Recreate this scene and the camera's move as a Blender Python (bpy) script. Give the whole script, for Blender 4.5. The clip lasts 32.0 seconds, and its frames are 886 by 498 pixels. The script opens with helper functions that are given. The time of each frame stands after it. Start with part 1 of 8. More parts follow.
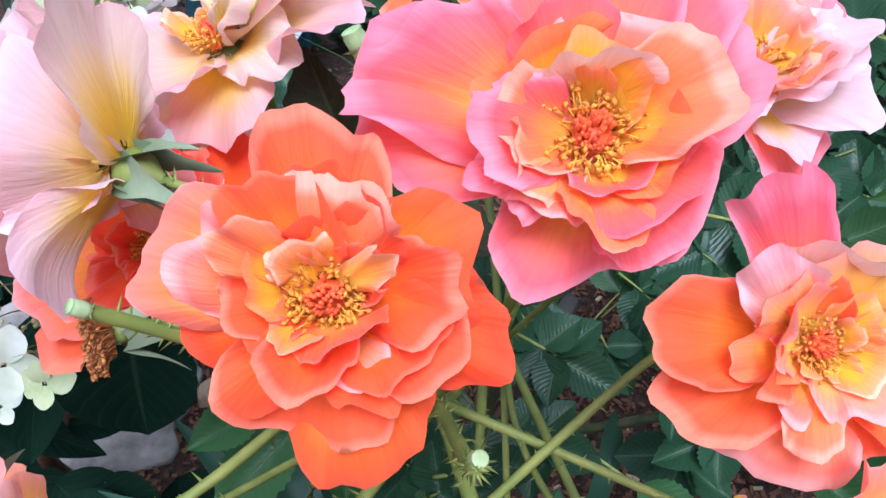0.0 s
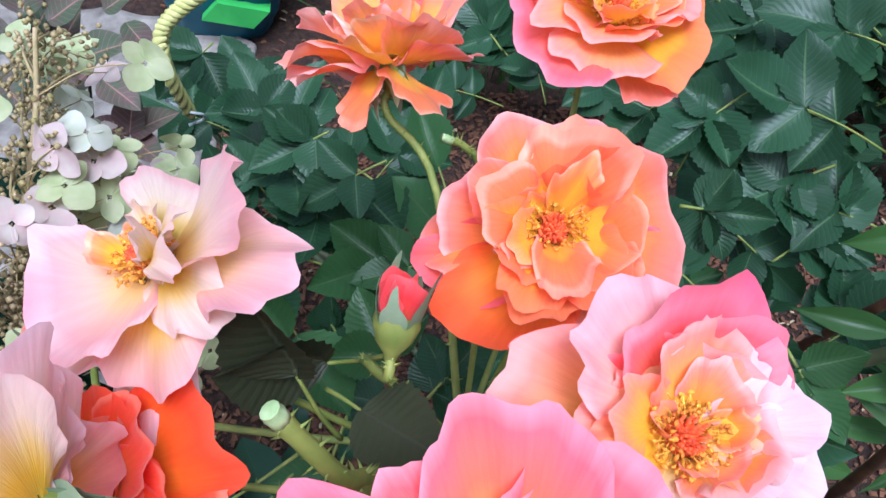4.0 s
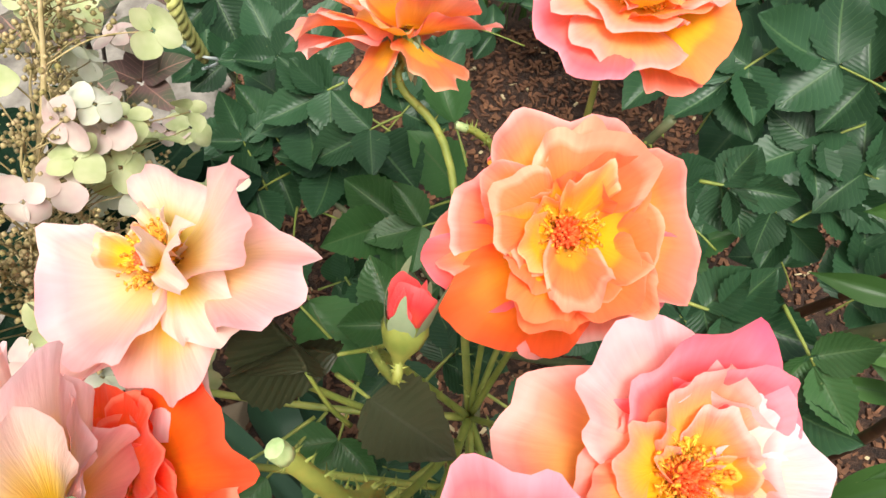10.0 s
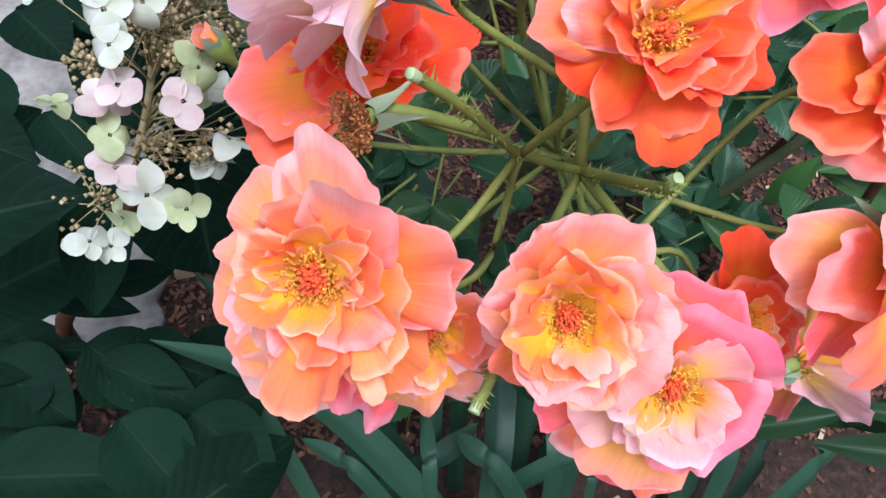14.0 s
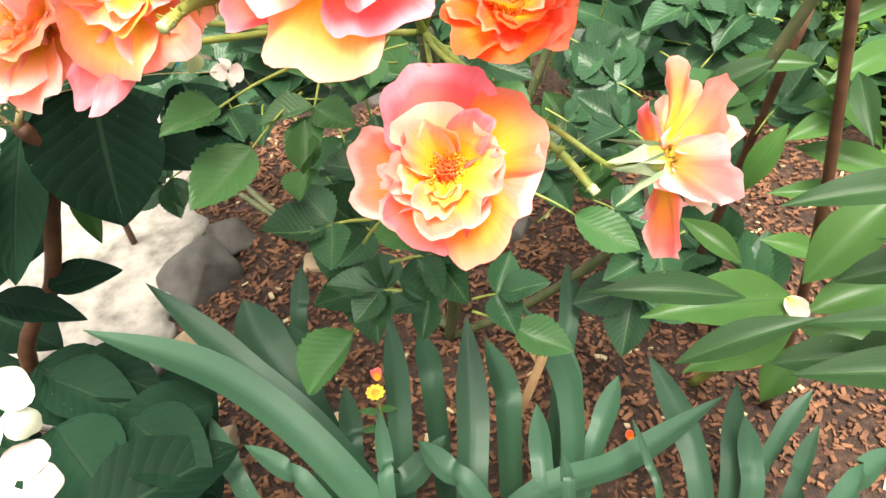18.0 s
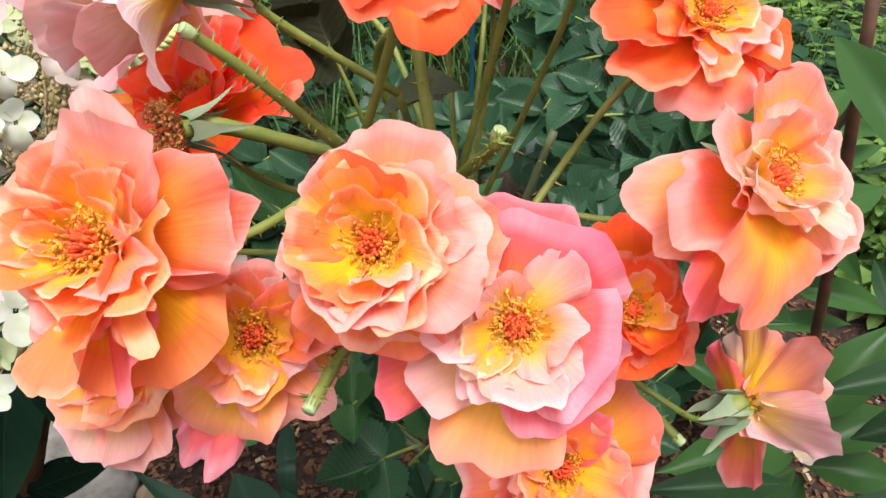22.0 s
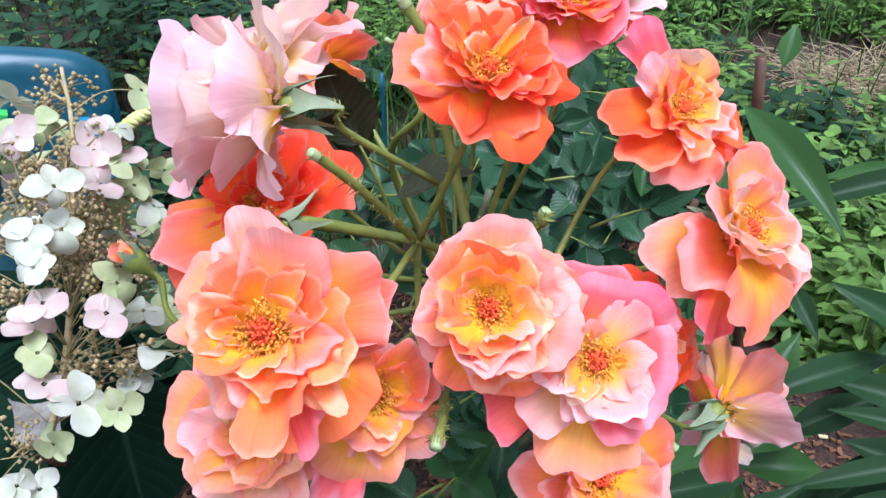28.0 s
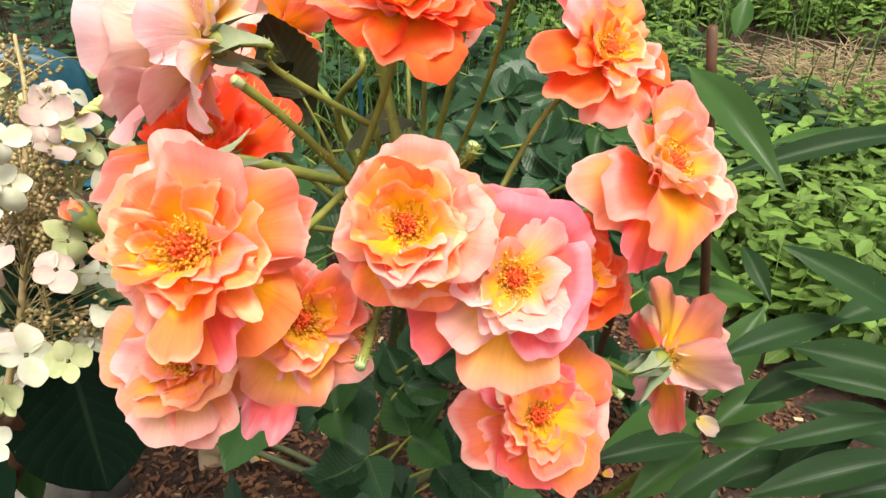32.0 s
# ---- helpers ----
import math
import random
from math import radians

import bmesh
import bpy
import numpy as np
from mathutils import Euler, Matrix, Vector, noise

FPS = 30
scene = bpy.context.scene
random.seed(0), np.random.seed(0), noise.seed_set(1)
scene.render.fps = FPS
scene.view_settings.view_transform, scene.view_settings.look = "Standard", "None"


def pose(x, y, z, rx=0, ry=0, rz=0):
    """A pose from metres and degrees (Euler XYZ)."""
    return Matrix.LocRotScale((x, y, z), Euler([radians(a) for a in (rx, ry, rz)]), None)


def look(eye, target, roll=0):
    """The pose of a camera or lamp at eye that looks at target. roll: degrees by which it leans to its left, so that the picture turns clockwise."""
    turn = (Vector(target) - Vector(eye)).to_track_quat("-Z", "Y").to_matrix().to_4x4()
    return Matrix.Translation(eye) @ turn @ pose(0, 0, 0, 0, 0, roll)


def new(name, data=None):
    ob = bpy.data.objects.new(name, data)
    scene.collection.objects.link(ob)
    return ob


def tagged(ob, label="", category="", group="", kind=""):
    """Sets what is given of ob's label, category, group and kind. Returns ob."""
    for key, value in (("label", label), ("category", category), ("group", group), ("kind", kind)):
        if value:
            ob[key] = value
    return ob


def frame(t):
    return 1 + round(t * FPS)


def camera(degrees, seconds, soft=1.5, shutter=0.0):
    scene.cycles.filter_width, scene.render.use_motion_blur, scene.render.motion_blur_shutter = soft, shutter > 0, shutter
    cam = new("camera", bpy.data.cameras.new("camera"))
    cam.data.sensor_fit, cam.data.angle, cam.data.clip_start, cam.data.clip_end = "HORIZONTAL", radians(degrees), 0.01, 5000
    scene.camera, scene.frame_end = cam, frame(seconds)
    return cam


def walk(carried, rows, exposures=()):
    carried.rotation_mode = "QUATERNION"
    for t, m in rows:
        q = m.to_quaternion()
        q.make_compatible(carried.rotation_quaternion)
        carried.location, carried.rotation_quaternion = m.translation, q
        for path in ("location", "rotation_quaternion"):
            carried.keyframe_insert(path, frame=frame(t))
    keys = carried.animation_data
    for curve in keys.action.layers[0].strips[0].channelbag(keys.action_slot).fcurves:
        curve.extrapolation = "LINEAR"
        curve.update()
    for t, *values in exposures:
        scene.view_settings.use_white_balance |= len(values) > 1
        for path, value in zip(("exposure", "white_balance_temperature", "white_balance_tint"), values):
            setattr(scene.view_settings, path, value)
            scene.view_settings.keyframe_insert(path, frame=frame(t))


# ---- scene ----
cam = camera(63.0, 32.0)
PATH = [
    (0, (0.0363, -0.0216, 0.8586), (0.0118, 0.2990, 0.4757), 0.09),
    (0.5, (0.0415, -0.0192, 0.8808), (0.0365, 0.3137, 0.5078), 2.04),
    (1, (0.0404, 0.0035, 0.8915), (0.0367, 0.3257, 0.5092), 2.48),
    (1.5, (0.0381, 0.0264, 0.8995), (0.0273, 0.3360, 0.5070), 2.20),
    (2, (0.0345, 0.0445, 0.9076), (0.0256, 0.3256, 0.4942), 3.50),
    (2.5, (0.0273, 0.0706, 0.9100), (0.0161, 0.3312, 0.4835), 4.45),
    (4.5, (0.0556, 0.0591, 0.9087), (0.0428, 0.3258, 0.4860), 1.47),
    (5, (0.0775, 0.0694, 0.9116), (0.0482, 0.3290, 0.4853), -1.17),
    (5.5, (0.1015, 0.0744, 0.9100), (0.0508, 0.3354, 0.4866), -4.27),
    (6, (0.1068, 0.1022, 0.9144), (0.0416, 0.3468, 0.4833), -7.14),
    (6.5, (0.1005, 0.1196, 0.9272), (0.0251, 0.3590, 0.4948), -9.19),
    (7, (0.0958, 0.1398, 0.9281), (0.0349, 0.3714, 0.4892), -6.77),
    (7.5, (0.0810, 0.1480, 0.9323), (0.0307, 0.3712, 0.4877), -4.05),
    (8, (0.0609, 0.1526, 0.9245), (0.0253, 0.3684, 0.4749), -0.44),
    (8.5, (0.0561, 0.1337, 0.9260), (0.0279, 0.3489, 0.4756), 0.77),
    (9, (0.0502, 0.1012, 0.9201), (0.0226, 0.3188, 0.4708), -0.00),
    (9.5, (0.0512, 0.0919, 0.9152), (0.0237, 0.3111, 0.4666), -1.24),
    (10, (0.0409, 0.0819, 0.9172), (0.0244, 0.3034, 0.4692), 1.82),
    (10.5, (0.0177, 0.0537, 0.9173), (-0.0000, 0.2797, 0.4716), 1.62),
    (11, (-0.0091, 0.0254, 0.9064), (-0.0202, 0.2517, 0.4607), 4.86),
    (11.5, (-0.0203, 0.0060, 0.9017), (-0.0267, 0.2230, 0.4513), 5.10),
    (12, (-0.0278, -0.0149, 0.9056), (-0.0332, 0.2054, 0.4568), 2.85),
    (12.5, (-0.0439, -0.0355, 0.9028), (-0.0413, 0.1930, 0.4581), 3.05),
    (13, (-0.0524, -0.0546, 0.8979), (-0.0357, 0.1787, 0.4559), 5.40),
    (13.5, (-0.0526, -0.0712, 0.8879), (-0.0141, 0.1705, 0.4519), 7.60),
    (14, (-0.0494, -0.0764, 0.8799), (-0.0025, 0.1753, 0.4504), 7.64),
    (14.5, (-0.0387, -0.0916, 0.8728), (0.0182, 0.1700, 0.4505), 9.06),
    (15, (-0.0246, -0.0933, 0.8461), (0.0098, 0.1830, 0.4308), 3.05),
    (15.5, (-0.0083, -0.0952, 0.8192), (0.0094, 0.1885, 0.4079), 0.21),
    (17.5, (0.0453, -0.1892, 0.7847), (0.0510, 0.1642, 0.4310), -4.27),
    (18, (0.0502, -0.1979, 0.7647), (0.0506, 0.1560, 0.4116), -4.58),
    (18.5, (0.0536, -0.2054, 0.7674), (0.0496, 0.1608, 0.4270), -4.35),
    (19, (0.0575, -0.2040, 0.7781), (0.0575, 0.1778, 0.4553), -2.66),
    (19.5, (0.0564, -0.1899, 0.7805), (0.0699, 0.1835, 0.4483), -0.60),
    (20, (0.0467, -0.1779, 0.7920), (0.0696, 0.1926, 0.4570), -0.81),
    (20.5, (0.0271, -0.1669, 0.7996), (0.0654, 0.2023, 0.4646), -0.72),
    (21, (0.0163, -0.1492, 0.8105), (0.0681, 0.2223, 0.4798), -1.24),
    (21.5, (0.0031, -0.1339, 0.8151), (0.0569, 0.2408, 0.4884), -1.94),
    (22, (-0.0029, -0.1275, 0.8195), (0.0522, 0.2495, 0.4957), -2.06),
    (22.5, (-0.0129, -0.1268, 0.8206), (0.0467, 0.2512, 0.4988), -1.24),
    (23, (-0.0255, -0.1290, 0.8215), (0.0367, 0.2500, 0.5014), -0.20),
    (23.5, (-0.0364, -0.1316, 0.8216), (0.0337, 0.2478, 0.5035), 0.33),
    (24, (-0.0448, -0.1355, 0.8240), (0.0360, 0.2429, 0.5073), 0.54),
    (24.5, (-0.0507, -0.1343, 0.8268), (0.0457, 0.2390, 0.5084), 0.93),
    (26.5, (-0.0714, -0.1470, 0.8433), (0.0591, 0.2251, 0.5358), 1.77),
    (27, (-0.0704, -0.1415, 0.8478), (0.0589, 0.2334, 0.5432), 0.50),
    (27.5, (-0.0669, -0.1413, 0.8521), (0.0621, 0.2345, 0.5486), -0.02),
    (28, (-0.0659, -0.1487, 0.8562), (0.0655, 0.2315, 0.5592), -0.61),
    (28.5, (-0.0672, -0.1582, 0.8538), (0.0701, 0.2213, 0.5587), -0.41),
    (29, (-0.0694, -0.1670, 0.8472), (0.0686, 0.2150, 0.5556), -0.45),
    (29.5, (-0.0670, -0.1703, 0.8423), (0.0679, 0.2114, 0.5488), -0.59),
    (30, (-0.0662, -0.1740, 0.8384), (0.0687, 0.2082, 0.5455), -0.53),
    (30.5, (-0.0643, -0.1800, 0.8376), (0.0767, 0.2004, 0.5454), -0.41),
    (31, (-0.0601, -0.1814, 0.8353), (0.0850, 0.1972, 0.5427), -0.04),
    (31.5, (-0.0585, -0.1791, 0.8330), (0.0840, 0.2007, 0.5406), -0.48),
    (32, (-0.0524, -0.1756, 0.8375), (0.0859, 0.2054, 0.5448), -0.87),
]
EXPO = [
    (0.0, 0.60, 5000, 14), (2.5, 0.56, 4950, 14), (5.0, 0.60, 5050, 13), (6.0, 0.94, 5800, 9), (7.0, 1.06, 6900, 4), (9.5, 0.96, 6900, 4),
    (10.5, 0.76, 5900, 11), (11.5, 0.48, 5200, 14), (15.0, 0.48, 5250, 14), (17.5, 2.11, 6800, 5), (20.0, 1.58, 6900, 6),
    (22.0, 0.73, 6100, 9), (23.5, 0.63, 5100, 14), (27.0, 0.68, 5700, 11), (28.0, 0.73, 5150, 13), (30.0, 0.80, 6200, 9), (32.0, 0.90, 6900, 7),
]
walk(cam, [(t, look(eye, target, roll)) for t, eye, target, roll in PATH], EXPO)

# ---- light: a bright overcast day ----
world = bpy.data.worlds.new("overcast_sky")
scene.world = world
world.use_nodes = True
wn = world.node_tree
sky = wn.nodes.new("ShaderNodeTexSky")
sky.sky_type = "NISHITA"
sky.sun_disc = False
sky.sun_elevation = radians(65)
sky.sun_rotation = radians(215)
sky.dust_density = 6.0
sky.air_density = 1.6
cloud = wn.nodes.new("ShaderNodeHueSaturation")
cloud.inputs["Saturation"].default_value = 0.35
wn.links.new(sky.outputs[0], cloud.inputs["Color"])
wn.links.new(cloud.outputs[0], wn.nodes["Background"].inputs[0])
wn.nodes["Background"].inputs[1].default_value = 0.098
sun_data = bpy.data.lights.new("sun", "SUN")
sun_data.energy = 2.9
sun_data.angle = radians(26)
sun_data.color = (1.0, 0.96, 0.90)
sun = new("sun", sun_data)
sun.matrix_world = look((0.45, -0.80, 3.0), (0, 0, 0))


# ---- materials ----
def material(name):
    m = bpy.data.materials.new(name)
    m.use_nodes = True
    nt = m.node_tree
    return m, nt, nt.nodes["Principled BSDF"]


def add_node(nt, kind, **inputs):
    n = nt.nodes.new(kind)
    for key, value in inputs.items():
        n.inputs[key.replace("_", " ")].default_value = value
    return n


def ramp(nt, stops):
    n = nt.nodes.new("ShaderNodeValToRGB")
    els = n.color_ramp.elements
    while len(els) < len(stops):
        els.new(0.5)
    for e, (p, c) in zip(els, stops):
        e.position, e.color = p, (*c, 1)
    return n


def noise_tex(nt, scale, detail=3.0, rough=0.55, coords="Object"):
    tc = nt.nodes.new("ShaderNodeTexCoord")
    n = add_node(nt, "ShaderNodeTexNoise", Scale=scale, Detail=detail, Roughness=rough)
    nt.links.new(tc.outputs[coords], n.inputs["Vector"])
    return n


def mix_rgb(nt, mode, fac, a, b):
    n = nt.nodes.new("ShaderNodeMix")
    n.data_type, n.blend_type = "RGBA", mode
    for sock, v in ((n.inputs[0], fac), (n.inputs[6], a), (n.inputs[7], b)):
        if hasattr(v, "is_linked"):
            nt.links.new(v, sock)
        elif isinstance(v, tuple):
            sock.default_value = (*v, 1)
        else:
            sock.default_value = v
    return n.outputs[2]


def bump_on(nt, bsdf, height, strength, distance):
    b = add_node(nt, "ShaderNodeBump", Strength=strength, Distance=distance)
    nt.links.new(height, b.inputs["Height"])
    nt.links.new(b.outputs[0], bsdf.inputs["Normal"])


def thin_leafy(nt, bsdf, colour, share, tint):
    """Lets light pass through a thin petal or leaf."""
    out = nt.nodes["Material Output"]
    tr = nt.nodes.new("ShaderNodeBsdfTranslucent")
    nt.links.new(mix_rgb(nt, "MULTIPLY", 1.0, colour, tint), tr.inputs[0])
    mx = nt.nodes.new("ShaderNodeMixShader")
    mx.inputs[0].default_value = share
    nt.links.new(bsdf.outputs[0], mx.inputs[1])
    nt.links.new(tr.outputs[0], mx.inputs[2])
    nt.links.new(mx.outputs[0], out.inputs[0])


def petal_material(name, stops, edge, edge_amount=0.55, share=0.36, glow=(1.0, 0.86, 0.74)):
    """Petal colour runs from the claw to the rim; the rim and one flank blush."""
    m, nt, bsdf = material(name)
    uv = nt.nodes.new("ShaderNodeUVMap")
    sep = nt.nodes.new("ShaderNodeSeparateXYZ")
    nt.links.new(uv.outputs[0], sep.inputs[0])
    blot = noise_tex(nt, 38.0, 3.0)
    # the claw colour reaches far up the blade
    reach = nt.nodes.new("ShaderNodeMath")
    reach.operation = "POWER"
    nt.links.new(sep.outputs[1], reach.inputs[0])
    reach.inputs[1].default_value = 1.7
    shift = nt.nodes.new("ShaderNodeMath")
    shift.operation = "MULTIPLY_ADD"
    nt.links.new(blot.outputs[0], shift.inputs[0])
    shift.inputs[1].default_value = 0.36
    nt.links.new(reach.outputs[0], shift.inputs[2])
    less = nt.nodes.new("ShaderNodeMath")
    less.operation = "SUBTRACT"
    nt.links.new(shift.outputs[0], less.inputs[0])
    less.inputs[1].default_value = 0.18
    # some petals keep more of the warm base colour than others
    info = nt.nodes.new("ShaderNodeObjectInfo")
    vary = nt.nodes.new("ShaderNodeMapRange")
    nt.links.new(info.outputs["Random"], vary.inputs[0])
    vary.inputs[3].default_value, vary.inputs[4].default_value = -0.20, 0.18
    moved = nt.nodes.new("ShaderNodeMath")
    moved.operation = "ADD"
    nt.links.new(less.outputs[0], moved.inputs[0])
    nt.links.new(vary.outputs[0], moved.inputs[1])
    r = ramp(nt, stops)
    nt.links.new(moved.outputs[0], r.inputs[0])
    # blush, stronger on some petals
    big = noise_tex(nt, 17.0, 2.0)
    mulb = nt.nodes.new("ShaderNodeMath")
    mulb.operation = "MULTIPLY"
    nt.links.new(info.outputs["Random"], mulb.inputs[0])
    er = ramp(nt, [(0.42, (0, 0, 0)), (0.68, (1, 1, 1))])
    nt.links.new(big.outputs[0], er.inputs[0])
    nt.links.new(er.outputs[0], mulb.inputs[1])
    mul2 = nt.nodes.new("ShaderNodeMath")
    mul2.operation = "MULTIPLY"
    vr = ramp(nt, [(0.25, (0, 0, 0)), (0.95, (1, 1, 1))])
    nt.links.new(sep.outputs[1], vr.inputs[0])
    nt.links.new(vr.outputs[0], mul2.inputs[0])
    nt.links.new(mulb.outputs[0], mul2.inputs[1])
    mul3 = nt.nodes.new("ShaderNodeMath")
    mul3.operation = "MULTIPLY"
    mul3.use_clamp = True
    nt.links.new(mul2.outputs[0], mul3.inputs[0])
    mul3.inputs[1].default_value = edge_amount * 2
    col = mix_rgb(nt, "MIX", mul3.outputs[0], r.outputs[0], edge)
    # fine veins along the petal
    vt = nt.nodes.new("ShaderNodeMapping")
    vt.inputs["Scale"].default_value = (26.0, 1.6, 1.0)
    nt.links.new(uv.outputs[0], vt.inputs[0])
    vein = add_node(nt, "ShaderNodeTexNoise", Scale=2.2, Detail=3.0)
    nt.links.new(vt.outputs[0], vein.inputs["Vector"])
    vc = ramp(nt, [(0.35, (0.93, 0.90, 0.88)), (0.62, (1, 1, 1))])
    nt.links.new(vein.outputs[0], vc.inputs[0])
    col = mix_rgb(nt, "MULTIPLY", 0.8, col, vc.outputs[0])
    # dry brown nick at a few rims
    spot = noise_tex(nt, 130.0, 2.0)
    sr = ramp(nt, [(0.70, (0, 0, 0)), (0.76, (1, 1, 1))])
    nt.links.new(spot.outputs[0], sr.inputs[0])
    rim = ramp(nt, [(0.93, (0, 0, 0)), (0.985, (1, 1, 1))])
    nt.links.new(sep.outputs[1], rim.inputs[0])
    sm = nt.nodes.new("ShaderNodeMath")
    sm.operation = "MULTIPLY"
    nt.links.new(sr.outputs[0], sm.inputs[0])
    nt.links.new(rim.outputs[0], sm.inputs[1])
    col = mix_rgb(nt, "MIX", sm.outputs[0], col, (0.42, 0.12, 0.06))
    nt.links.new(col, bsdf.inputs["Base Color"])
    bsdf.inputs["Roughness"].default_value = 0.62
    bsdf.inputs["Specular IOR Level"].default_value = 0.25
    bsdf.inputs["Sheen Weight"].default_value = 0.15
    bump_on(nt, bsdf, vein.outputs[0], 0.45, 0.0008)
    thin_leafy(nt, bsdf, col, share, glow)
    return m


PETAL = {
    "orange": petal_material("petal_orange", [(0.0, (1, 0.428, 0.00257)), (0.30, (1, 0.222, 0.0103)), (0.58, (0.99, 0.133, 0.0154)), (0.88, (0.98, 0.128, 0.0385)), (1.0, (0.98, 0.283, 0.162))], (0.97, 0.075, 0.035), 0.7),
    "apricot": petal_material("petal_apricot", [(0.0, (1, 0.576, 0.00378)), (0.36, (1, 0.403, 0.0208)), (0.46, (0.99, 0.259, 0.0491)), (0.88, (0.98, 0.268, 0.113)), (1.0, (0.99, 0.499, 0.34))], (0.97, 0.16, 0.07), 0.6),
    "gold": petal_material("petal_gold", [(0.0, (1, 0.60, 0.0032)), (0.46, (1, 0.53, 0.020)), (0.62, (1, 0.43, 0.070)), (0.92, (0.99, 0.422, 0.176)), (1.0, (0.99, 0.616, 0.4))], (0.98, 0.30, 0.10), 0.5),
    "pink": petal_material("petal_pink", [(0.0, (1, 0.508, 0.00903)), (0.26, (0.99, 0.327, 0.0451)), (0.48, (0.97, 0.176, 0.0902)), (0.82, (0.96, 0.152, 0.18)), (1.0, (0.97, 0.344, 0.406))], (0.94, 0.11, 0.21), 0.75),
    "pale": petal_material("petal_pale", [(0.0, (1, 0.588, 0.0103)), (0.30, (1, 0.521, 0.0731)), (0.58, (0.99, 0.395, 0.155)), (0.86, (0.98, 0.37, 0.275)), (1.0, (0.98, 0.521, 0.464))], (0.96, 0.23, 0.20), 0.7, 0.40, (1.0, 0.94, 0.84)),
    "peach": petal_material("petal_peach", [(0.0, (1, 0.562, 0.00567)), (0.34, (1, 0.365, 0.0302)), (0.60, (0.98, 0.23, 0.0756)), (0.86, (0.97, 0.244, 0.175)), (1.0, (0.98, 0.487, 0.435))], (0.95, 0.15, 0.17), 0.7),
    "ivory": petal_material("petal_ivory", [(0.0, (0.9, 0.591, 0.0253)), (0.22, (0.9, 0.673, 0.224)), (0.48, (0.891, 0.726, 0.562)), (0.82, (0.882, 0.666, 0.593)), (1.0, (0.864, 0.515, 0.501))], (0.95, 0.47, 0.489), 0.5, 0.50, (1, 0.972, 0.941)),
    "shell": petal_material("petal_shell_pink", [(0.0, (1, 0.694, 0.0547)), (0.18, (1, 0.745, 0.295)), (0.40, (0.98, 0.728, 0.631)), (0.80, (0.97, 0.659, 0.686)), (1.0, (0.98, 0.762, 0.799))], (0.95, 0.439, 0.548), 0.55, 0.46, (1, 0.962, 0.94)),
    "blush": petal_material("petal_blush", [(0.0, (0.95, 0.631, 0.0335)), (0.22, (0.95, 0.598, 0.222)), (0.48, (0.931, 0.551, 0.419)), (0.85, (0.921, 0.488, 0.482)), (1.0, (0.931, 0.639, 0.63))], (0.94, 0.335, 0.414), 0.65, 0.42, (1, 0.957, 0.89)),
    "cream": petal_material("petal_cream", [(0.0, (0.9, 0.654, 0.084)), (0.3, (0.9, 0.64, 0.331)), (0.7, (0.891, 0.647, 0.501)), (1.0, (0.882, 0.705, 0.611))], (0.94, 0.517, 0.477), 0.4, 0.42, (1, 0.955, 0.885)),
    "red": petal_material("petal_red_orange", [(0.0, (1, 0.366, 0.00197)), (0.3, (1, 0.145, 0.00443)), (0.65, (0.98, 0.0771, 0.0117)), (0.9, (0.97, 0.11, 0.0421)), (1.0, (0.98, 0.278, 0.171))], (0.94, 0.0537, 0.0304), 0.5),
    "crimson": petal_material("petal_crimson", [(0.0, (0.9, 0.12, 0.0507)), (0.5, (0.86, 0.045, 0.0507)), (1.0, (0.9, 0.12, 0.124))], (0.75, 0.02, 0.0418), 0.5),
}


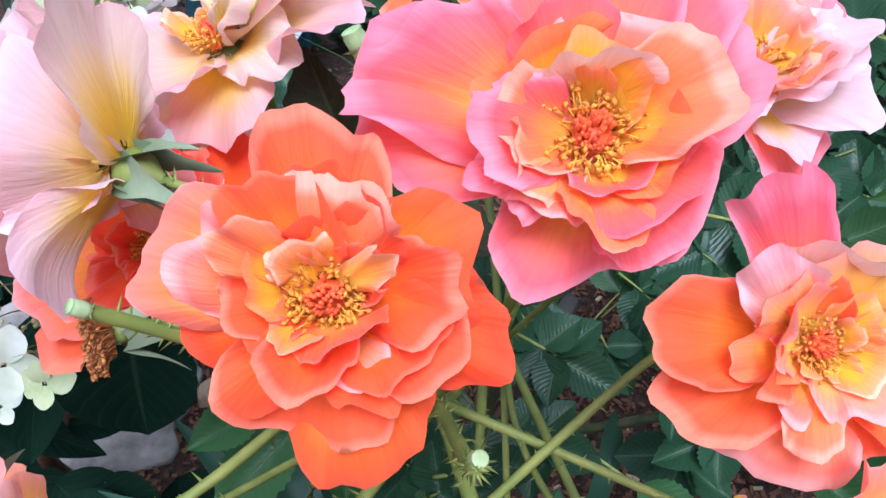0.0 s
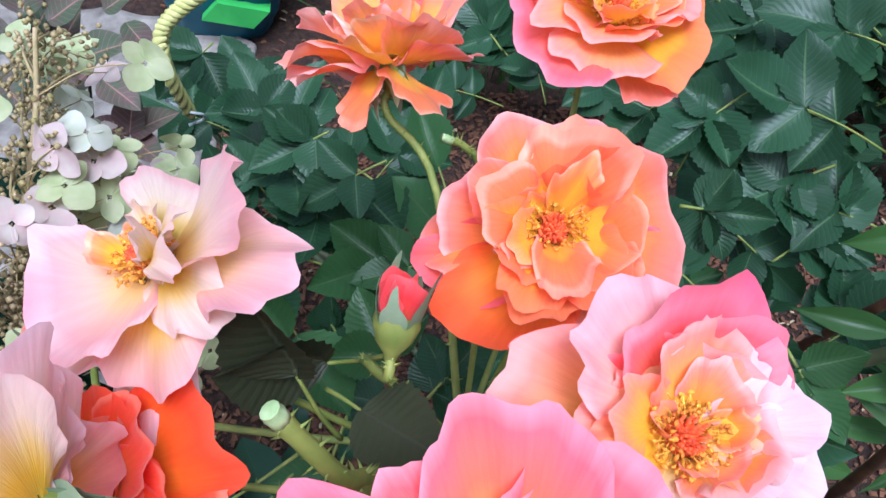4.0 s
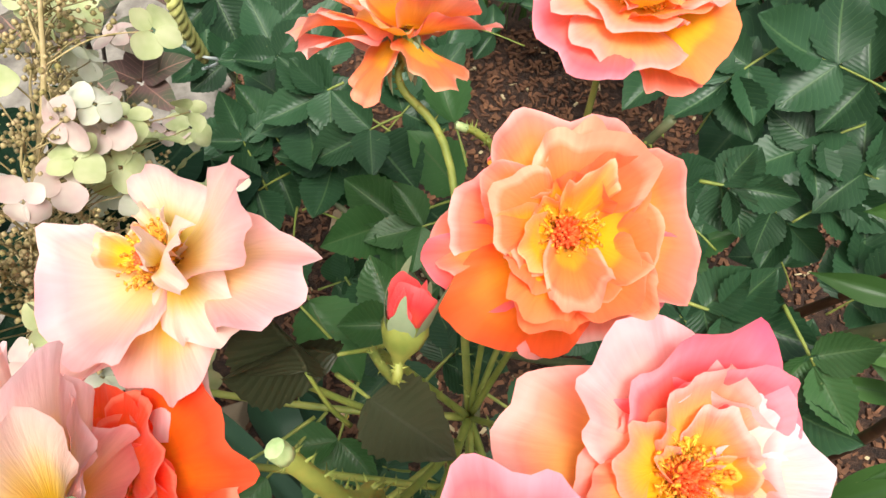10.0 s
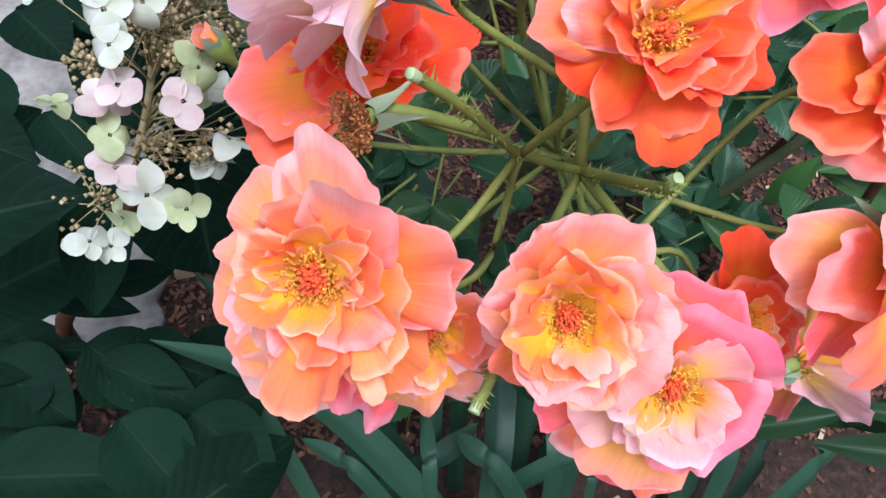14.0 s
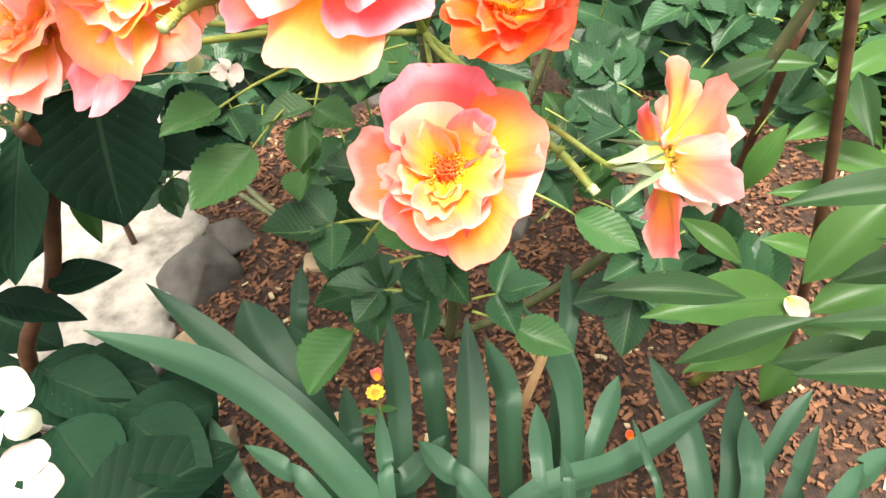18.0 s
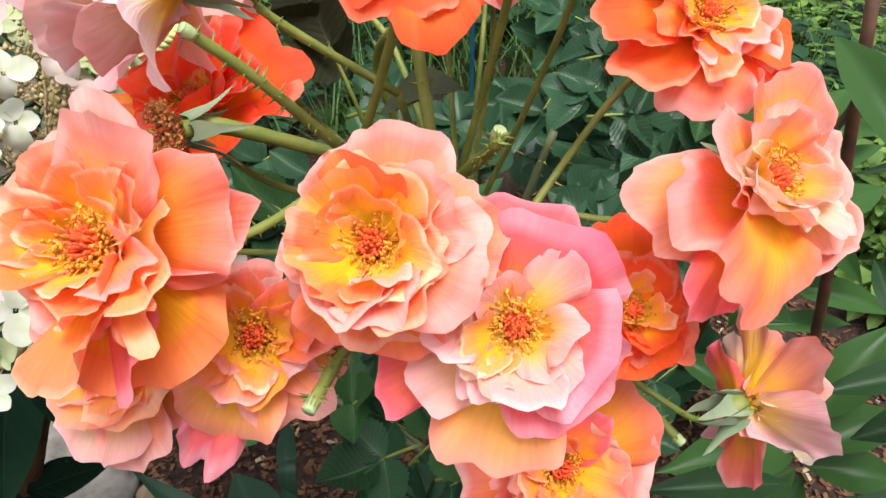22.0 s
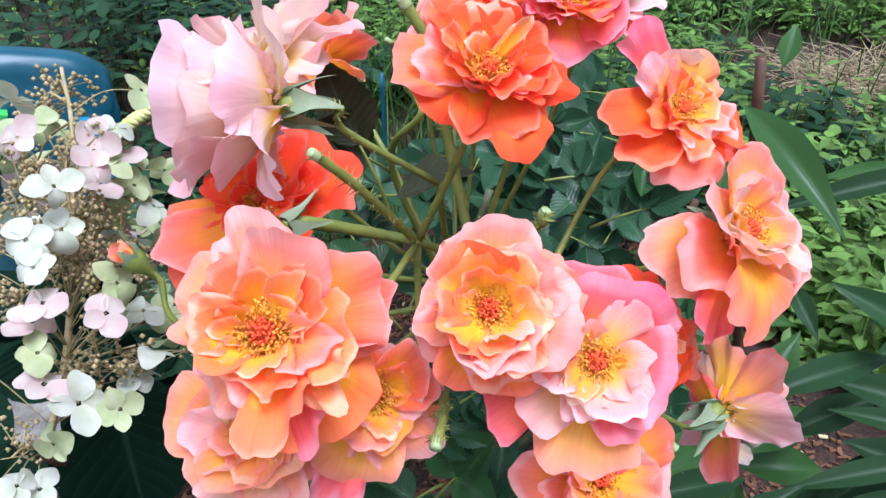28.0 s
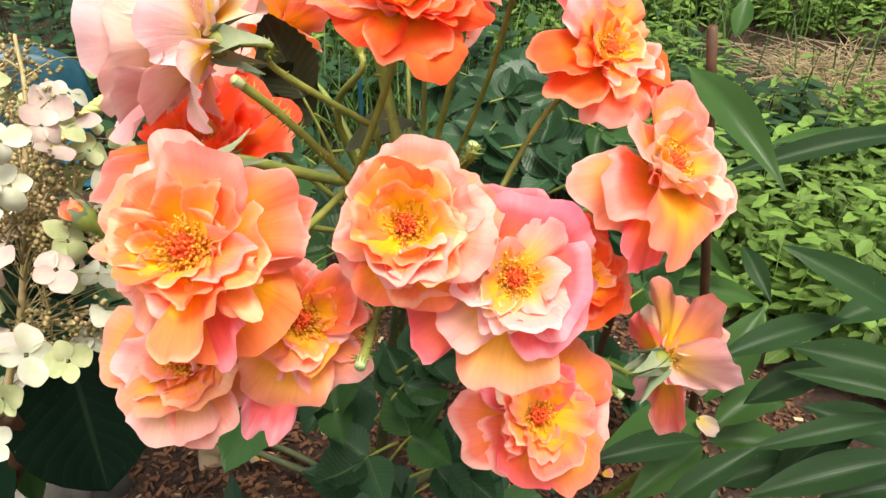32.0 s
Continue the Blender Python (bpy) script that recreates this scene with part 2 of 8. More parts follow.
def leaf_material(name, dark, light, rough=0.42, vein=(0.066, 0.125, 0.052), veins=11.0, share=0.22, red=None, spec=0.28, along=False, island=False, relief=0.32):
    m, nt, bsdf = material(name)
    uv = nt.nodes.new("ShaderNodeUVMap")
    sep = nt.nodes.new("ShaderNodeSeparateXYZ")
    nt.links.new(uv.outputs[0], sep.inputs[0])
    # distance from the midrib
    off = nt.nodes.new("ShaderNodeMath")
    off.operation = "SUBTRACT"
    nt.links.new(sep.outputs[0], off.inputs[0])
    off.inputs[1].default_value = 0.5
    ab = nt.nodes.new("ShaderNodeMath")
    ab.operation = "ABSOLUTE"
    nt.links.new(off.outputs[0], ab.inputs[0])
    slant = nt.nodes.new("ShaderNodeMath")
    slant.operation = "MULTIPLY_ADD"
    nt.links.new(ab.outputs[0], slant.inputs[0])
    slant.inputs[1].default_value = -0.55
    nt.links.new(sep.outputs[1], slant.inputs[2])
    wob = noise_tex(nt, 60.0, 2.0)
    wadd = nt.nodes.new("ShaderNodeMath")
    wadd.operation = "MULTIPLY_ADD"
    nt.links.new(wob.outputs[0], wadd.inputs[0])
    wadd.inputs[1].default_value = 0.035
    nt.links.new(slant.outputs[0], wadd.inputs[2])
    sine = nt.nodes.new("ShaderNodeMath")
    sine.operation = "MULTIPLY"
    nt.links.new(ab.outputs[0] if along else wadd.outputs[0], sine.inputs[0])
    sine.inputs[1].default_value = veins
    fr = nt.nodes.new("ShaderNodeMath")
    fr.operation = "PINGPONG"
    nt.links.new(sine.outputs[0], fr.inputs[0])
    fr.inputs[1].default_value = 0.5
    side = ramp(nt, [(0.0, (1, 1, 1)), (0.09, (0, 0, 0))])
    nt.links.new(fr.outputs[0], side.inputs[0])
    mid = ramp(nt, [(0.012, (1, 1, 1)), (0.03, (0, 0, 0))])
    nt.links.new(ab.outputs[0], mid.inputs[0])
    vm = nt.nodes.new("ShaderNodeMath")
    vm.operation = "MAXIMUM"
    half = nt.nodes.new("ShaderNodeMath")
    half.operation = "MULTIPLY"
    half.inputs[1].default_value = 0.45
    nt.links.new(side.outputs[0], half.inputs[0])
    nt.links.new(half.outputs[0], vm.inputs[0])
    nt.links.new(mid.outputs[0], vm.inputs[1])
    n1 = noise_tex(nt, 22.0, 4.0)
    base = mix_rgb(nt, "MIX", n1.outputs[0], dark, light)
    info = nt.nodes.new("ShaderNodeObjectInfo")
    hsv = nt.nodes.new("ShaderNodeHueSaturation")
    mr = nt.nodes.new("ShaderNodeMapRange")
    geo = nt.nodes.new("ShaderNodeNewGeometry")
    nt.links.new(geo.outputs["Random Per Island"] if island else info.outputs["Random"], mr.inputs[0])
    mr.inputs[3].default_value, mr.inputs[4].default_value = (0.45, 1.35) if island else (0.72, 1.25)
    nt.links.new(mr.outputs[0], hsv.inputs["Value"])
    nt.links.new(base, hsv.inputs["Color"])
    col = hsv.outputs[0]
    if red:
        n2 = noise_tex(nt, 30.0, 2.0)
        rr = ramp(nt, [(0.35, (0, 0, 0)), (0.6, (1, 1, 1))])
        nt.links.new(n2.outputs[0], rr.inputs[0])
        col = mix_rgb(nt, "MIX", rr.outputs[0], col, red)
    col = mix_rgb(nt, "MIX", vm.outputs[0], col, vein)
    # pale specks
    n3 = noise_tex(nt, 260.0, 2.0)
    r3 = ramp(nt, [(0.74, (0, 0, 0)), (0.82, (0.5, 0.5, 0.5))])
    nt.links.new(n3.outputs[0], r3.inputs[0])
    col = mix_rgb(nt, "MIX", r3.outputs[0], col, (0.30, 0.30, 0.16))
    nt.links.new(col, bsdf.inputs["Base Color"])
    rv = nt.nodes.new("ShaderNodeMapRange")
    nt.links.new(n1.outputs[0], rv.inputs[0])
    rv.inputs[3].default_value, rv.inputs[4].default_value = rough - 0.1, rough + 0.14
    nt.links.new(rv.outputs[0], bsdf.inputs["Roughness"])
    bsdf.inputs["Specular IOR Level"].default_value = spec
    # the blade bulges between its veins
    inv = nt.nodes.new("ShaderNodeMath")
    inv.operation = "SUBTRACT"
    nt.links.new(fr.outputs[0], inv.inputs[0])
    nt.links.new(mid.outputs[0], inv.inputs[1])
    pucker = noise_tex(nt, 150.0, 3.0)
    sumh = nt.nodes.new("ShaderNodeMath")
    sumh.operation = "MULTIPLY_ADD"
    nt.links.new(pucker.outputs[0], sumh.inputs[0])
    sumh.inputs[1].default_value = 0.5
    nt.links.new(inv.outputs[0], sumh.inputs[2])
    bump_on(nt, bsdf, sumh.outputs[0], 0.06 if along else relief, 0.0010)
    thin_leafy(nt, bsdf, col, share, (0.9, 1.0, 0.45))
    return m


LEAF = {
    "rose": leaf_material("rose_leaf", (0.01705, 0.05229, 0.02501), (0.03411, 0.08243, 0.03524), 0.36, spec=0.30),
    "fresh": leaf_material("fresh_leaf", (0.02623, 0.07698, 0.02281), (0.04847, 0.114, 0.03421), 0.38, (0.06273, 0.114, 0.04277), spec=0.30),
    # a dull, dark olive variant for three rose leaflets
    "shade": leaf_material("dull_olive_leaf", (0.026, 0.032, 0.014), (0.040, 0.045, 0.020), 0.5, (0.05, 0.055, 0.03), share=0.08),
    # hydrangea greens hold the canopy's shade, well below the leaf's own colour
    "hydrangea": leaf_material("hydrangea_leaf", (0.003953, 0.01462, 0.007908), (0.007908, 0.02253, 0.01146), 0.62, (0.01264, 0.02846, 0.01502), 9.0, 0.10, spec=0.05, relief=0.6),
    "lily": leaf_material("lily_leaf", (0.034, 0.094, 0.020), (0.062, 0.132, 0.030), 0.38, (0.04182, 0.09676, 0.02718), 12.0, 0.28, along=True),
    # a darker green for most leaves of the third lily
    "lily_deep": leaf_material("dark_lily_leaf", (0.012, 0.036, 0.011), (0.024, 0.058, 0.017), 0.45, (0.032, 0.070, 0.022), 12.0, 0.20, spec=0.2, along=True),
    "iris": leaf_material("iris_blade", (0.01949, 0.05387, 0.02975), (0.03181, 0.07439, 0.04001), 0.45, (0.02565, 0.06413, 0.03488), 16.0, 0.14, along=True),
    "weed": leaf_material("weed_leaf", (0.10, 0.20, 0.034), (0.185, 0.29, 0.057), 0.5, (0.1215, 0.1823, 0.06075), 6.0, 0.3, island=True),
    "grass": leaf_material("grass_blade", (0.039, 0.0975, 0.0195), (0.0845, 0.156, 0.0325), 0.5, (0.078, 0.143, 0.039), 8.0, 0.25, along=True, island=True),
    "thicket": leaf_material("thicket_leaf", (0.01224, 0.0408, 0.01632), (0.0306, 0.0714, 0.0272), 0.5, (0.0272, 0.0612, 0.0272), 8.0, 0.2, spec=0.2, island=True),
    "purple": leaf_material("purple_leaf", (0.0825, 0.054, 0.054), (0.18, 0.105, 0.096), 0.5, (0.3, 0.165, 0.135), 8.0, 0.2, (0.075, 0.099, 0.057)),
    "dry": leaf_material("dry_leaf", (0.24, 0.13, 0.06), (0.42, 0.27, 0.14), 0.7, (0.3, 0.18, 0.09), 5.0, 0.15),
}


def plain_material(name, a, b, scale=60.0, rough=0.55, bump=0.3, dist=0.001, detail=4.0, spec=0.4, share=0.0):
    m, nt, bsdf = material(name)
    n1 = noise_tex(nt, scale, detail)
    r = ramp(nt, [(0.3, a), (0.7, b)])
    nt.links.new(n1.outputs[0], r.inputs[0])
    info = nt.nodes.new("ShaderNodeNewGeometry")
    hsv = nt.nodes.new("ShaderNodeHueSaturation")
    mr = nt.nodes.new("ShaderNodeMapRange")
    nt.links.new(info.outputs["Random Per Island"], mr.inputs[0])
    mr.inputs[3].default_value, mr.inputs[4].default_value = 0.8, 1.2
    nt.links.new(mr.outputs[0], hsv.inputs["Value"])
    nt.links.new(r.outputs[0], hsv.inputs["Color"])
    nt.links.new(hsv.outputs[0], bsdf.inputs["Base Color"])
    bsdf.inputs["Roughness"].default_value = rough
    bsdf.inputs["Specular IOR Level"].default_value = spec
    bump_on(nt, bsdf, n1.outputs[0], bump, dist)
    if share:
        thin_leafy(nt, bsdf, hsv.outputs[0], share, (1.0, 1.0, 0.8))
    return m


STEM = plain_material("green_stem", (0.12, 0.165, 0.028), (0.24, 0.26, 0.055), 90.0)
CANE = plain_material("woody_cane", (0.04, 0.065, 0.022), (0.11, 0.105, 0.05), 50.0)
BROWN = plain_material("brown_twig", (0.045, 0.018, 0.010), (0.10, 0.045, 0.022), 70.0, 0.5)
SEPAL = plain_material("sepal", (0.119, 0.175, 0.091), (0.238, 0.28, 0.168), 80.0, 0.6)
GOLD = plain_material("golden_stamens", (0.80, 0.38, 0.02), (0.90, 0.55, 0.06), 200.0, 0.6)
RUST = plain_material("rust_anthers", (0.55, 0.15, 0.015), (0.82, 0.40, 0.03), 200.0, 0.7)
PISTIL = plain_material("red_pistils", (0.62, 0.06, 0.015), (0.85, 0.17, 0.03), 200.0, 0.6)
DRIED = plain_material("dried_stamens", (0.26, 0.085, 0.02), (0.50, 0.20, 0.05), 200.0, 0.8)
PITH = plain_material("cut_pith", (0.24, 0.34, 0.13), (0.42, 0.50, 0.25), 300.0, 0.6)
WHITE = plain_material("hydrangea_sepals", (0.50, 0.53, 0.37), (0.66, 0.65, 0.57), 2.4, 0.6, 0.2, 0.0006, 2.0, 0.25, 0.3)
LIME = plain_material("hydrangea_sepals_green", (0.38, 0.44, 0.20), (0.56, 0.58, 0.34), 2.4, 0.6, 0.2, 0.0006, 2.0, 0.25, 0.3)
ROSY = plain_material("hydrangea_sepals_rosy", (0.60, 0.41, 0.40), (0.66, 0.58, 0.51), 2.4, 0.6, 0.2, 0.0006, 2.0, 0.25, 0.3)
BUDS = plain_material("hydrangea_fertile_buds", (0.20, 0.17, 0.05), (0.46, 0.34, 0.19), 150.0, 0.7)
CHIP = plain_material("bark_chips", (0.05419, 0.02167, 0.01147), (0.1658, 0.07331, 0.03506), 40.0, 0.9, 0.6)
STRAW = plain_material("dry_straw", (0.26, 0.19, 0.10), (0.46, 0.37, 0.22), 60.0, 0.8)
ROCK = plain_material("grey_rock", (0.0315, 0.0279, 0.0252), (0.09, 0.07872, 0.0675), 22.0, 0.85, 0.8, 0.006, 8.0)
TAN = plain_material("tan_rock", (0.216, 0.144, 0.084), (0.312, 0.228, 0.144), 16.0, 0.85, 0.8, 0.006, 8.0)
SLAB = plain_material("weathered_white_slab", (0.095, 0.082, 0.07), (0.29, 0.26, 0.225), 26.0, 0.85, 0.9, 0.006, 9.0)
CORD = plain_material("yellow_green_cord", (0.42, 0.42, 0.12), (0.58, 0.56, 0.22), 120.0, 0.6)
TEAL = plain_material("teal_plastic", (0.008, 0.055, 0.085), (0.015, 0.085, 0.12), 20.0, 0.35, 0.1)
BLUE = plain_material("blue_plastic", (0.02, 0.15, 0.26), (0.04, 0.20, 0.32), 20.0, 0.35, 0.1)
LETTER = plain_material("white_print", (0.72, 0.76, 0.78), (0.82, 0.84, 0.84), 20.0, 0.5, 0.05)
LOGO = plain_material("green_print", (0.05, 0.33, 0.06), (0.08, 0.42, 0.08), 20.0, 0.5, 0.05)
CLIPM = plain_material("translucent_clip", (0.55, 0.60, 0.60), (0.66, 0.70, 0.70), 20.0, 0.3, 0.05)


def soil_material():
    m, nt, bsdf = material("dark_soil")
    a = noise_tex(nt, 9.0, 6.0)
    b = noise_tex(nt, 95.0, 6.0, 0.7)
    c = noise_tex(nt, 420.0, 3.0)
    r1 = ramp(nt, [(0.32, (0.01309, 0.006545, 0.004165)), (0.52, (0.05057, 0.0238, 0.01368)), (0.72, (0.119, 0.06247, 0.03689))])
    nt.links.new(b.outputs[0], r1.inputs[0])
    r2 = ramp(nt, [(0.3, (0.6, 0.55, 0.5)), (0.7, (1.15, 1.1, 1.05))])
    nt.links.new(a.outputs[0], r2.inputs[0])
    col = mix_rgb(nt, "MULTIPLY", 0.9, r1.outputs[0], r2.outputs[0])
    nt.links.new(col, bsdf.inputs["Base Color"])
    bsdf.inputs["Roughness"].default_value = 0.95
    add = nt.nodes.new("ShaderNodeMath")
    add.operation = "ADD"
    nt.links.new(b.outputs[0], add.inputs[0])
    nt.links.new(c.outputs[0], add.inputs[1])
    bump_on(nt, bsdf, add.outputs[0], 0.9, 0.008)
    return m


SOIL = soil_material()


# ---- mesh tools ----
def mesh_of(name, verts, faces, mat, uvs=None, smooth=True):
    me = bpy.data.meshes.new(name)
    me.from_pydata([tuple(v) for v in verts], [], faces)
    me.materials.append(mat)
    if uvs is not None:
        layer = me.uv_layers.new(name="UVMap")
        idx = np.empty(len(me.loops), dtype=np.int32)
        me.loops.foreach_get("vertex_index", idx)
        layer.data.foreach_set("uv", np.asarray(uvs, dtype=np.float32)[idx].ravel())
    if smooth:
        me.polygons.foreach_set("use_smooth", np.ones(len(me.polygons), dtype=bool))
    return me


def part(name, me, parent, label="", m=None):
    ob = new(name, me)
    ob.parent = parent
    if m is not None:
        ob.matrix_basis = m
    if label:
        ob["label"] = label
    return ob


def thing(name, label, category, group="", kind="", at=(0, 0, 0), m=None):
    ob = new(name)
    ob.empty_display_size = 0.02
    ob.matrix_basis = m if m is not None else Matrix.Translation(at)
    return tagged(ob, label, category, group, kind)


class Soup:
    """Collects many small pieces into one mesh."""

    def __init__(self):
        self.v, self.f, self.uv, self.n = [], [], [], 0

    def add(self, verts, faces, uvs=None):
        verts = np.asarray(verts, dtype=float)
        self.v.append(verts)
        self.f.extend([tuple(i + self.n for i in face) for face in faces])
        self.uv.append(np.zeros((len(verts), 2)) + 0.5 if uvs is None else np.asarray(uvs, dtype=float))
        self.n += len(verts)

    def mesh(self, name, mat, smooth=True):
        return mesh_of(name, np.concatenate(self.v), self.f, mat, np.concatenate(self.uv), smooth)


def smooth_line(pts, steps=6):
    """Catmull-Rom through the given points."""
    p = [np.array(q, dtype=float) for q in pts]
    p = [2 * p[0] - p[1]] + p + [2 * p[-1] - p[-2]]
    out = []
    for i in range(1, len(p) - 2):
        for k in range(steps):
            t = k / steps
            a, b, c, d = p[i - 1:i + 3]
            out.append(0.5 * (2 * b + (c - a) * t + (2 * a - 5 * b + 4 * c - d) * t * t + (3 * b - a - 3 * c + d) * t ** 3))
    out.append(p[-2])
    return np.array(out)


def tube_data(line, r0, r1, sides=8, wob=0.0, rng=None):
    n = len(line)
    tang = np.gradient(line, axis=0)
    tang /= np.linalg.norm(tang, axis=1)[:, None] + 1e-9
    ref = np.array([0.31, 0.93, 0.2])
    verts, uvs = [], []
    for i in range(n):
        a = np.cross(tang[i], ref)
        a /= np.linalg.norm(a) + 1e-9
        b = np.cross(tang[i], a)
        r = r0 + (r1 - r0) * i / (n - 1)
        if wob and rng is not None:
            r *= 1 + rng.uniform(-wob, wob)
        for s in range(sides):
            th = 2 * math.pi * s / sides
            verts.append(line[i] + r * (math.cos(th) * a + math.sin(th) * b))
            uvs.append((s / sides, i / n))
    faces = [(i * sides + s, i * sides + (s + 1) % sides, (i + 1) * sides + (s + 1) % sides, (i + 1) * sides + s) for i in range(n - 1) for s in range(sides)]
    faces += [tuple(range(sides - 1, -1, -1)), tuple((n - 1) * sides + s for s in range(sides))]
    return verts, faces, uvs


def tube(name, pts, r0, r1, mat, steps=6, sides=8, wob=0.06, seed=1):
    v, f, u = tube_data(smooth_line(pts, steps), r0, r1, sides, wob, np.random.default_rng(seed))
    return mesh_of(name, v, f, mat, u)


def prickles(name, pts, r, count, seed, length=0.0035, mat=None):
    """Thin prickles all round a stem."""
    rng = np.random.default_rng(seed)
    line = smooth_line(pts, 8)
    s = Soup()
    for _ in range(count):
        i = rng.integers(1, len(line) - 1)
        t = line[i] - line[i - 1]
        t /= np.linalg.norm(t) + 1e-9
        d = np.cross(t, rng.normal(size=3))
        d /= np.linalg.norm(d) + 1e-9
        w = np.cross(t, d)
        b = line[i] + d * r * 0.7
        k = r * 0.30
        ln = length * rng.uniform(0.4, 1.1)
        s.add([b + t * k, b + w * k, b - t * k, b - w * k, b + d * ln - t * ln * 0.25], [(0, 1, 4), (1, 2, 4), (2, 3, 4), (3, 0, 4)])
    return s.mesh(name, mat or STEM)


def frame_of(normal, spin=0.0, up=None):
    z = Vector(normal).normalized()
    ref = Vector(up) if up is not None else Vector((0, 0, 1))
    if abs(z.dot(ref.normalized())) > 0.97:
        ref = Vector((0, 1, 0))
    x = ref.cross(z).normalized()
    y = z.cross(x)
    m = Matrix((x, y, z)).transposed()
    return m.to_4x4() @ Matrix.Rotation(spin, 4, "Z")


# ---- rose blossoms ----
def petal_mesh(name, mat, length, width, rise, curl, cup, ruffle, seed, notch=0.05, twist=0.0, fold=0.0, roll=0.3):
    """One petal in blossom space: it leaves the axis along +y, rise is the mean angle of its length over the horizon,
    curl bends it outwards (positive) or inwards towards the rim, cup rolls its flanks up, roll turns the rim back.
    The grid fans out from the claw to a broad, softly waved rim."""
    rng = np.random.default_rng(seed)
    nu, nv = 39, 14
    ph = rng.uniform(0, 6.28, 9)
    k1, k2 = rng.uniform(1.3, 2.3), rng.uniform(3.2, 4.8)
    lobe = rng.uniform(-0.7, 0.7)
    skew = rng.uniform(-0.10, 0.10)
    blunt = rng.uniform(0.80, 0.98)
    phi = np.linspace(-0.90 * math.pi, 0.90 * math.pi, nu)
    v = 1 - (1 - np.linspace(0.0, 1.0, nv)) ** 1.3
    rho = 1 + 0.040 * np.sin(1.7 * phi + ph[0]) + 0.034 * np.sin(3.4 * phi + ph[1]) + 0.022 * np.sin(7.5 * phi + ph[2]) + 0.010 * np.sin(13 * phi + ph[8]) - notch * np.exp(-((phi - lobe) / 0.36) ** 2)
    ry = 0.5 * length * (1 + np.sign(np.cos(phi)) * np.abs(np.cos(phi)) ** blunt) * rho
    rx = 0.5 * width * np.sign(np.sin(phi)) * np.abs(np.sin(phi)) ** blunt * (0.80 + 0.30 * np.clip(ry / length, 0, 1)) * rho
    x = v[:, None] * rx[None, :]
    y = v[:, None] * ry[None, :]
    x = x + skew * y * (y / length)
    vv, pp = np.meshgrid(v, phi, indexing="ij")
    h = cup * width * (2 * x / width) ** 2 * (0.4 + 0.6 * np.sin(math.pi * np.clip(0.9 * y / length, 0, 1)))
    h += ruffle * length * vv ** 2.3 * (0.75 * np.sin(k1 * pp + ph[3]) + 0.42 * np.sin(k2 * pp + ph[4]) + 0.34 * np.sin(8.3 * pp + ph[5]) * vv ** 3)
    h += 0.30 * ruffle * length * np.sin(5.0 * y / length + ph[6]) * vv
    h -= 0.10 * roll * length * (0.75 + 0.5 * np.sin(1.4 * pp + ph[7])) * np.clip((vv - 0.70) / 0.30, 0, 1) ** 2
    h += fold * x * (y / length)
    t = np.clip(y / length, 0, 1.15)
    # the length follows an arc whose mean angle is rise
    ts = np.linspace(0, 1.2, 41)
    an = rise + curl * (0.5 - ts)
    cy = np.concatenate([[0], np.cumsum(0.5 * (np.cos(an[1:]) + np.cos(an[:-1])) * np.diff(ts))]) * length
    cz = np.concatenate([[0], np.cumsum(0.5 * (np.sin(an[1:]) + np.sin(an[:-1])) * np.diff(ts))]) * length
    ang = rise + curl * (0.5 - t)
    tw = twist * t
    xx = x * np.cos(tw) - h * np.sin(tw)
    hh = x * np.sin(tw) + h * np.cos(tw)
    py = np.interp(t, ts, cy) - np.sin(ang) * hh
    pz = np.interp(t, ts, cz) + np.cos(ang) * hh
    verts = np.stack([xx, py, pz], -1).reshape(-1, 3)
    uvs = np.stack([0.5 + 0.5 * pp / (0.90 * math.pi), vv], -1).reshape(-1, 2)
    faces = [(j * nu + i, j * nu + i + 1, (j + 1) * nu + i + 1, (j + 1) * nu + i) for j in range(1, nv - 1) for i in range(nu - 1)]
    faces += [(0, nu + i + 1, nu + i) [::-1] for i in range(nu - 1)]
    return mesh_of(name, verts, faces, mat, uvs)


def stamen_meshes(radius, rng, count=130, dried=False):
    fil, ant = Soup(), Soup()
    for _ in range(count):
        a = rng.uniform(0, 2 * math.pi)
        r0 = radius * rng.uniform(0.25, 0.55)
        tip = radius * rng.uniform(0.40, 1.05)
        h = radius * rng.uniform(0.30, 0.70)
        p0 = np.array([r0 * math.cos(a), r0 * math.sin(a), 0.0])
        b = a + rng.uniform(-0.5, 0.5)
        p2 = np.array([tip * math.cos(b), tip * math.sin(b), h])
        p1 = (p0 + p2) / 2 + np.array([0, 0, 0.25 * h])
        v, f, u = tube_data(np.array([p0, p1, p2]), radius * 0.016, radius * 0.011, 4)
        fil.add(v, f, u)
        k = radius * rng.uniform(0.045, 0.075)
        d = rng.normal(size=3)
        d /= np.linalg.norm(d)
        e = np.cross(d, rng.normal(size=3))
        e /= np.linalg.norm(e)
        g = np.cross(d, e)
        ant.add([p2 + d * k * 1.7, p2 + e * k, p2 + g * k, p2 - e * k, p2 - g * k, p2 - d * k * 1.7], [(0, 1, 2), (0, 2, 3), (0, 3, 4), (0, 4, 1), (5, 2, 1), (5, 3, 2), (5, 4, 3), (5, 1, 4)])
    return fil.mesh("filament_tuft", DRIED if dried else GOLD), ant.mesh("anther_tuft", DRIED if dried else RUST)


